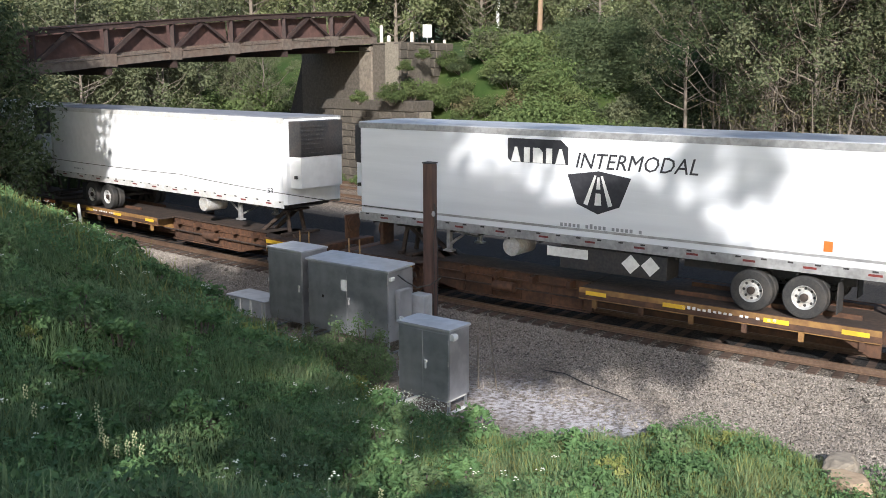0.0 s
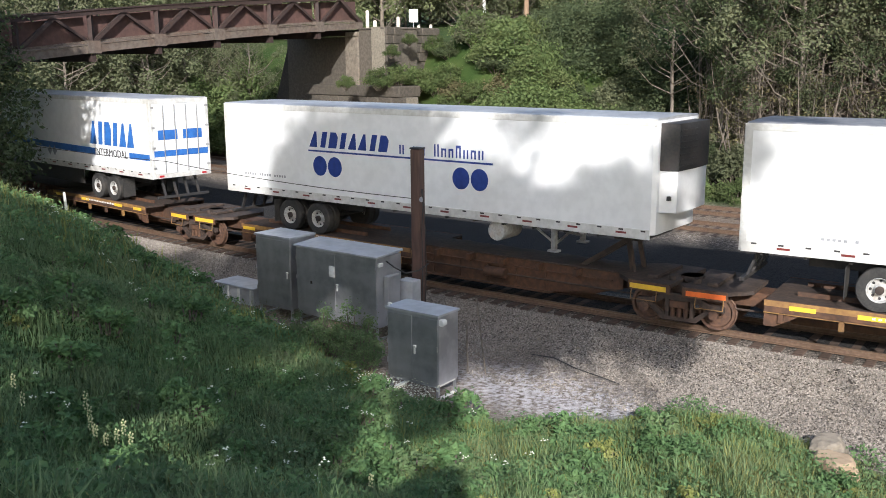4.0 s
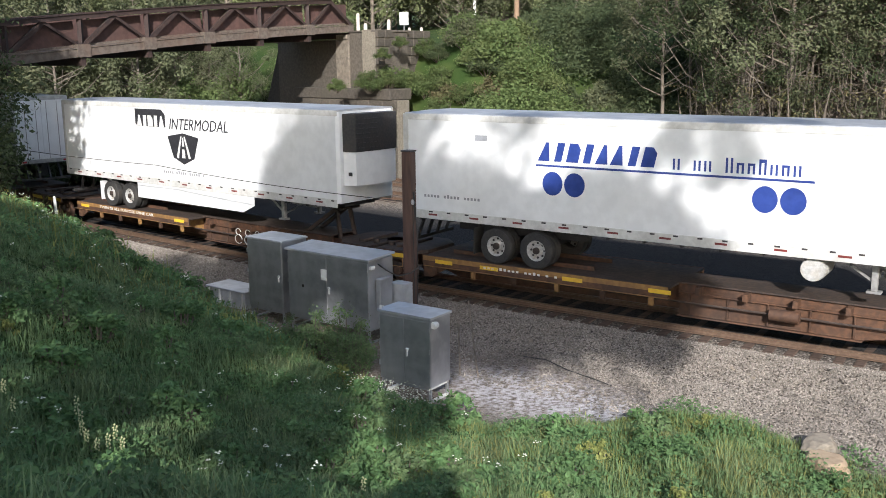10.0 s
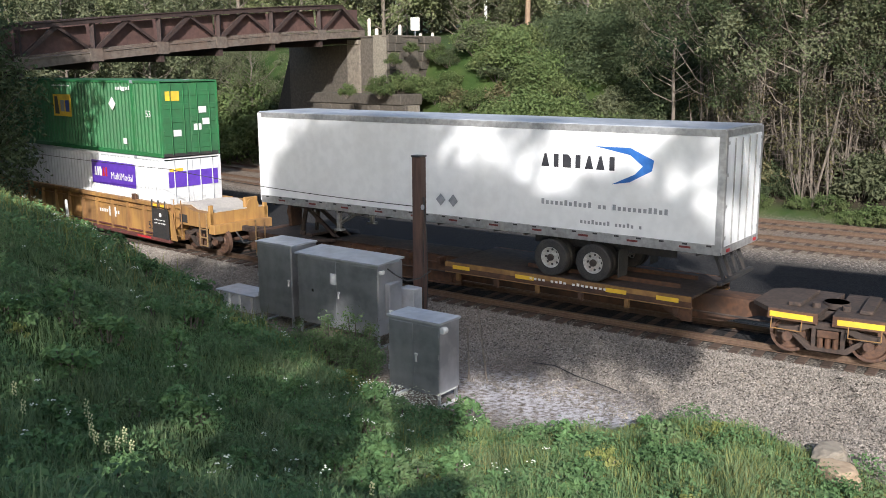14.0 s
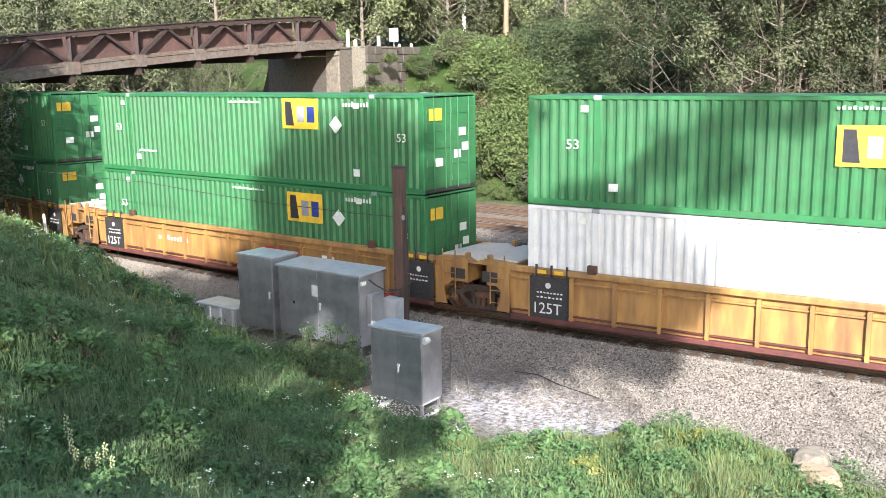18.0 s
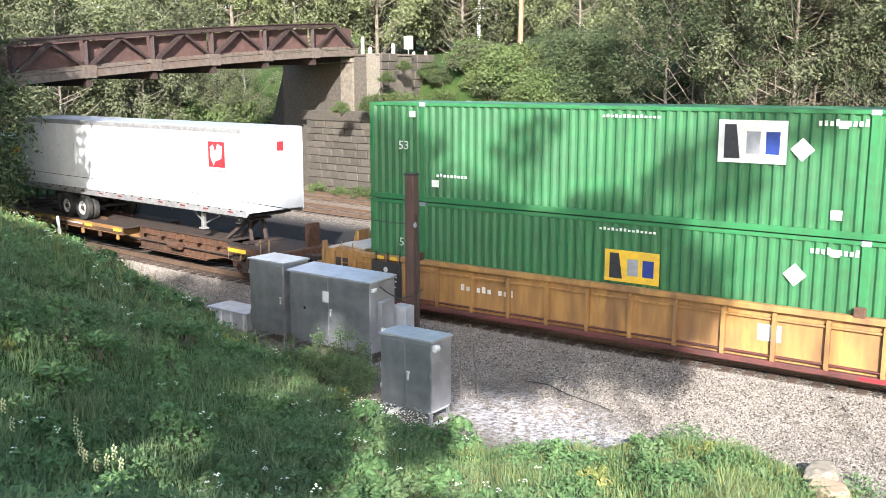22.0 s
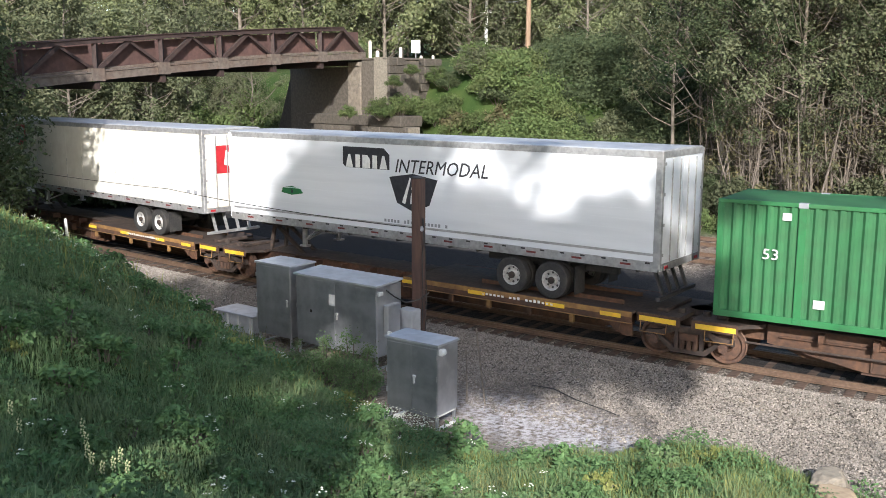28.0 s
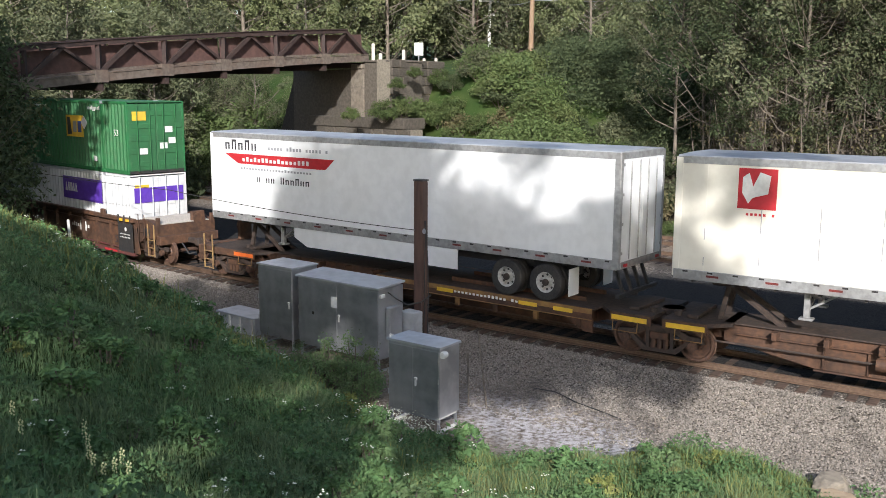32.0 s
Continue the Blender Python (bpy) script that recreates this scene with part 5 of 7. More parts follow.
    part("banner_writing", bars(-6.4, -2.9, 4.06, 4.2, 18, NEAR - 0.006, 3), M_PALE, P)
    part("small_writing", bars(-6.5, -3.0, 3.8, 3.88, 24, NEAR, 4), M_GREYMARK, P)
    part("small_writing", bars(-5.7, -3.1, 3.42, 3.64, 11, NEAR, 5), M_DARKSIGN, P)
    for t in TRAILERS:
        true_height(t)
    # containers
    S0, S1 = 0.46, 3.36
    ct = container("green corrugated container stacked on a white one", -3.5, S1, M_GREEN, M_GREEN2)
    cl = container("white corrugated container with a purple sign in a well car", -3.5, S0, M_LTWHITE, M_LTWHITE)
    sign_panel(ct, -0.35, 1.2, 4.68, 5.6, M_YELLOW)

    def green_marks(c, z, x_d=4.6, big=True):
        y = -1.284
        part("placard", diamond(x_d, z + 1.95, 0.27, y, 0.014), M_PALE, c, "white diamond placard")
        part("size_mark", words("53", 7.05, 7.4, z + 1.5, z + 1.75, M_PALE, y), None, c)
        part("size_mark", words("53", -6.95, -6.6, z + 1.5, z + 1.75, M_PALE, y), None, c)
        part("small_writing", bars(-0.4, 1.2, z + 2.58, z + 2.66, 14, y, 3), M_PALE, c)
        part("small_writing", bars(4.9, 6.0, z + 2.5, z + 2.66, 9, y, 6), M_PALE, c)
        part("small_writing", rect(-5.75, -5.5, z + 0.45, z + 0.65, y, 0.014), M_PALE, c)
        part("small_writing", rect(5.3, 5.55, z + 0.4, z + 0.62, y, 0.014), M_PALE, c)

    green_marks(ct, S1)
    part("sign_panel", rect(2.6, 6.0, 2.03, 2.98, -1.284, 0.012), M_PURPLE, cl, "purple sign")
    slabs(cl, 2.8, 3.42, 2.35, 2.72, 3, M_PALE, 0, -1.297, 0.1, 2)
    slabs(cl, 3.45, 3.9, 2.35, 2.72, 2, M_RED, 0, -1.297, 0.1, 3)
    part("lettering", words("MultiModal", 4.15, 5.8, 2.28, 2.56, M_PALE, -1.298), None, cl)
    part("sign_panel", Shape().box(8.09, 8.096, -1.1, 1.1, S0 + 1.75, S0 + 2.35), M_PURPLE, cl, "purple door sign")
    for k, (c, up, lo) in enumerate(((-22.95, (2.25, 3.85, 5.15, 6.1, M_YELLOW), (2.3, 3.9, 2.15, 3.1, M_YELLOW)), (-42.6, (2.65, 4.25, 4.95, 5.95, M_PALE), (-0.2, 1.3, 1.72, 2.55, M_YELLOW)))):
        a = container("green corrugated container on top of another", c, S1, M_GREEN, M_GREEN2)
        b = container("green corrugated container in a yellow well car", c, S0, M_GREEN, M_GREEN2)
        sign_panel(a, *up)
        sign_panel(b, *lo)
        green_marks(a, S1)
        green_marks(b, S0)
        part("small_writing", bars(-5.6, -4.5, S1 + 0.75, S1 + 0.85, 9, -1.284, 4), M_PALE, a)
    a = container("green corrugated container riding low on a flat railcar", -82.3, 1.32, M_GREEN, M_GREEN2)
    sign_panel(a, -0.7, 0.6, 2.4, 3.4, M_YELLOW)
    green_marks(a, 1.32)
    a = container("green corrugated container stacked on a white one", -156.2, S1, M_GREEN, M_GREEN2)
    sign_panel(a, 3.0, 4.5, 4.7, 5.6, M_YELLOW)
    green_marks(a, S1)
    b = container("white corrugated container with a purple sign in a well car", -156.2, S0, M_LTWHITE, M_LTWHITE)
    part("sign_panel", rect(2.4, 5.8, 2.03, 2.98, -1.284, 0.012), M_PURPLE, b, "purple sign")
    slabs(b, 2.6, 3.7, 2.35, 2.72, 5, M_PALE, 0, -1.297, 0.1, 2)
    part("sign_panel", Shape().box(8.09, 8.096, -1.1, 1.1, S0 + 1.75, S0 + 2.35), M_PURPLE, b, "purple door sign")
    # railcars
    spine = "rust-brown skeleton flat railcar with a wheel platform"
    LET = "TWIN 28 ALL PURPOSE SPINE CAR"
    spine_unit(spine, 134.97, -1, -7.25, 9.3, True, False, seed=1)
    spine_unit(spine, 115.53, 1, -9.55, 8.0, False, True, seed=2)
    spine_unit(spine, 97.35, 1, -10.3, 8.6, False, False, LET, seed=3)
    spine_unit(spine, 76.8, -1, -7.4, 10.2, True, False, seed=4)
    spine_unit(spine, 57.45, 1, -9.4, 7.9, False, True, seed=5)
    u = spine_unit(spine, 38.8, 1, -10.2, 9.25, False, False, LET, seed=6)
    loops = Shape()
    for i in range(4):
        for zc, rr in ((0.55, 0.16), (0.82, 0.11)):
            q = [Vector((2.6 + i * 0.52 + rr * 1.2 * math.cos(a), -0.99, zc + rr * math.sin(a))) for a in np.linspace(0.4 * i, 5.6 + 0.4 * i, 12)]
            for a, b in zip(q, q[1:]):
                loops.tube(a, b, 0.014, 5)
    part("scrawl", loops, M_PALE, u, "white looping scrawl")
    spine_unit(spine, 18.1, -1, -7.1, 10.5, True, False, seed=7)
    well = "yellow ribbed well railcar carrying stacked containers"
    well_unit(well, -3.5, -9.6, 10.05, False, True, 1, seed=8)
    well_unit(well, -22.95, -9.85, 9.85, False, False, -1, True, seed=9)
    well_unit(well, -42.6, -9.2, 9.9, True, False, -1, seed=10)
    spine_unit(spine, -64.3, 1, -9.0, 8.0, False, True, seed=11)
    spine_unit(spine, -82.3, -1, -8.7, 9.0, False, False, seed=12)
    spine_unit(spine, -99.75, -1, -8.8, 8.75, False, False, seed=13)
    spine_unit(spine, -117.3, -1, -8.4, 8.75, False, False, seed=14)
    spine_unit(spine, -134.8, -1, -7.3, 9.1, True, False, seed=15)
    well_unit("rust-brown well railcar carrying stacked containers", -156.2, -9.7, 9.1, False, True, 1, seed=16, paint=M_RUST)


build_train()



# ---- trackside things ----
def on_track(ob, s, w, z):
    """Stands a thing beside the track, square to the rails: its x runs along them, its y away from the camera."""
    ob.matrix_world = pose_on(s, w, z)
    return ob


def cabinet(label, wid, dep, hgt, leg, doors, s, w, hood=0.06, slope=0.0, note=None):
    """A galvanised equipment cabinet on a stand; its front is at y = 0, its left front corner at x = 0."""
    t = thing("equipment_cabinet", label, "cabinet", "signal cabinets")
    part("body", Shape().box(0, wid, 0.012, dep, leg, leg + hgt, 0.012), M_GALV, t)
    part("roof", Shape().prism([(-hood, leg + hgt), (dep + hood * 0.6, leg + hgt + slope), (dep + hood * 0.6, leg + hgt + slope + 0.05), (-hood, leg + hgt + 0.05)], -hood, wid + hood, "x"), M_GALV_TOP, t, "bright metal roof plate")
    step = wid / doors
    for i in range(doors):
        d = part("door", Shape().box(i * step + 0.02, (i + 1) * step - 0.012, -0.012, 0.012, leg + 0.05, leg + hgt - 0.06, 0.008), M_GALV, t)
        for z in (0.2, 0.5, 0.8):
            xh = i * step + 0.02 if i % 2 == 0 else (i + 1) * step - 0.02
            part("hinge", Shape().tube((xh, -0.02, leg + hgt * z), (xh, -0.02, leg + hgt * z + 0.11), 0.016, 8), M_RAIL_ALU, d)
        if i == doors - 1 or doors == 1:
            xh = i * step + 0.08 if doors > 1 else wid - 0.12
            part("handle", Shape().box(xh - 0.03, xh + 0.05, -0.06, -0.012, leg + hgt * 0.5, leg + hgt * 0.5 + 0.06, 0.012).box(xh - 0.02, xh + 0.02, -0.05, -0.012, leg + hgt * 0.5 - 0.14, leg + hgt * 0.5, 0.008), M_PALE, d, "pale padlocked handle")
    for x in (0.03, wid - 0.09):
        for y in (0.03, dep - 0.09):
            part("leg", Shape().box(x, x + 0.06, y, y + 0.06, -0.12, leg, 0.005), M_GALV, t)
        part("stand_brace", Shape().box(x, x + 0.06, 0.03, dep - 0.03, 0.0, 0.05).box(x, x + 0.06, 0.03, dep - 0.03, leg - 0.05, leg), M_PALE if note == "frame" else M_GALV, t)
    part("stand_rail", Shape().box(0.03, wid - 0.03, 0.03, 0.08, leg - 0.07, leg), M_GALV, t)
    return on_track(t, s, w, -0.6)


cA = cabinet("tall galvanised two-door cabinet on a short stand beside gravel", 1.42, 0.75, 1.55, 0.36, 2, 4.5, 7.70, 0.03, 0.0, "frame")
part("lamp_hood", Shape().lathe([(0.0, 0.0), (0.07, 0.01), (0.085, 0.06), (0.07, 0.16), (0.03, 0.19)], (1.46, 0.02, 1.78), 14), M_PALE, cA, "pale cowl on the corner")
part("lifting_eye", Shape().tube((0.03, 0.03, 1.93), (0.03, 0.03, 2.03), 0.025, 8).tube((0.03, 0.03, 2.03), (0.12, 0.03, 2.03), 0.02, 8), M_PALE, cA)
cB = cabinet("galvanised cabinet with one door standing on short legs", 1.42, 1.0, 2.0, 0.38, 1, -2.52, 5.0, 0.03, 0.0)
cC = cabinet("wide galvanised double-door cabinet with a sheet metal roof", 2.98, 1.0, 1.85, 0.4, 2, -0.85, 5.05, 0.05, 0.06)
part("notice", Shape().box(1.28, 1.5, -0.02, -0.012, 1.55, 1.85), M_PALE, cC, "small white paper notice")
part("notice", Shape().box(0.55, 0.62, -0.02, -0.012, 1.25, 1.33), M_BLACK, cC)
part("conduit_box", Shape().box(2.99, 3.16, 0.25, 0.75, 0.9, 1.75, 0.02), M_GALV, cC)
part("conduit_box", Shape().box(3.0, 3.5, 0.82, 1.2, 0.5, 1.55, 0.02), M_GALV_TOP, cC)
part("bracket", Shape().box(2.99, 3.05, 0.02, 0.2, 2.02, 2.12, 0.01), M_PALE, cC)
part("ramp_board", Shape().bar((1.6, -0.15, 0.33), (2.7, -0.3, 0.02), 0.16, 0.04), M_WOOD, cC)
cab = Shape()
_q = [Vector(v) for v in ((3.05, 0.3, 2.15), (3.3, 0.35, 2.0), (3.55, 0.5, 1.85), (3.75, 0.8, 1.9), (3.85, 1.1, 2.05))]
for _a, _b in zip(_q, _q[1:]):
    cab.tube(_a, _b, 0.018, 6)
part("cable", cab, M_RUBBER, cC)


def pole_thing():
    t = thing("signal_pole", "dark tarred wooden pole with cables beside cabinets", "pole")
    part("shaft", Shape().box(-0.155, 0.155, -0.13, 0.13, -0.5, 4.95, 0.03), M_POLE, t)
    part("cap", Shape().box(-0.165, 0.165, -0.14, 0.14, 4.95, 4.99, 0.01), M_BLACK, t)
    for k, (x0, x1) in enumerate(((0.17, 0.20), (0.20, 0.32))):
        c = Shape()
        pts = [(x0, -0.05, 3.9), (x0 + 0.06, -0.08, 3.4), (x1, -0.1, 2.8), (x1 + 0.02, -0.1, 1.8), (x1 - 0.02, -0.1, 0.6), (x1 + 0.05, -0.1, 0.05)]
        for a, b in zip(pts, pts[1:]):
            c.tube(a, b, 0.012, 6)
        part("cable", c, M_RUBBER, t)
    part("insulator", Shape().lathe([(0.0, 0.0), (0.04, 0.02), (0.05, 0.08), (0.03, 0.14), (0.0, 0.15)], (0.19, -0.1, 3.55), 10, "z"), M_GREYMARK, t)
    return on_track(t, 2.3, 3.6, -0.55)


pole_thing()


def wire_line(name, label, pts, sag, r, mat):
    t = thing(name, label, "cable")
    sh = Shape()
    for a, b in zip(pts, pts[1:]):
        a, b = Vector(a), Vector(b)
        prev = a
        for i in range(1, 13):
            k = i / 12
            p = a.lerp(b, k) + Vector((0, 0, -4 * sag * k * (1 - k)))
            sh.tube(prev, p, r, 5, caps=False)
            prev = p
    part("strand", sh, mat, t)["kind"] = "stuff"
    return t


_pt = place(2.15, 3.55, 3.05)
wire_line("overhead_cable", "thin black cable slung from the pole", [(_pt.x, _pt.y, _pt.z), tuple(place(-9, 3.2, 3.3)), tuple(place(-24, 3.6, 3.5))], 0.1, 0.012, M_RUBBER)


def junction_box():
    t = thing("junction_box", "low pale metal box with ribbed sides on the ground", "box")
    part("body", Shape().box(0, 1.75, 0, 0.85, -0.05, 0.5, 0.02), M_GALV_TOP, t)
    part("lid", Shape().box(-0.04, 1.79, -0.04, 0.9, 0.5, 0.56, 0.015), M_GALV_TOP, t)
    for x in (0.05, 0.55, 1.05, 1.6):
        part("rib", Shape().box(x, x + 0.07, -0.03, 0.0, 0.0, 0.5), M_PALE, t)
    return on_track(t, -4.95, 4.55, -0.6)


junction_box()


def marker_post():
    t = thing("marker_post", "thin white marker post in the grass by the rails", "post")
    part("shaft", Shape().tube((0, 0, -0.5), (-0.08, 0, 1.25), 0.06, 10), M_PALE, t)
    part("tip", Shape().tube((-0.08, 0, 1.25), (-0.084, 0, 1.3), 0.06, 10, 0.02), M_PALE, t)
    p = place(-17.45, 2.4, 0.1)
    t.location = p
    return t


marker_post()


def stakes():
    for k, (s, w, lean, h) in enumerate(((5.75, 5.6, -0.45, 1.75), (5.3, 5.7, -0.2, 1.2))):
        t = thing("stake", "pale thin stake leaning by the cabinet", "stake")
        part("rod", Shape().tube((0, 0, -0.1), (lean, 0.25, h), 0.022, 8), M_TWIG, t)
        on_track(t, s, w, -0.6)


stakes()
_c = [place(5.9, 3.75, -0.56), place(6.6, 3.85, -0.5), place(7.3, 4.1, -0.56), place(8.1, 4.35, -0.56), place(8.6, 4.5, -0.58)]
_t = thing("ground_cable", "black cable lying loose on the gravel", "cable")
_sh = Shape()
for _a, _b in zip(_c, _c[1:]):
    _sh.tube(_a, _b, 0.014, 6)
part("strand", _sh, M_RUBBER, _t)


def rock(label, x, y, z, rx, ry, rz, seed, mat):
    bm = bmesh.new()
    bmesh.ops.create_icosphere(bm, subdivisions=3, radius=1.0)
    for v in bm.verts:
        n = noise.noise(v.co * 1.1 + Vector((seed, 0, 0))) * 0.35 + noise.noise(v.co * 3.0 + Vector((0, seed, 0))) * 0.12
        q = v.co * (1 + n)
        q = Vector((max(-0.85, min(0.85, q.x)), max(-0.8, min(0.8, q.y)), max(-0.7, min(0.72, q.z))))
        v.co = Vector((q.x * rx, q.y * ry, q.z * rz))
    me = bpy.data.meshes.new("rock")
    bm.to_mesh(me)
    bm.free()
    me.materials.append(mat)
    ob = tagged(new("rock", me), label, "rock", "rocks in the grass")
    ob.matrix_world = pose(x, y, z, 0, 0, seed * 40)
    return ob


rock("large pale sandstone rock in the grass", 7.38, 16.5, -0.42, 0.44, 0.36, 0.30, 1.3, M_ROCK_PALE)
rock("brown sandstone rock half sunk in the grass", 7.1, 15.6, -0.36, 0.46, 0.36, 0.32, 2.7, M_ROCK)
_r = random.Random(9)
for _i in range(40):
    _s0, _w0 = _r.uniform(-6, 13), _r.uniform(2.2, 5.5)
    _p = place(_s0, _w0)
    rock("loose pale stone on the ballast", _p.x, _p.y, height_at(_p.x, _p.y) + 0.02, _r.uniform(0.03, 0.07), _r.uniform(0.03, 0.06), _r.uniform(0.025, 0.05), _r.uniform(0, 9), M_ROCK_PALE)


# ---- the road bridge ----
def bridge():
    t = thing("truss_bridge", "rusty steel pony truss road bridge over the railway", "bridge")
    a = Vector((-4.18, 59.6, 8.43))
    d = Vector((-13.47, -16.5, 0)).normalized()
    side = Vector((d.y, -d.x, 0))
    if side.y < 0:
        side = -side
    n, step, hgt, fall, camber = 9, 3.65, 1.74, 0.0953, 0.38
    Z = Vector((0, 0, 1))

    def chain(q, z, w, h):
        """A chord of straight lengths, bent at the panel points."""
        v = [tuple(P(k) + side * (w / 2 * i) + Z * (z + h / 2 * j)) for k in q for i, j in ((-1, -1), (1, -1), (1, 1), (-1, 1))]
        f = [(4 * k + i, 4 * k + (i + 1) % 4, 4 * k + 4 + (i + 1) % 4, 4 * k + 4 + i) for k in range(len(q) - 1) for i in range(4)]
        return Shape().add(v, f + [(3, 2, 1, 0), tuple(4 * len(q) - 4 + i for i in range(4))])

    for off in (0.0, 5.4):
        o = a + side * off
        P = lambda k: o + d * (k * step) + Z * (-fall * k * step + 4 * camber * (k / n) * (1 - k / n))
        ks = list(range(n + 1))
        part("bottom_chord", chain(ks, 0.12, 0.35, 0.36), M_BRIDGE_LT, t, "weathered pale sill beam")
        part("bottom_flange", chain(ks, 0.34, 0.42, 0.05), M_BRIDGE_LT, t)
        mids = [0.5] + ks[1:-1] + [n - 0.5]
        part("top_chord", chain(mids, hgt, 0.32, 0.2), M_BRIDGE, t)
        part("top_cover", chain(mids, hgt + 0.12, 0.44, 0.04), M_BRIDGE, t)
        for e0, e1 in ((0.02, 0.5), (n - 0.02, n - 0.5)):
            part("end_post", Shape().bar(P(e0) + Z * 0.3, P(e1) + Z * hgt, 0.26, 0.2), M_BRIDGE, t)
        for k in range(n):
            if k > 0:
                part("diagonal", Shape().bar(P(k) + Z * 0.35, P(k + 0.5) + Z * (hgt - 0.1), 0.12, 0.13), M_BRIDGE, t)
            else:
                part("diagonal", Shape().bar(P(0.95) + Z * 0.35, P(0.5) + Z * (hgt - 0.1), 0.12, 0.13), M_BRIDGE, t)
            if 0 < k < n - 1:
                part("diagonal", Shape().bar(P(k + 0.5) + Z * (hgt - 0.1), P(k + 1) + Z * 0.35, 0.16, 0.2), M_BRIDGE, t)
        for k in range(1, n):
            part("vertical", Shape().bar(P(k) + Z * 0.3, P(k) + Z * (hgt - 0.05), 0.2, 0.24), M_BRIDGE, t)
            g = P(k) + Z * 0.2
            part("gusset_plate", Shape().bar(g - d * 0.34 - side * 0.02, g + d * 0.34 - side * 0.02, 0.42, 0.58), M_BRIDGE_LT, t, "pale gusset plate")
        inner = 0.34 if off == 0.0 else -0.34
        for k in range(n):
            q0, q1 = P(k + 0.03) + side * inner, P(k + 0.97) + side * inner
            part("railing_panel", Shape().bar(q0 + Z * 1.02, q1 + Z * 1.02, 0.06, 1.1), M_BRIDGE_PANEL, t, "rusty sheet railing")
            part("kerb_timber", Shape().bar(q0 - side * inner * 0.4 + Z * 0.44, q1 - side * inner * 0.4 + Z * 0.44, 0.16, 0.1), M_BRIDGE_LT, t)
    o = a + side * 2.7
    part("deck", chain(list(range(n + 1)), 0.05, 5.0, 0.24), M_BRIDGE_LT, t, "plank road deck")
    o = a
    for k in range(n + 1):
        q = P(k) - Z * 0.3
        part("floor_beam", Shape().bar(q - side * 0.1, q + side * 5.5, 0.25, 0.36), M_BRIDGE, t)
    return t


bridge()


def stone_wall(name, label, o, u, out, length, z0, z1, block, course, mat, seed, skip=0.0):
    """A wall of rough blocks: o its corner, u the way along it, out the way its face looks."""
    t = thing(name, label, "wall", kind="structure")
    u, out = Vector(u).normalized(), Vector(out).normalized()
    core = Shape()
    b0, b1 = Vector(o) - out * 0.06, Vector(o) + u * length - out * 0.06
    v = [tuple(p + Vector((0, 0, z))) for p in (b0, b1, b1 - out * 1.0, b0 - out * 1.0) for z in (z0, z1)]
    core.add(v, [(0, 2, 3, 1), (2, 4, 5, 3), (4, 6, 7, 5), (6, 0, 1, 7), (1, 3, 5, 7), (0, 6, 4, 2)])
    part("backing", core, M_MORTAR, t)
    rnd = random.Random(seed)
    pool = [Shape().box(0, 1, -0.1, 0.1, 0, 1, 0.04).mesh("stone", mat) for _ in range(1)]
    rot = Matrix(((u.x, -out.x, 0), (u.y, -out.y, 0), (0, 0, 1))).to_4x4()
    z, row = z0, 0
    while z < z1 - 0.1:
        h = min(course * rnd.uniform(0.85, 1.15), z1 - z)
        x = -block * 0.5 * (row % 2)
        while x < length - 0.05:
            w = block * rnd.uniform(0.7, 1.3)
            xa, xb = max(0, x), min(length, x + w)
            if xb - xa > 0.12 and rnd.random() >= skip:
                ob = new("stone", pool[0])
                ob.parent = t
                p = Vector(o) + u * (xa + 0.015) + out * rnd.uniform(-0.04, 0.03)
                ob.matrix_local = Matrix.Translation((p.x, p.y, z + 0.015)) @ rot @ Matrix.Diagonal((xb - xa - 0.03, 1, h - 0.03, 1))
            x += w
        z += h
        row += 1
    return t


_o, _e = place(-28.3, -19.3), place(-19.0, -19.3)
_u = _e - _o
_out = Vector((-_u.y, _u.x, 0)) * -1
if _out.y > 0:
    _out = -_out
stone_wall("abutment_wall", "sooty sandstone abutment wall with pale mortar joints", _o, _u, _out, _u.length, -0.6, 4.35, 1.05, 0.46, M_STONE, 3)
_u2 = Vector((0.58, 62.0, 0)) - Vector((-2.6, 57.4, 0))
stone_wall("retaining_wall", "dark stone retaining wall under the road", (-2.6, 57.6, 0), _u2, (_u2.y, -_u2.x, 0), _u2.length, 2.0, 8.45, 1.1, 0.5, M_STONE, 5)


def abutment():
    t = thing("abutment", "stained concrete bridge seat on a stone abutment", "abutment", kind="structure")
    t.matrix_world = pose_on(-24.0, -19.4, 0)
    part("ledge", Shape().box(-4.6, 4.2, -0.2, 1.6, 4.35, 5.0, 0.05), M_STONE, t, "dark stone ledge")
    part("seat", Shape().box(-1.05, 0.15, 0.3, 3.2, 4.9, 7.92, 0.05), M_CONCRETE, t)
    part("wall_panel", Shape().box(0.16, 2.38, 0.36, 3.2, 4.9, 8.3, 0.05), M_STONE, t, "dark weathered stone panel")
    part("bearing_block", Shape().box(-0.9, 0.1, 0.2, 1.2, 7.92, 8.2, 0.04), M_CONCRETE, t)
    part("coping", Shape().box(0.1, 2.45, 0.3, 3.25, 8.3, 8.42, 0.03), M_STONE, t)
    part("breast_wall", Shape().box(-6.9, -1.06, 0.36, 1.9, -0.6, 7.92, 0.05), M_STONE, t)
    # painted dark in place of the shade that falls on this wall
    part("wing_wall", Shape().prism([(-6.92, -0.6), (-6.92, 7.5), (-9.6, 1.2), (-9.6, -0.6)], 0.5, 1.6), M_STONE_SHADE, t)


abutment()


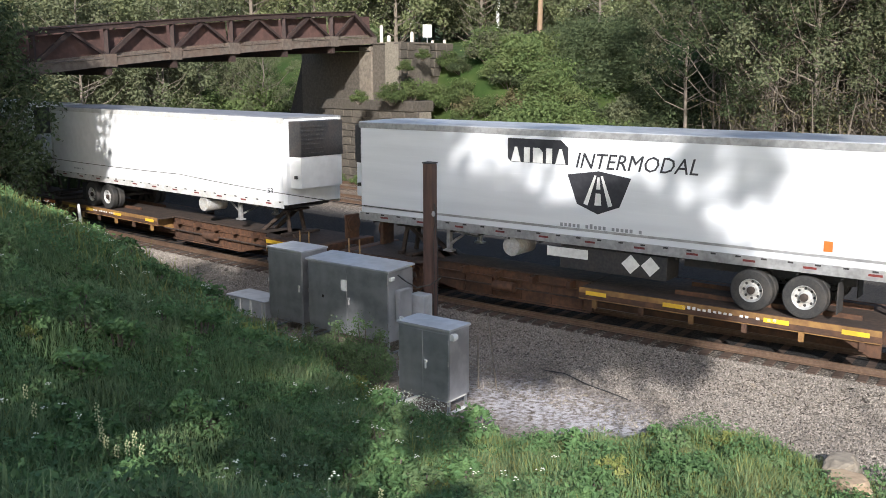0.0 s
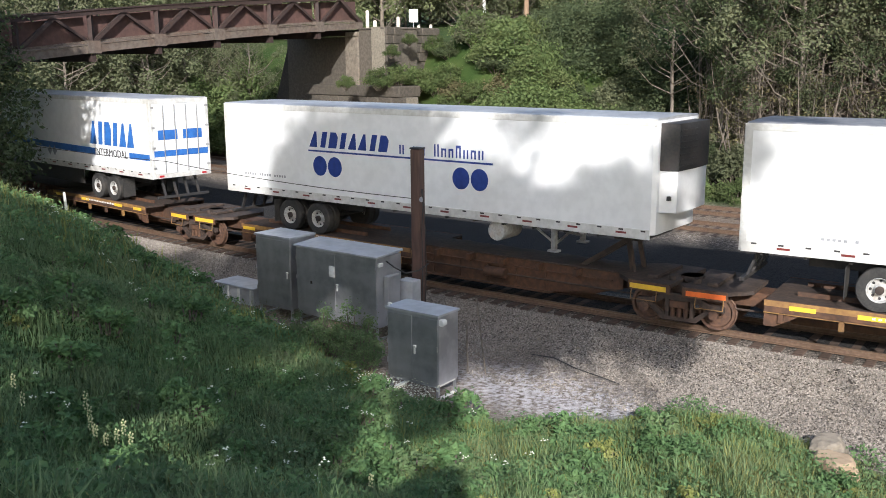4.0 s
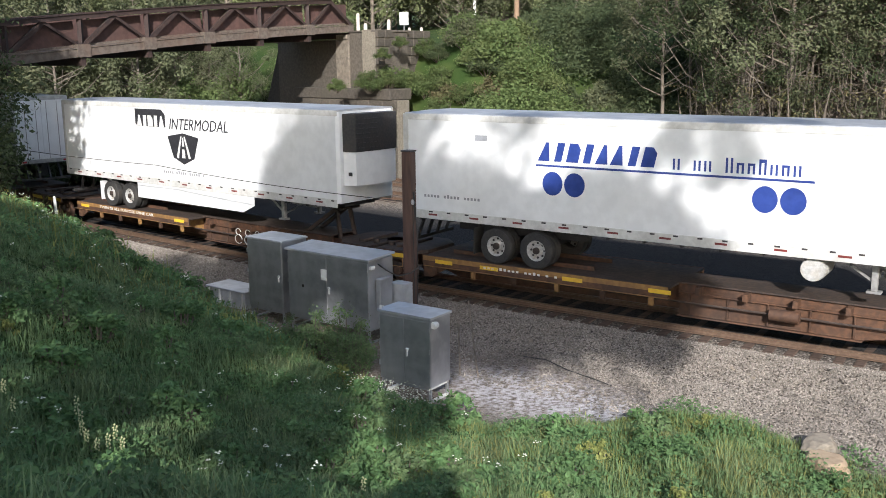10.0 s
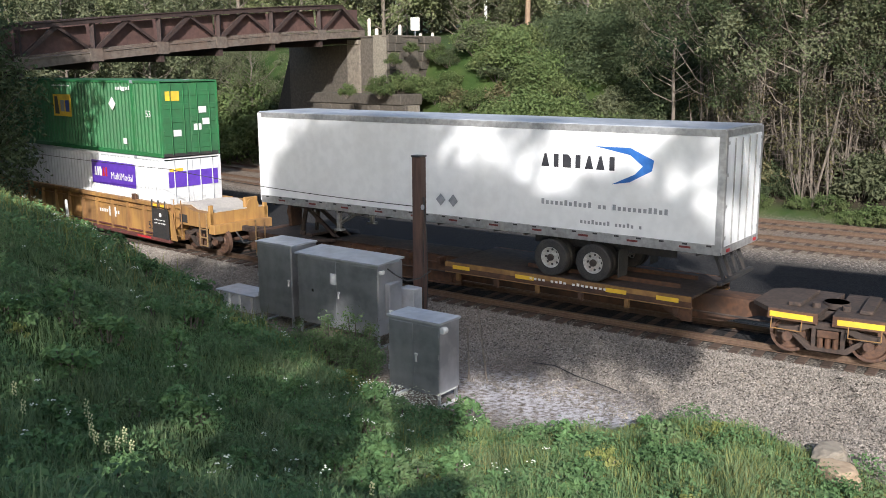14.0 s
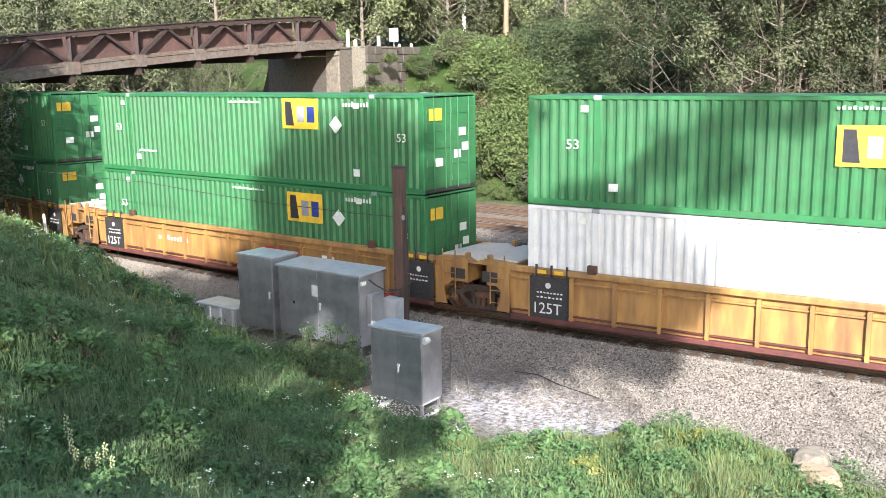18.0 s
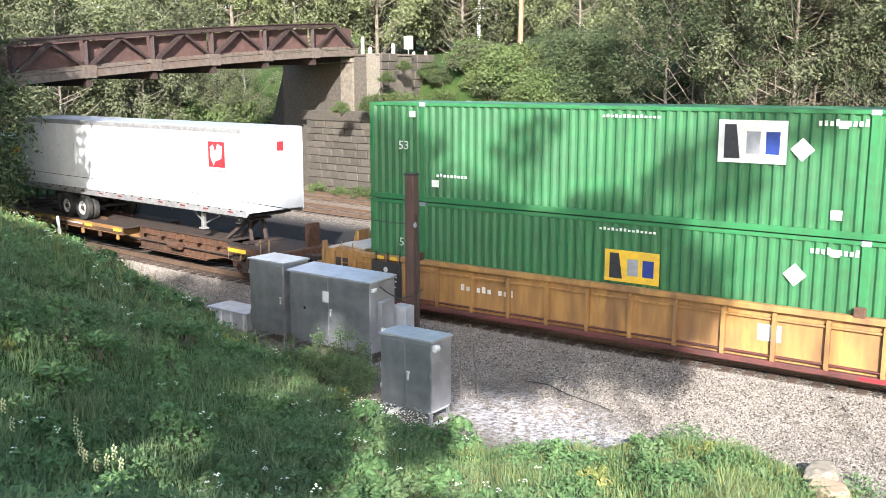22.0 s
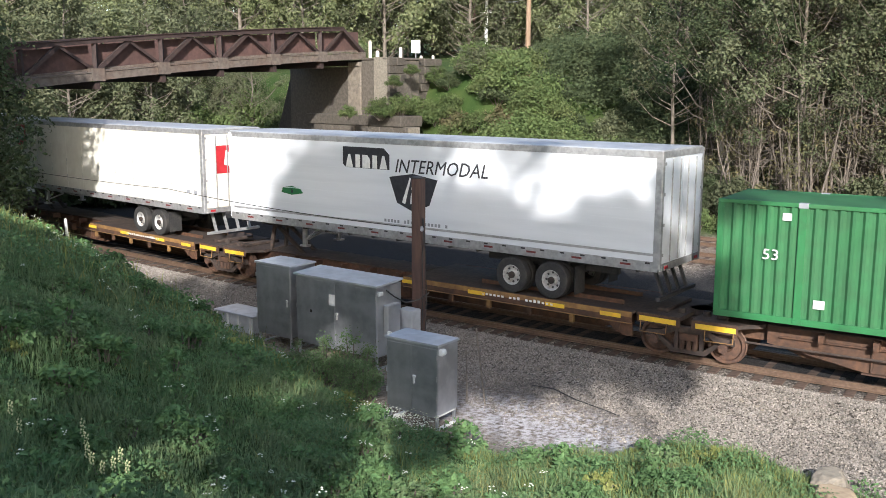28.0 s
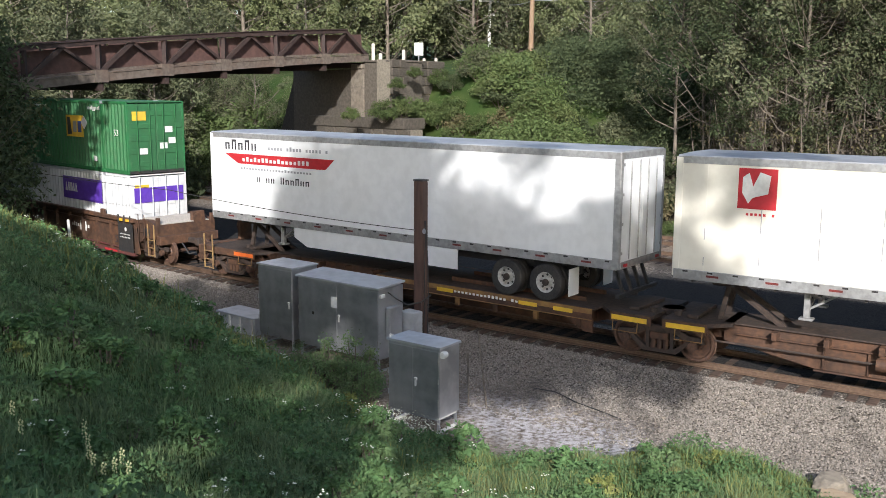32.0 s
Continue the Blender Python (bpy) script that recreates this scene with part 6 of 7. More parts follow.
def road_posts():
    for x, y, z0, z1, w in ((-3.79, 60.0, 7.9, 9.45, 0.20), (-3.34, 60.0, 7.9, 8.85, 0.22), (-2.04, 64.0, 7.5, 9.2, 0.22), (0.1, 66.0, 7.5, 8.75, 0.2), (-0.7, 65.0, 7.5, 8.7, 0.2)):
        t = thing("guide_post", "white concrete guide post beside the road", "post", "guide posts")
        part("shaft", Shape().box(-w / 2, w / 2, -w / 2, w / 2, 0, z1 - z0, 0.015), M_DECK, t)
        part("cap", Shape().box(-w / 2 + 0.03, w / 2 - 0.03, -w / 2 + 0.03, w / 2 - 0.03, z1 - z0, z1 - z0 + 0.05, 0.02), M_DECK, t)
        t.location = (x, y, z0)
    t = thing("road_sign", "blank white rectangular road sign on a post", "sign")
    part("plate", Shape().box(-0.3, 0.3, -0.02, 0.01, 1.45, 2.3, 0.01), M_PALE, t)
    part("post", Shape().tube((0, 0.04, 0), (0, 0.04, 2.2), 0.035, 8), M_RAIL_ALU, t)
    t.location = (-1.07, 66.0, 7.5)


road_posts()


def utility_pole(label, x, y, z0, z1, r, arms, mat):
    t = thing("utility_pole", label, "pole", "utility poles")
    part("shaft", Shape().tube((0, 0, 0), (0.1, 0, z1 - z0), r, 12, r * 0.75), mat, t)
    for z in arms:
        arm = part("crossarm", Shape().box(-1.1, 1.1, -0.06, 0.06, z - z0, z - z0 + 0.13, 0.01), mat, t)
        for k in (-0.95, -0.45, 0.45, 0.95):
            part("insulator", Shape().lathe([(0.03, 0), (0.06, 0.03), (0.05, 0.12), (0.0, 0.16)], (k, 0, z - z0 + 0.13), 8, "z"), M_GREYMARK, arm)
    t.location = (x, y, z0)
    return t


utility_pole("plain brown wooden utility pole in front of the woods", 9.4, 95.0, 6.0, 19.0, 0.28, (), M_WOOD)
utility_pole("pale utility pole with crossarms beyond the road", 5.85, 105.0, 8.0, 17.2, 0.2, (15.9, 14.4), M_PALE)
utility_pole("dark wooden utility pole beyond the road", 4.6, 107.0, 8.0, 17.0, 0.2, (), M_POLE)
wire_line("overhead_wire", "thin wire between utility poles", [(-30, 112, 15.5), (5.9, 105, 16.3), (9.5, 95, 15.2), (40, 80, 15.5)], 0.6, 0.03, M_GREYMARK)


# ---- plants ----
def leaf_mesh(name, centres, radii, per, size, seed, mat, squash=0.8, hollow=0.35):
    """Clumps of leaves: for each centre, per rhombic leaves in an uneven shell."""
    rng = np.random.default_rng(seed)
    n = len(centres) * per
    c = np.repeat(np.asarray(centres, float), per, 0)
    r = np.repeat(np.asarray(radii, float), per)
    d = rng.normal(size=(n, 3))
    d /= np.linalg.norm(d, axis=1)[:, None]
    rad = r * (hollow + (1 - hollow) * rng.random(n) ** 0.6) * (1 + 0.25 * rng.normal(size=n))
    p = c + d * rad[:, None] * np.array([1, 1, squash])
    nrm = d * 0.7 + rng.normal(size=(n, 3)) * 0.6 + np.array([0, 0, 0.5])
    nrm /= np.linalg.norm(nrm, axis=1)[:, None]
    a = np.cross(nrm, rng.normal(size=(n, 3)))
    a /= np.linalg.norm(a, axis=1)[:, None]
    b = np.cross(nrm, a)
    L = size * rng.uniform(0.6, 1.4, n)[:, None]
    v = np.stack([p - a * L * 0.5, p + b * L * 0.28 + nrm * L * 0.08, p + a * L * 0.5 - nrm * L * 0.1, p - b * L * 0.28 + nrm * L * 0.08], 1).reshape(-1, 3)
    f = np.arange(4 * n).reshape(-1, 4)
    me = bpy.data.meshes.new(name)
    me.from_pydata(v.tolist(), [], f.tolist())
    me.materials.append(mat)
    return me


def tree(label, seed, hgt, trunk_r, crown_lo, crown_r, clumps, per, leaf, leaf_mat, bark=M_BARK, lean=0.0, name="tree", bare=0, tuft=(0.26, 0.46)):
    """A tapered trunk with limbs, and a crown of leaf clumps at the limbs' ends."""
    rnd = random.Random(seed)
    t = thing(name, label, "tree")
    sh = Shape()
    pts = [Vector((0, 0, -0.4))]
    for k in range(1, 7):
        z = hgt * 0.95 * k / 6
        pts.append(Vector((lean * z + rnd.uniform(-0.12, 0.12) * k * 0.5, rnd.uniform(-0.12, 0.12) * k * 0.5, z)))
    for k in range(6):
        sh.tube(pts[k], pts[k + 1], trunk_r * (1 - 0.14 * k), 9, trunk_r * (1 - 0.14 * (k + 1)), caps=False)
    cen, rad = [], []
    for i in range(clumps):
        z = crown_lo + (hgt - crown_lo) * ((i + rnd.random()) / clumps)
        k = (z - crown_lo) / (hgt - crown_lo)
        reach = crown_r * (0.35 + 0.75 * math.sin(math.pi * min(0.97, 0.18 + 0.8 * k))) * rnd.uniform(0.45, 1.1)
        an = i * 2.4 + rnd.uniform(-0.5, 0.5)
        u = 6 * min(0.95, max(0.04, (z - reach * 0.75) / (hgt * 0.95)))
        base = pts[int(u)].lerp(pts[int(u) + 1], u - int(u))
        end = Vector((lean * z + reach * math.cos(an), reach * math.sin(an), z))
        mid = base.lerp(end, 0.5) + Vector((0, 0, -0.15 * reach))
        r0 = trunk_r * 0.32 * (1 - 0.5 * k)
        sh.tube(base, mid, r0, 6, r0 * 0.7, caps=False)
        sh.tube(mid, end, r0 * 0.7, 5, r0 * 0.25, caps=False)
        cen.append(tuple(end))
        rad.append(crown_r * rnd.uniform(*tuft))
    for i in range(bare):
        z = rnd.uniform(0.15, 0.8) * hgt
        an = rnd.uniform(0, 6.28)
        b0 = Vector((lean * z, 0, z))
        e0 = b0 + Vector((math.cos(an) * rnd.uniform(1, 2.4), math.sin(an) * rnd.uniform(1, 2.4), rnd.uniform(-0.2, 0.9)))
        sh.tube(b0, e0, 0.04, 5, 0.015, caps=False)
        for j in range(3):
            m = b0.lerp(e0, rnd.uniform(0.4, 0.9))
            sh.tube(m, m + Vector((rnd.uniform(-0.6, 0.6), rnd.uniform(-0.6, 0.6), rnd.uniform(-0.1, 0.6))), 0.018, 4, 0.008, caps=False)
    part("trunk", sh, bark, t)
    part("crown", leaf_mesh("crown", cen, rad, per, leaf, seed, leaf_mat), None, t)
    return t


def bush(label, seed, r, h, clumps, per, leaf, mat, name="bush"):
    rnd = random.Random(seed)
    t = thing(name, label, "bush")
    sh, cen, rad = Shape(), [], []
    for i in range(clumps):
        an, k = i * 2.4, rnd.random() ** 0.5
        end = Vector((r * k * math.cos(an) * 0.8, r * k * math.sin(an) * 0.8, h * (1 - 0.55 * k * k) * rnd.uniform(0.35, 0.95)))
        sh.tube((end.x * 0.15, end.y * 0.15, -0.3), end, 0.03, 5, 0.01, caps=False)
        cen.append(tuple(end))
        rad.append(r * rnd.uniform(0.22, 0.4))
    part("stem", sh, M_TWIG, t)
    part("foliage", leaf_mesh("foliage", cen, rad, per, leaf, seed, mat, 0.8, 0.2), None, t)
    return t


KINDS = [
    tree("tall leafy tree with a pale trunk in the woods", 11, 15, 0.12, 4.6, 3.3, 58, 200, 0.16, M_LEAF, tuft=(0.15, 0.3)),
    tree("dark leafy tree in the woods", 12, 17, 0.14, 4.6, 3.7, 62, 200, 0.16, M_LEAF_DK_SHADE, tuft=(0.15, 0.3)),
    tree("slender tree with bare lower branches", 13, 16, 0.09, 6.0, 2.4, 34, 170, 0.14, M_LEAF, M_TWIG, 0.03, "tree", 40, tuft=(0.15, 0.3)),
    tree("broad leafy tree at the edge of the woods", 14, 12, 0.16, 1.0, 3.8, 64, 200, 0.16, M_LEAF, tuft=(0.15, 0.3)),
    tree("dead thin tree with bare twigs", 15, 14, 0.09, 11.0, 1.5, 8, 100, 0.15, M_BUSH_BR, M_TWIG, -0.04, "tree", 70, tuft=(0.15, 0.3)),
    tree("bright leafy tree beyond the road, haze in its leaf colour", 16, 13, 0.2, 3.0, 3.6, 50, 150, 0.22, M_LEAF_HAZE, tuft=(0.15, 0.3)),
    tree("dense leafy tree beyond the bridge", 17, 14, 0.16, 1.2, 3.9, 64, 150, 0.28, M_LEAF_HAZE, tuft=(0.15, 0.3)),
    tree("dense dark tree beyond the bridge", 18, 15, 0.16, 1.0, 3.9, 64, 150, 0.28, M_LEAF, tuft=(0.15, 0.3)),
]
BUSHES = [
    bush("dense green bush on the embankment", 21, 1.7, 2.2, 26, 170, 0.18, M_BUSH),
    bush("dark green undergrowth bush", 22, 1.6, 1.7, 22, 170, 0.17, M_LEAF_DK_SHADE),
    bush("brownish seeding shrub on the embankment", 23, 1.5, 2.0, 18, 90, 0.20, M_BUSH_BR),
    bush("light green weedy shrub by the track", 24, 1.4, 1.5, 20, 130, 0.14, M_BUSH),
    bush("grey-green leafy shrub below the woods", 25, 1.6, 1.9, 22, 160, 0.18, M_LEAF),
]
BIG_BUSH = bush("tall spreading green shrub with feathery leaves", 26, 2.3, 3.4, 50, 190, 0.17, M_BUSH)


def thicket(label, seed):
    """Many thin bare stems that rise from one root, with twigs and a few leaves."""
    rnd = random.Random(seed)
    t = thing("thicket", label, "bush")
    sh, cen = Shape(), []
    for i in range(22):
        an = rnd.uniform(0, 6.28)
        b0 = Vector((rnd.uniform(-1.3, 1.3), rnd.uniform(-0.8, 0.8), -0.3))
        top = b0 + Vector((rnd.gauss(0, 0.7), rnd.gauss(0, 0.5), rnd.uniform(2.6, 6.5)))
        mid = b0.lerp(top, 0.5) + Vector((rnd.gauss(0, 0.18), rnd.gauss(0, 0.18), 0))
        r = rnd.uniform(0.018, 0.05)
        sh.tube(b0, mid, r, 5, r * 0.75, caps=False)
        sh.tube(mid, top, r * 0.75, 5, r * 0.3, caps=False)
        for j in range(7):
            q = mid.lerp(top, rnd.uniform(-0.7, 0.95))
            e = q + Vector((rnd.gauss(0, 0.55), rnd.gauss(0, 0.4), rnd.uniform(-0.25, 0.7)))
            sh.tube(q, e, 0.013, 4, 0.005, caps=False)
            if rnd.random() < 0.25:
                cen.append(tuple(e))
    part("stem", sh, M_TWIG, t)
    part("foliage", leaf_mesh("foliage", cen, [0.4] * len(cen), 22, 0.14, seed, M_BUSH_BR), None, t)
    return t


THICKET = thicket("thicket of thin bare grey-brown stems", 61)
_used = set()


def sow(kind, x, y, scale, turn, dz=0.0):
    """The first of a kind is the model itself; the rest are copies."""
    if kind not in _used:
        _used.add(kind)
        kind.matrix_basis = pose(x, y, height_at(x, y) + dz, 0, 0, turn) @ Matrix.Scale(scale, 4)
        return kind
    m = pose(x, y, height_at(x, y) + dz, 0, 0, turn) @ Matrix.Scale(scale, 4)
    made = {}
    for o in (kind, *kind.children_recursive):
        made[o] = o.copy()
        scene.collection.objects.link(made[o])
        made[o].parent = made.get(o.parent, o.parent)
    made[kind].matrix_basis = m
    return made[kind]


def woods():
    rnd = random.Random(77)
    # hillside across the tracks
    for w0, n, s0, s1 in ((-23.8, 17, -2, 44), (-26.5, 20, -4, 50), (-30, 20, -5, 56), (-34.5, 20, -6, 62), (-40, 18, -8, 66), (-47, 16, -8, 72)):
        for i in range(n):
            s = s0 + (s1 - s0) * (i + rnd.uniform(0.1, 0.9)) / n
            p = place(s, w0 + rnd.uniform(-1.5, 1.5))
            k = rnd.choices(KINDS, (3, 7, 2 if w0 > -28 else 1.5, 2.5, 1.5 if w0 > -28 else 1, 0.2, 0, 0.6 if w0 < -33 else 0))[0]
            sow(k, p.x, p.y, rnd.uniform(0.8, 1.2), rnd.uniform(0, 360))
    # beyond the road and the bridge
    for x0, x1, y0, y1, n in ((-62, -12, 64, 84, 26), (-70, -6, 86, 112, 26), (-3, 12, 112, 126, 7), (-30, 40, 120, 150, 20), (12, 40, 84, 112, 12)):
        for i in range(n):
            x, y = x0 + (x1 - x0) * (i + rnd.random()) / n, rnd.uniform(y0, y1)
            s, w = s_w(x, y)
            if w[0] > -21:
                continue
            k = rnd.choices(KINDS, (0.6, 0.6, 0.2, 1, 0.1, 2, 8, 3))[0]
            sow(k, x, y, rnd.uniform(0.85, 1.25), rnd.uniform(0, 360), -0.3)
    for i in range(34):
        x, y = -80 + 100 * (i + rnd.random()) / 34, rnd.uniform(98, 132)
        if s_w(x, y)[1][0] < -21:
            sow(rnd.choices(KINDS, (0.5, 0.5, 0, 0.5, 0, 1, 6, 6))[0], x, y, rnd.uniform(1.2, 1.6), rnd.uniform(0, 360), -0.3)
    # beside the line beyond the bridge
    for s, w, sc in ((-40, -21.5, 0.7), (-46, -22, 0.8), (-53, -22.5, 0.9), (-60, -22, 0.9), (-68, -22, 1.0), (-44, 6.5, 0.7), (-52, 7, 0.9), (-60, 7.5, 1.0), (-75, 8, 1.0)):
        p = place(s, w)
        sow(KINDS[3 if w < 0 else 1], p.x, p.y, sc, s * 37 % 360)
    # the line is overgrown on both sides beyond the bridge
    for i in range(46):
        s, w = -42 - 75 * i / 46 + rnd.uniform(-1.5, 1.5), rnd.uniform(-21.5, -6.5)
        p = place(s, w)
        sow(rnd.choices(KINDS, (0.3, 0.3, 0, 1, 0, 1.5, 4, 6))[0], p.x, p.y, rnd.uniform(0.8, 1.15), rnd.uniform(0, 360), -0.3)
    for i in range(34):
        p = place(rnd.uniform(-47, -39), rnd.uniform(-21, -5.5))
        sow(rnd.choices(BUSHES, (5, 2, 0, 0, 1))[0], p.x, p.y, rnd.uniform(1.2, 1.8), rnd.uniform(0, 360), -0.2)
    # bushes on the embankment beside the abutment
    for i in range(85):
        s, w = rnd.uniform(-18.5, -5.0), rnd.uniform(-32, -20.6)
        if s < -9 and w < -25:
            continue
        p = place(s, w)
        k = rnd.choices(BUSHES, (3.5, 2.5, 4 if s > -13 else 1.5, 1.2 if w > -22 else 0.3, 2) if s < -9 else (0.3, 6, 0.6, 0, 2))[0]
        sow(k, p.x, p.y, rnd.uniform(0.8, 1.15), rnd.uniform(0, 360), -0.2)
    for i in range(24):
        p = place(rnd.uniform(2, 24), rnd.uniform(-25.5, -22.5))
        sow(KINDS[rnd.choice((1, 2, 3, 4))], p.x, p.y, rnd.uniform(0.6, 0.95), rnd.uniform(0, 360))
    for i in range(12):
        p = place(rnd.uniform(-37, -30), rnd.uniform(-26, -21.5))
        sow(rnd.choices(BUSHES, (5, 3, 0, 0, 1))[0], p.x, p.y, rnd.uniform(1.0, 1.5), rnd.uniform(0, 360), -0.2)
    for i in range(34):
        p = place(rnd.uniform(-20.0, -13.5), rnd.uniform(-27, -20.6))
        sow(rnd.choices(BUSHES, (3, 3, 2, 0.3, 2))[0], p.x, p.y, rnd.uniform(0.55, 0.95), rnd.uniform(0, 360), -0.2)
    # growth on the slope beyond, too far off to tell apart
    # the dark spots paint an unlit gap with the dark leaf colour
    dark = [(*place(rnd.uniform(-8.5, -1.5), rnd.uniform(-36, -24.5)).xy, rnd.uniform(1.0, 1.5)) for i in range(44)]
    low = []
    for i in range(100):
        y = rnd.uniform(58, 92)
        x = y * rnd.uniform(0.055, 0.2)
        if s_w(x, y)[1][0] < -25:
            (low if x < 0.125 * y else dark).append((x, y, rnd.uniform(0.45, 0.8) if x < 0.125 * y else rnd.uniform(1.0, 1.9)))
    for nm, mat, q, spots in (("undergrowth", M_LEAF_DK_SHADE, 0, dark), ("undergrowth", M_BUSH, 1, low)):
        cen, rad = [], []
        for x, y, sc in spots:
            g = height_at(x, y)
            for k in range(12):
                a, d = k * 2.4, 1.3 * sc * rnd.random() ** 0.5
                cen.append((x + d * math.cos(a), y + d * math.sin(a), g + 1.5 * sc * (1 - 0.25 * d * d / sc) * rnd.uniform(0.2, 1.0)))
                rad.append(0.5 * sc)
        tagged(new(nm, leaf_mesh(nm, cen, rad, 75, 0.2, 70 + q, mat, 0.8, 0.2)), "tangled green undergrowth on the far slope", "undergrowth", kind="stuff")
    # undergrowth along the foot of the woods
    for i in range(90):
        s = -6 + 52 * (i + rnd.random()) / 90
        p = place(s, rnd.uniform(-29.0, -21.0))
        sow(rnd.choices(BUSHES, (1, 4, 0.7, 0.8, 5))[0], p.x, p.y, rnd.uniform(0.7, 1.1), rnd.uniform(0, 360), -0.2)
    # weeds at the edge of the outer track
    for i in range(36):
        s = -18 + 50 * (i + rnd.random()) / 36
        p = place(s, rnd.uniform(-21.2, -20.0))
        sow(BUSHES[3], p.x, p.y, rnd.uniform(0.45, 0.8), rnd.uniform(0, 360), -0.15)
    for s, w, sc in ((-26.5, -18.7, 0.5), (-24, -18.6, 0.45), (-22, -18.7, 0.55), (-20.3, -18.8, 0.6)):
        p = place(s, w)
        sow(BUSHES[3], p.x, p.y, sc, s * 50)
    for s, w, sc in ((-34, -21, 1.1), (-37, -21.5, 1.4), (-40, -20.8, 1.2), (-44, -21, 1.4), (-49, -21, 1.5), (-31.5, -22, 1.2)):
        p = place(s, w)
        sow(BUSHES[0], p.x, p.y, sc, s * 50)
    # ivy and shrubs on the ledges of the abutment
    for x, y, z, sc in ((-2.2, 56.3, 6.7, 0.32), (-1.2, 57.6, 7.4, 0.3), (-3.0, 56.6, 4.9, 0.55), (-1.9, 57.4, 5.0, 0.6), (-0.8, 58.6, 4.6, 0.7), (-4.9, 56.2, 4.9, 0.35), (0.4, 60.3, 6.9, 0.5)):
        b = sow(BUSHES[0], x, y, sc, x * 90)
        b.matrix_basis = pose(x, y, z, 0, 0, x * 90) @ Matrix.Scale(sc, 4)
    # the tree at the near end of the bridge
    # dark leaves stand in for the shade on this foliage
    edge = tree("dark leafy tree overhanging the line, shade in its leaf colour", 19, 8.6, 0.14, 0.8, 2.6, 60, 170, 0.2, M_LEAF_DK_SHADE)
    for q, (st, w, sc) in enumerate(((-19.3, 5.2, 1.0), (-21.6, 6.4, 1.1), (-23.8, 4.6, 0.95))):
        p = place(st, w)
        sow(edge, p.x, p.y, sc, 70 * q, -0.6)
    sow(KINDS[1], -26.0, 40.5, 0.55, 40, -0.6)
    # shrubs below the bridge, its shade put into their dark leaf colour
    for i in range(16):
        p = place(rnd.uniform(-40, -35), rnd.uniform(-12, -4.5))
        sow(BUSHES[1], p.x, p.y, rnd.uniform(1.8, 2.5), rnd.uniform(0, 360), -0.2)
    for q, (st, w) in enumerate(((-40, -20), (-43, -19), (-45, -17), (-47.5, -15), (-42, -22), (-46, -20), (-50, -17))):
        p = place(st, w)
        sow(BIG_BUSH, p.x, p.y, 1.5 + 0.1 * (q % 3), 70 * q, -0.3)
    # thickets of bare stems at the edge of the woods
    for i in range(30):
        p = place(rnd.uniform(-1, 26), rnd.uniform(-27.5, -22.2))
        sow(THICKET, p.x, p.y, rnd.uniform(0.8, 1.3), rnd.uniform(0, 360), -0.2)
    # a tall clump of shrubs on the slope beside the abutment
    for st, w, sc in ((-14.2, -21.9, 0.8), (-12.6, -22.0, 1.1), (-10.8, -22.2, 1.1), (-12.2, -24.2, 0.95), (-9.6, -23.2, 0.9)):
        p = place(st, w)
        sow(BIG_BUSH, p.x, p.y, sc, st * 70, -0.3)


woods()


def shade_trees():
    """Trees on the bank behind the camera, through which the low sun comes."""
    for x, y, seed, top, lo, r, n, per in ((-9.5, -11.5, 31, 21.4, 12.5, 3.8, 24, 110), (-4.0, -12.5, 32, 25.2, 20.6, 3.7, 46, 140), (3.6, -12.0, 33, 26.6, 20.4, 3.2, 9, 90), (8.0, -13.5, 35, 25.0, 21.0, 2.6, 5, 80), (2.8, -12.8, 42, 21.2, 17.4, 2.8, 40, 150),
                                              (-12.0, -12.6, 36, 21.8, 15.0, 2.6, 26, 140), (-7.2, -13.4, 37, 21.6, 16.0, 3.0, 26, 150), (-3.6, -11.6, 38, 20.6, 16.8, 2.9, 12, 120), (0.2, -13.2, 39, 21.6, 17.6, 2.6, 40, 150),
                                              (-4.6, -12.2, 43, 15.0, 11.6, 2.6, 13, 120), (-2.3, -12.4, 44, 17.2, 12.2, 1.9, 13, 120), (-20.6, 21.5, 40, 20.0, 8.0, 4.9, 64, 170), (-24.5, 27.0, 41, 17.5, 5.5, 4.4, 50, 160), (-18.2, 24.5, 45, 14.2, 9.0, 2.8, 40, 150)):
        g = height_at(x, y)
        t = tree("broad leafy tree on the grassy bank", seed, top - g, 0.2 if x < -8 else 0.09, lo - g, r, n, per, 0.46, M_LEAF)
        t.matrix_basis = pose(x, y, g, 0, 0, seed * 30)


shade_trees()


def scatter(n, seed, x0, x1, y0, y1, keep):
    rng = np.random.default_rng(seed)
    x, y = rng.uniform(x0, x1, n), rng.uniform(y0, y1, n)
    m = np.abs(x) < 0.56 * y + 1.0
    x, y = x[m], y[m]
    s, w = s_w(x, y)
    m = keep(s, w, x, y, rng)
    return x[m], y[m], s[m], w[m], rng


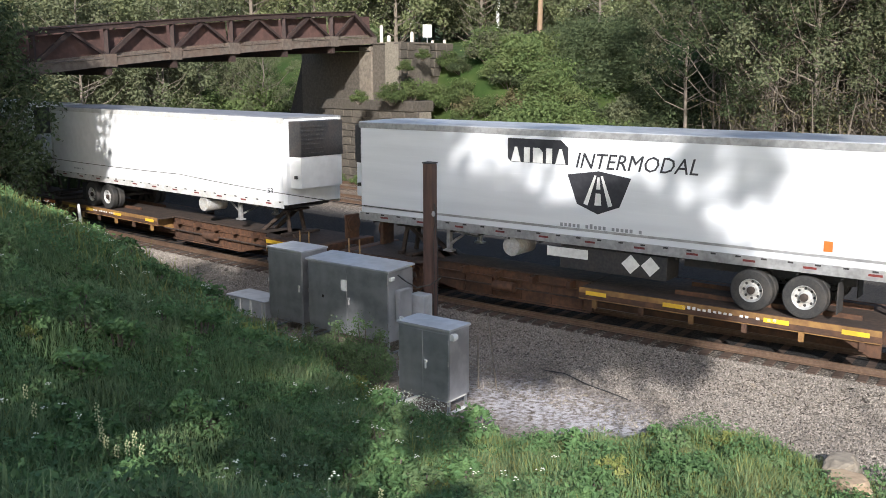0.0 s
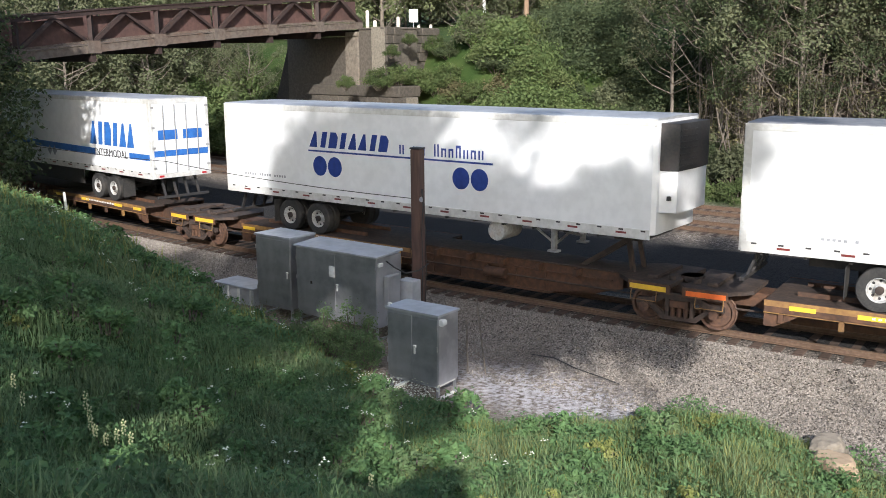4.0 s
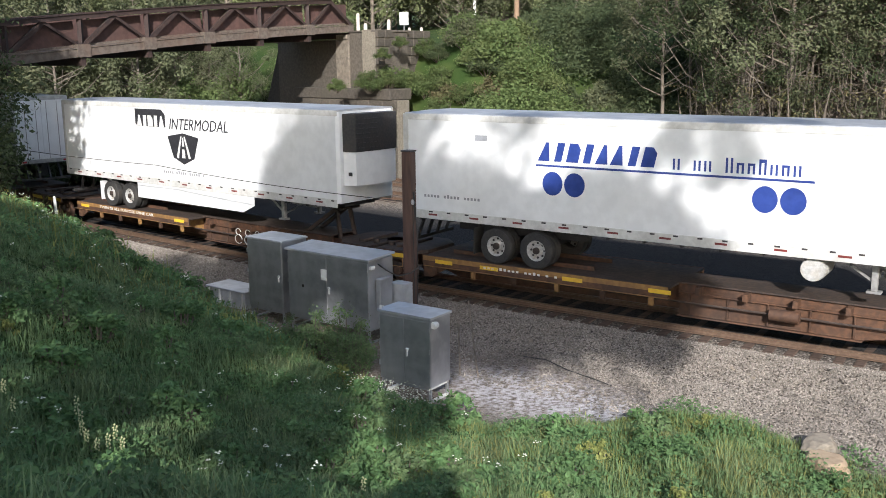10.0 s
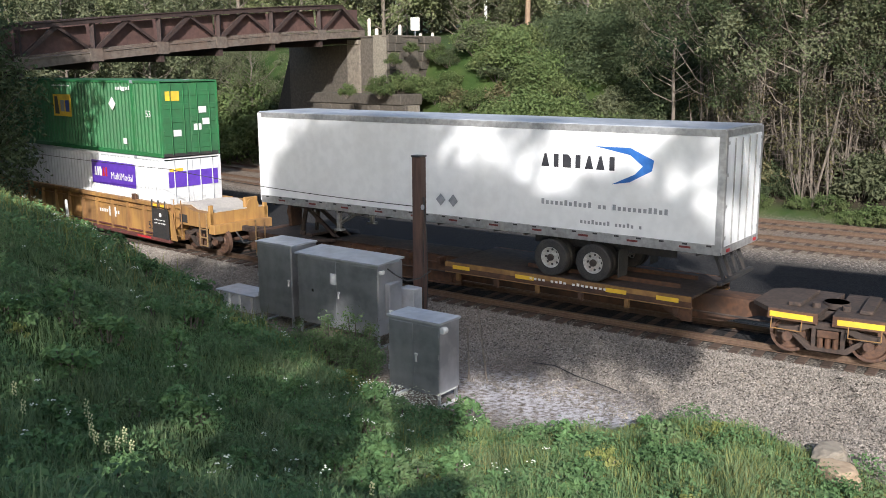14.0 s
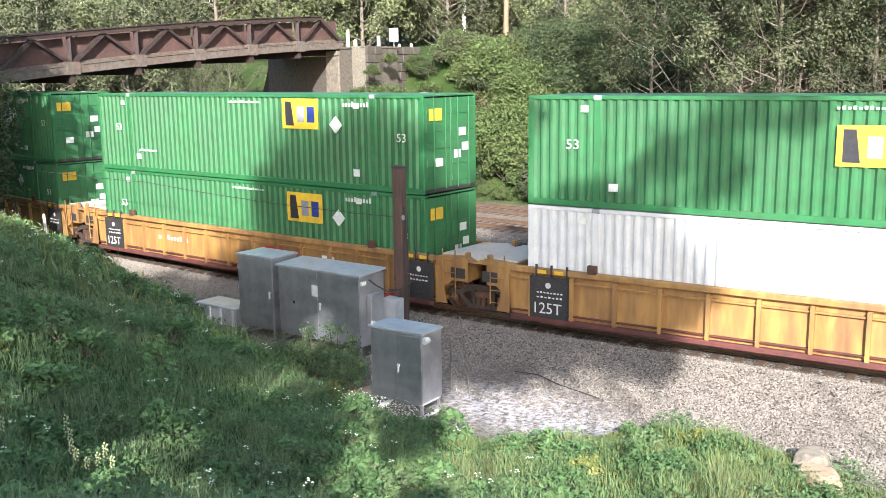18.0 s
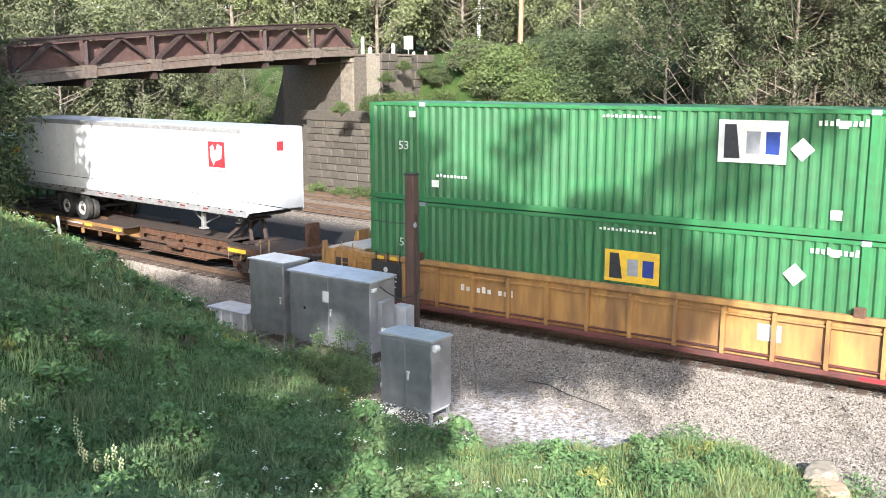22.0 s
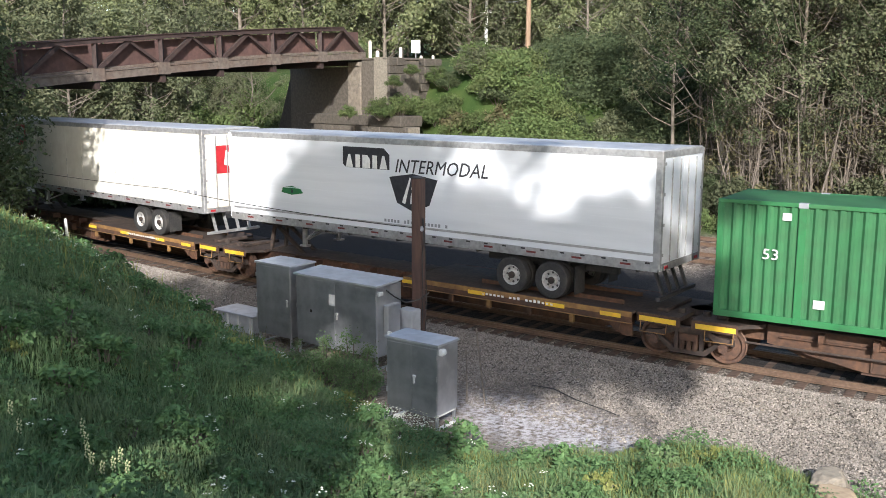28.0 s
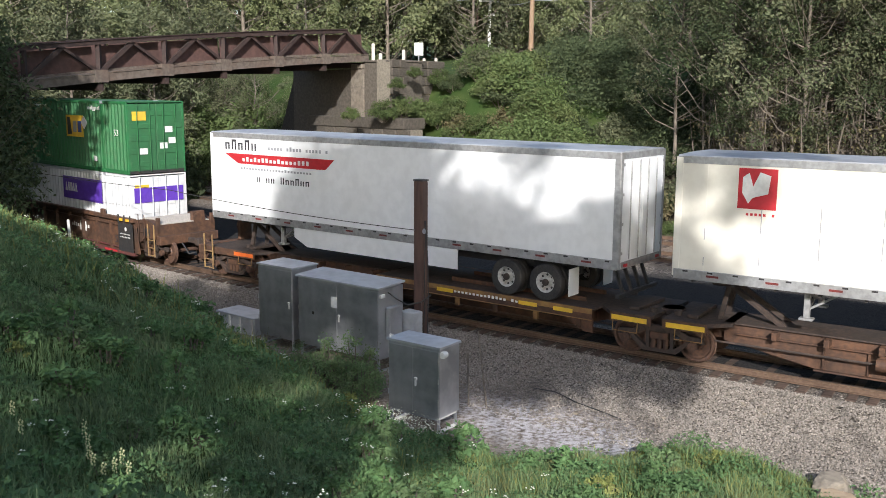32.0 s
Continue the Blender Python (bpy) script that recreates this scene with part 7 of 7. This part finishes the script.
def blades(name, label, n, seed, area, keep, lo, hi, wid, mat, lean=0.85):
    """Single tapering blades, bent to one side."""
    x, y, s, w, rng = scatter(n, seed, *area, keep)
    k = len(x)
    z = height(x, y) - 0.03
    patch = 0.8 + 0.4 * np.sin(x * 1.7 + np.sin(y * 1.1) * 2) * np.sin(y * 1.3 + 1.0) + 0.3 * np.sin(x * 5.1 + 2 * np.sin(y * 3.3)) * np.sin(y * 4.7 + x)
    h = rng.uniform(lo, hi, k) * patch * np.clip((w - toe(s)) * 0.8 + 0.45, 0.35, 1)
    an = rng.uniform(0, 2 * np.pi, k)
    ln = h * rng.uniform(0.1, 1.0, k) * lean
    wd = wid * rng.uniform(0.6, 1.4, k)
    ca, sa = np.cos(an), np.sin(an)
    base = np.stack([x, y, z], 1)
    side = np.stack([-sa, ca, 0 * an], 1) * wd[:, None] / 2
    mid = base + np.stack([ca * ln * 0.35, sa * ln * 0.35, h * 0.6], 1)
    tip = base + np.stack([ca * ln, sa * ln, h], 1)
    v = np.stack([base - side, base + side, mid + side * 0.8, mid - side * 0.8, tip], 1).reshape(-1, 3)
    o = np.arange(k) * 5
    f = [(a, a + 1, a + 2, a + 3) for a in o.tolist()] + [(a + 3, a + 2, a + 4) for a in o.tolist()]
    me = bpy.data.meshes.new(name)
    me.from_pydata(v.tolist(), [], f)
    me.materials.append(mat)
    return tagged(new(name, me), label, "grass", kind="stuff")


def bank(s, w, x, y, rng):
    edge = toe(s) + 0.35 * np.sin(s * 2.1) + 0.2 * np.sin(s * 5.3) - 0.1
    return w > edge


def dry(s, w, x, y, rng):
    return bank(s, w, x, y, rng) & (rng.random(len(x)) < np.clip((x + 2.5) / 5, 0.06, 1.0) * np.clip(1.5 - (w - toe(s)) / 6, 0.25, 1))


def verge(s, w, x, y, rng):
    """Thin growth that creeps on to the gravel."""
    d = toe(s) - w
    return (d > -0.3) & (d < 1.3) & (rng.random(len(x)) < np.exp(-np.maximum(d, 0) * 2.2)) & (s < 12)


def leaves_low(name, label, n, seed, area, keep, lo, hi, size, mat):
    """Broad leaves of weeds at several heights."""
    x, y, s, w, rng = scatter(n, seed, *area, keep)
    cl = np.sin(x * 2.3 + 1.7 * np.sin(y * 0.9)) * np.sin(y * 2.0 + 1.3 * np.sin(x * 0.8))
    m = rng.random(len(x)) < 0.35 + 0.5 * cl
    x, y = x[m], y[m]
    k = len(x)
    z = height(x, y) + rng.uniform(lo, hi, k) * (0.6 + 0.4 * cl[m])
    p = np.stack([x, y, z], 1)
    nrm = rng.normal(size=(k, 3)) * 0.5 + np.array([0, -0.3, 0.8])
    nrm /= np.linalg.norm(nrm, axis=1)[:, None]
    a = np.cross(nrm, rng.normal(size=(k, 3)))
    a /= np.linalg.norm(a, axis=1)[:, None]
    b = np.cross(nrm, a)
    L = size * rng.uniform(0.5, 1.5, k)[:, None]
    v = np.stack([p - a * L * 0.5, p + b * L * 0.25, p + a * L * 0.5, p - b * L * 0.25], 1).reshape(-1, 3)
    me = bpy.data.meshes.new(name)
    me.from_pydata(v.tolist(), [], np.arange(4 * k).reshape(-1, 4).tolist())
    me.materials.append(mat)
    return tagged(new(name, me), label, "weeds", kind="stuff")


NEAR_AREA, FAR_AREA = (-12, 12, 3.0, 22), (-24, 2, 21, 46)
blades("grass", "dense green grass on the bank", 260000, 1, NEAR_AREA, bank, 0.12, 0.38, 0.016, M_GRASS)
blades("grass", "green grass on the far part of the bank", 90000, 2, FAR_AREA, bank, 0.18, 0.45, 0.035, M_GRASS)
blades("dry_grass", "sunlit yellow-green grass on the bank", 190000, 3, NEAR_AREA, dry, 0.1, 0.36, 0.016, M_GRASS_DRY)
blades("dry_grass", "pale seeding grass on the far bank", 16000, 4, FAR_AREA, bank, 0.35, 0.7, 0.025, M_GRASS_DRY)
blades("verge_grass", "sparse grass creeping on to the gravel", 40000, 5, (-12, 10, 15, 36), verge, 0.1, 0.3, 0.02, M_GRASS_DRY)
leaves_low("weeds", "broad-leaved weeds among the grass", 260000, 6, NEAR_AREA, bank, 0.06, 0.42, 0.07, M_WEED)
leaves_low("weeds", "broad-leaved weeds on the far bank", 100000, 7, FAR_AREA, bank, 0.1, 0.55, 0.11, M_WEED)


def flowers():
    rng = random.Random(4)
    # white umbels, scattered
    x, y, s, w, g = scatter(700, 12, -14, 2, 8, 34, bank)
    sh = Shape()
    for a, b in zip(x.tolist(), y.tolist()):
        if math.sin(a * 1.9) * math.sin(b * 1.1) < 0.15:
            continue
        z = height_at(a, b) + rng.uniform(0.35, 0.6)
        for j in range(5):
            dx, dy = rng.uniform(-0.06, 0.06), rng.uniform(-0.06, 0.06)
            q = 0.018
            c = Vector((a + dx, b + dy, z + rng.uniform(-0.03, 0.03)))
            sh.add([tuple(c + Vector(o)) for o in ((-q, 0, 0), (0, -q, 0.006), (q, 0, 0), (0, q, 0.006), (0, 0, 0.02))], [(0, 1, 4), (1, 2, 4), (2, 3, 4), (3, 0, 4)])
    # a thick patch of white blossom at the foot of the near cabinet
    for i in range(420):
        c0 = place(rng.uniform(4.3, 6.2), rng.gauss(8.3, 0.22))
        c = Vector((c0.x, c0.y, height_at(c0.x, c0.y) + rng.uniform(0.12, 0.5)))
        q = rng.uniform(0.012, 0.026)
        sh.add([tuple(c + Vector(o)) for o in ((-q, 0, 0), (0, -q, 0.006), (q, 0, 0), (0, q, 0.006), (0, 0, 0.02))], [(0, 1, 4), (1, 2, 4), (2, 3, 4), (3, 0, 4)])
    ob = part("wildflowers", sh, M_FLOWER, None)
    tagged(ob, "tiny white flowers scattered in the grass", "flowers", kind="stuff")
    # pale flower spikes
    for px, py, h in ((-5.12, 13.27, 0.7), (-5.05, 13.2, 0.52), (-4.88, 12.76, 0.5), (-4.8, 12.7, 0.42), (-4.58, 12.48, 0.4), (-4.45, 12.55, 0.5), (-4.47, 12.92, 0.55), (-4.31, 12.71, 0.45), (-5.88, 12.92, 0.5), (-6.27, 13.54, 0.5), (-0.9, 12.4, 0.45)):
        t = thing("flower_spike", "pale yellow flower spike standing in the grass", "flower", "flower spikes")
        part("stem", Shape().tube((0, 0, 0), (0.03, 0.02, h), 0.006, 5), M_WEED, t)
        bl = Shape()
        for j in range(16):
            k = 0.55 + 0.45 * j / 16
            an = j * 2.4
            c = Vector((0.03 * k + 0.028 * math.cos(an), 0.02 * k + 0.028 * math.sin(an), h * k))
            bl.lathe([(0.0, -0.022), (0.017, 0.0), (0.0, 0.02)], c, 5, "z")
        part("blossom", bl, M_SPIKE, t)
        t.location = (px, py, height_at(px, py))
    # tall plume of weeds by the cabinets, and a few more
    for s, w, r, h, n, mat in ((4.2, 8.2, 0.5, 0.5, 300, M_GRASS_DRY), (6.3, 8.3, 0.4, 0.4, 250, M_GRASS_DRY)):
        c = place(s, w)
        g2 = np.random.default_rng(int(s * 100))
        sh = Shape()
        for i in range(n):
            a, k = g2.uniform(0, 6.28), g2.random() ** 0.5
            b0 = Vector((c.x + r * 0.7 * k * math.cos(a), c.y + r * 0.7 * k * math.sin(a), 0))
            b0.z = height_at(b0.x, b0.y) - 0.02 if i % 40 == 0 else (height_at(c.x, c.y) - 0.02)
            hh = h * g2.uniform(0.5, 1.1) * (1 - 0.35 * k)
            tip = b0 + Vector((0.3 * r * k * math.cos(a) + g2.normal() * 0.08, 0.3 * r * k * math.sin(a) + g2.normal() * 0.08, hh))
            sd = Vector((-math.sin(a), math.cos(a), 0)) * 0.008
            sh.add([tuple(b0 - sd), tuple(b0 + sd), tuple(tip)], [(0, 1, 2)])
        ob = part("weed_clump", sh, mat, None, smooth=0)
        tagged(ob, "tall feathery weed clump beside the cabinet", "weeds", kind="stuff")


flowers()


def weed_plants():
    """Leafy weeds that stand out of the grass in mounds."""
    rnd = random.Random(41)
    kinds = [bush("leafy green weed in the grass", 51, 0.42, 0.55, 12, 40, 0.10, M_WEED, "weed_plant"),
             bush("pale leafy weed in the grass", 52, 0.36, 0.5, 11, 40, 0.08, M_GRASS, "weed_plant"),
             bush("yellowish weed in the grass", 53, 0.34, 0.45, 10, 40, 0.07, M_GRASS_DRY, "weed_plant")]
    plume = bush("tall feathery weed beside the cabinets", 54, 0.75, 1.55, 46, 70, 0.07, M_GRASS, "weed_plant")
    for q, (st, w, sc) in enumerate(((2.7, 6.75, 1.05), (2.0, 7.0, 0.9), (3.3, 7.2, 0.7), (1.2, 7.1, 0.6))):
        b = place(st, w)
        sow(plume, b.x, b.y, sc, 77 * q, -0.05)
    for i in range(430):
        x, y = rnd.uniform(-13, 7), rnd.uniform(7.5, 34)
        s, w = s_w(x, y)
        if w[0] < toe(s)[0] + 0.25 or abs(x) > 0.52 * y or y < 10.5:
            continue
        k = rnd.choices(kinds, (5, 3, 0.6 + max(0, x)))[0]
        sow(k, x, y, rnd.uniform(0.6, 1.35), rnd.uniform(0, 360), -0.08)


weed_plants()


def motions():
    """The whole train rolls along the track from the left to the right."""
    for ob, s, z in RUN:
        walk(ob, [(float(t), pose_on(s + travelled(float(t)), 0.0, z)) for t in range(0, 33)])
    for ob in ROLL:
        x = ob.location.x
        walk(ob, [(k / 15.0, pose(x, 0, 0.46, 0, math.degrees((travelled(k / 15.0) - travelled(0.0)) / 0.46) % 360.0, 0)) for k in range(0, 481)])


motions()
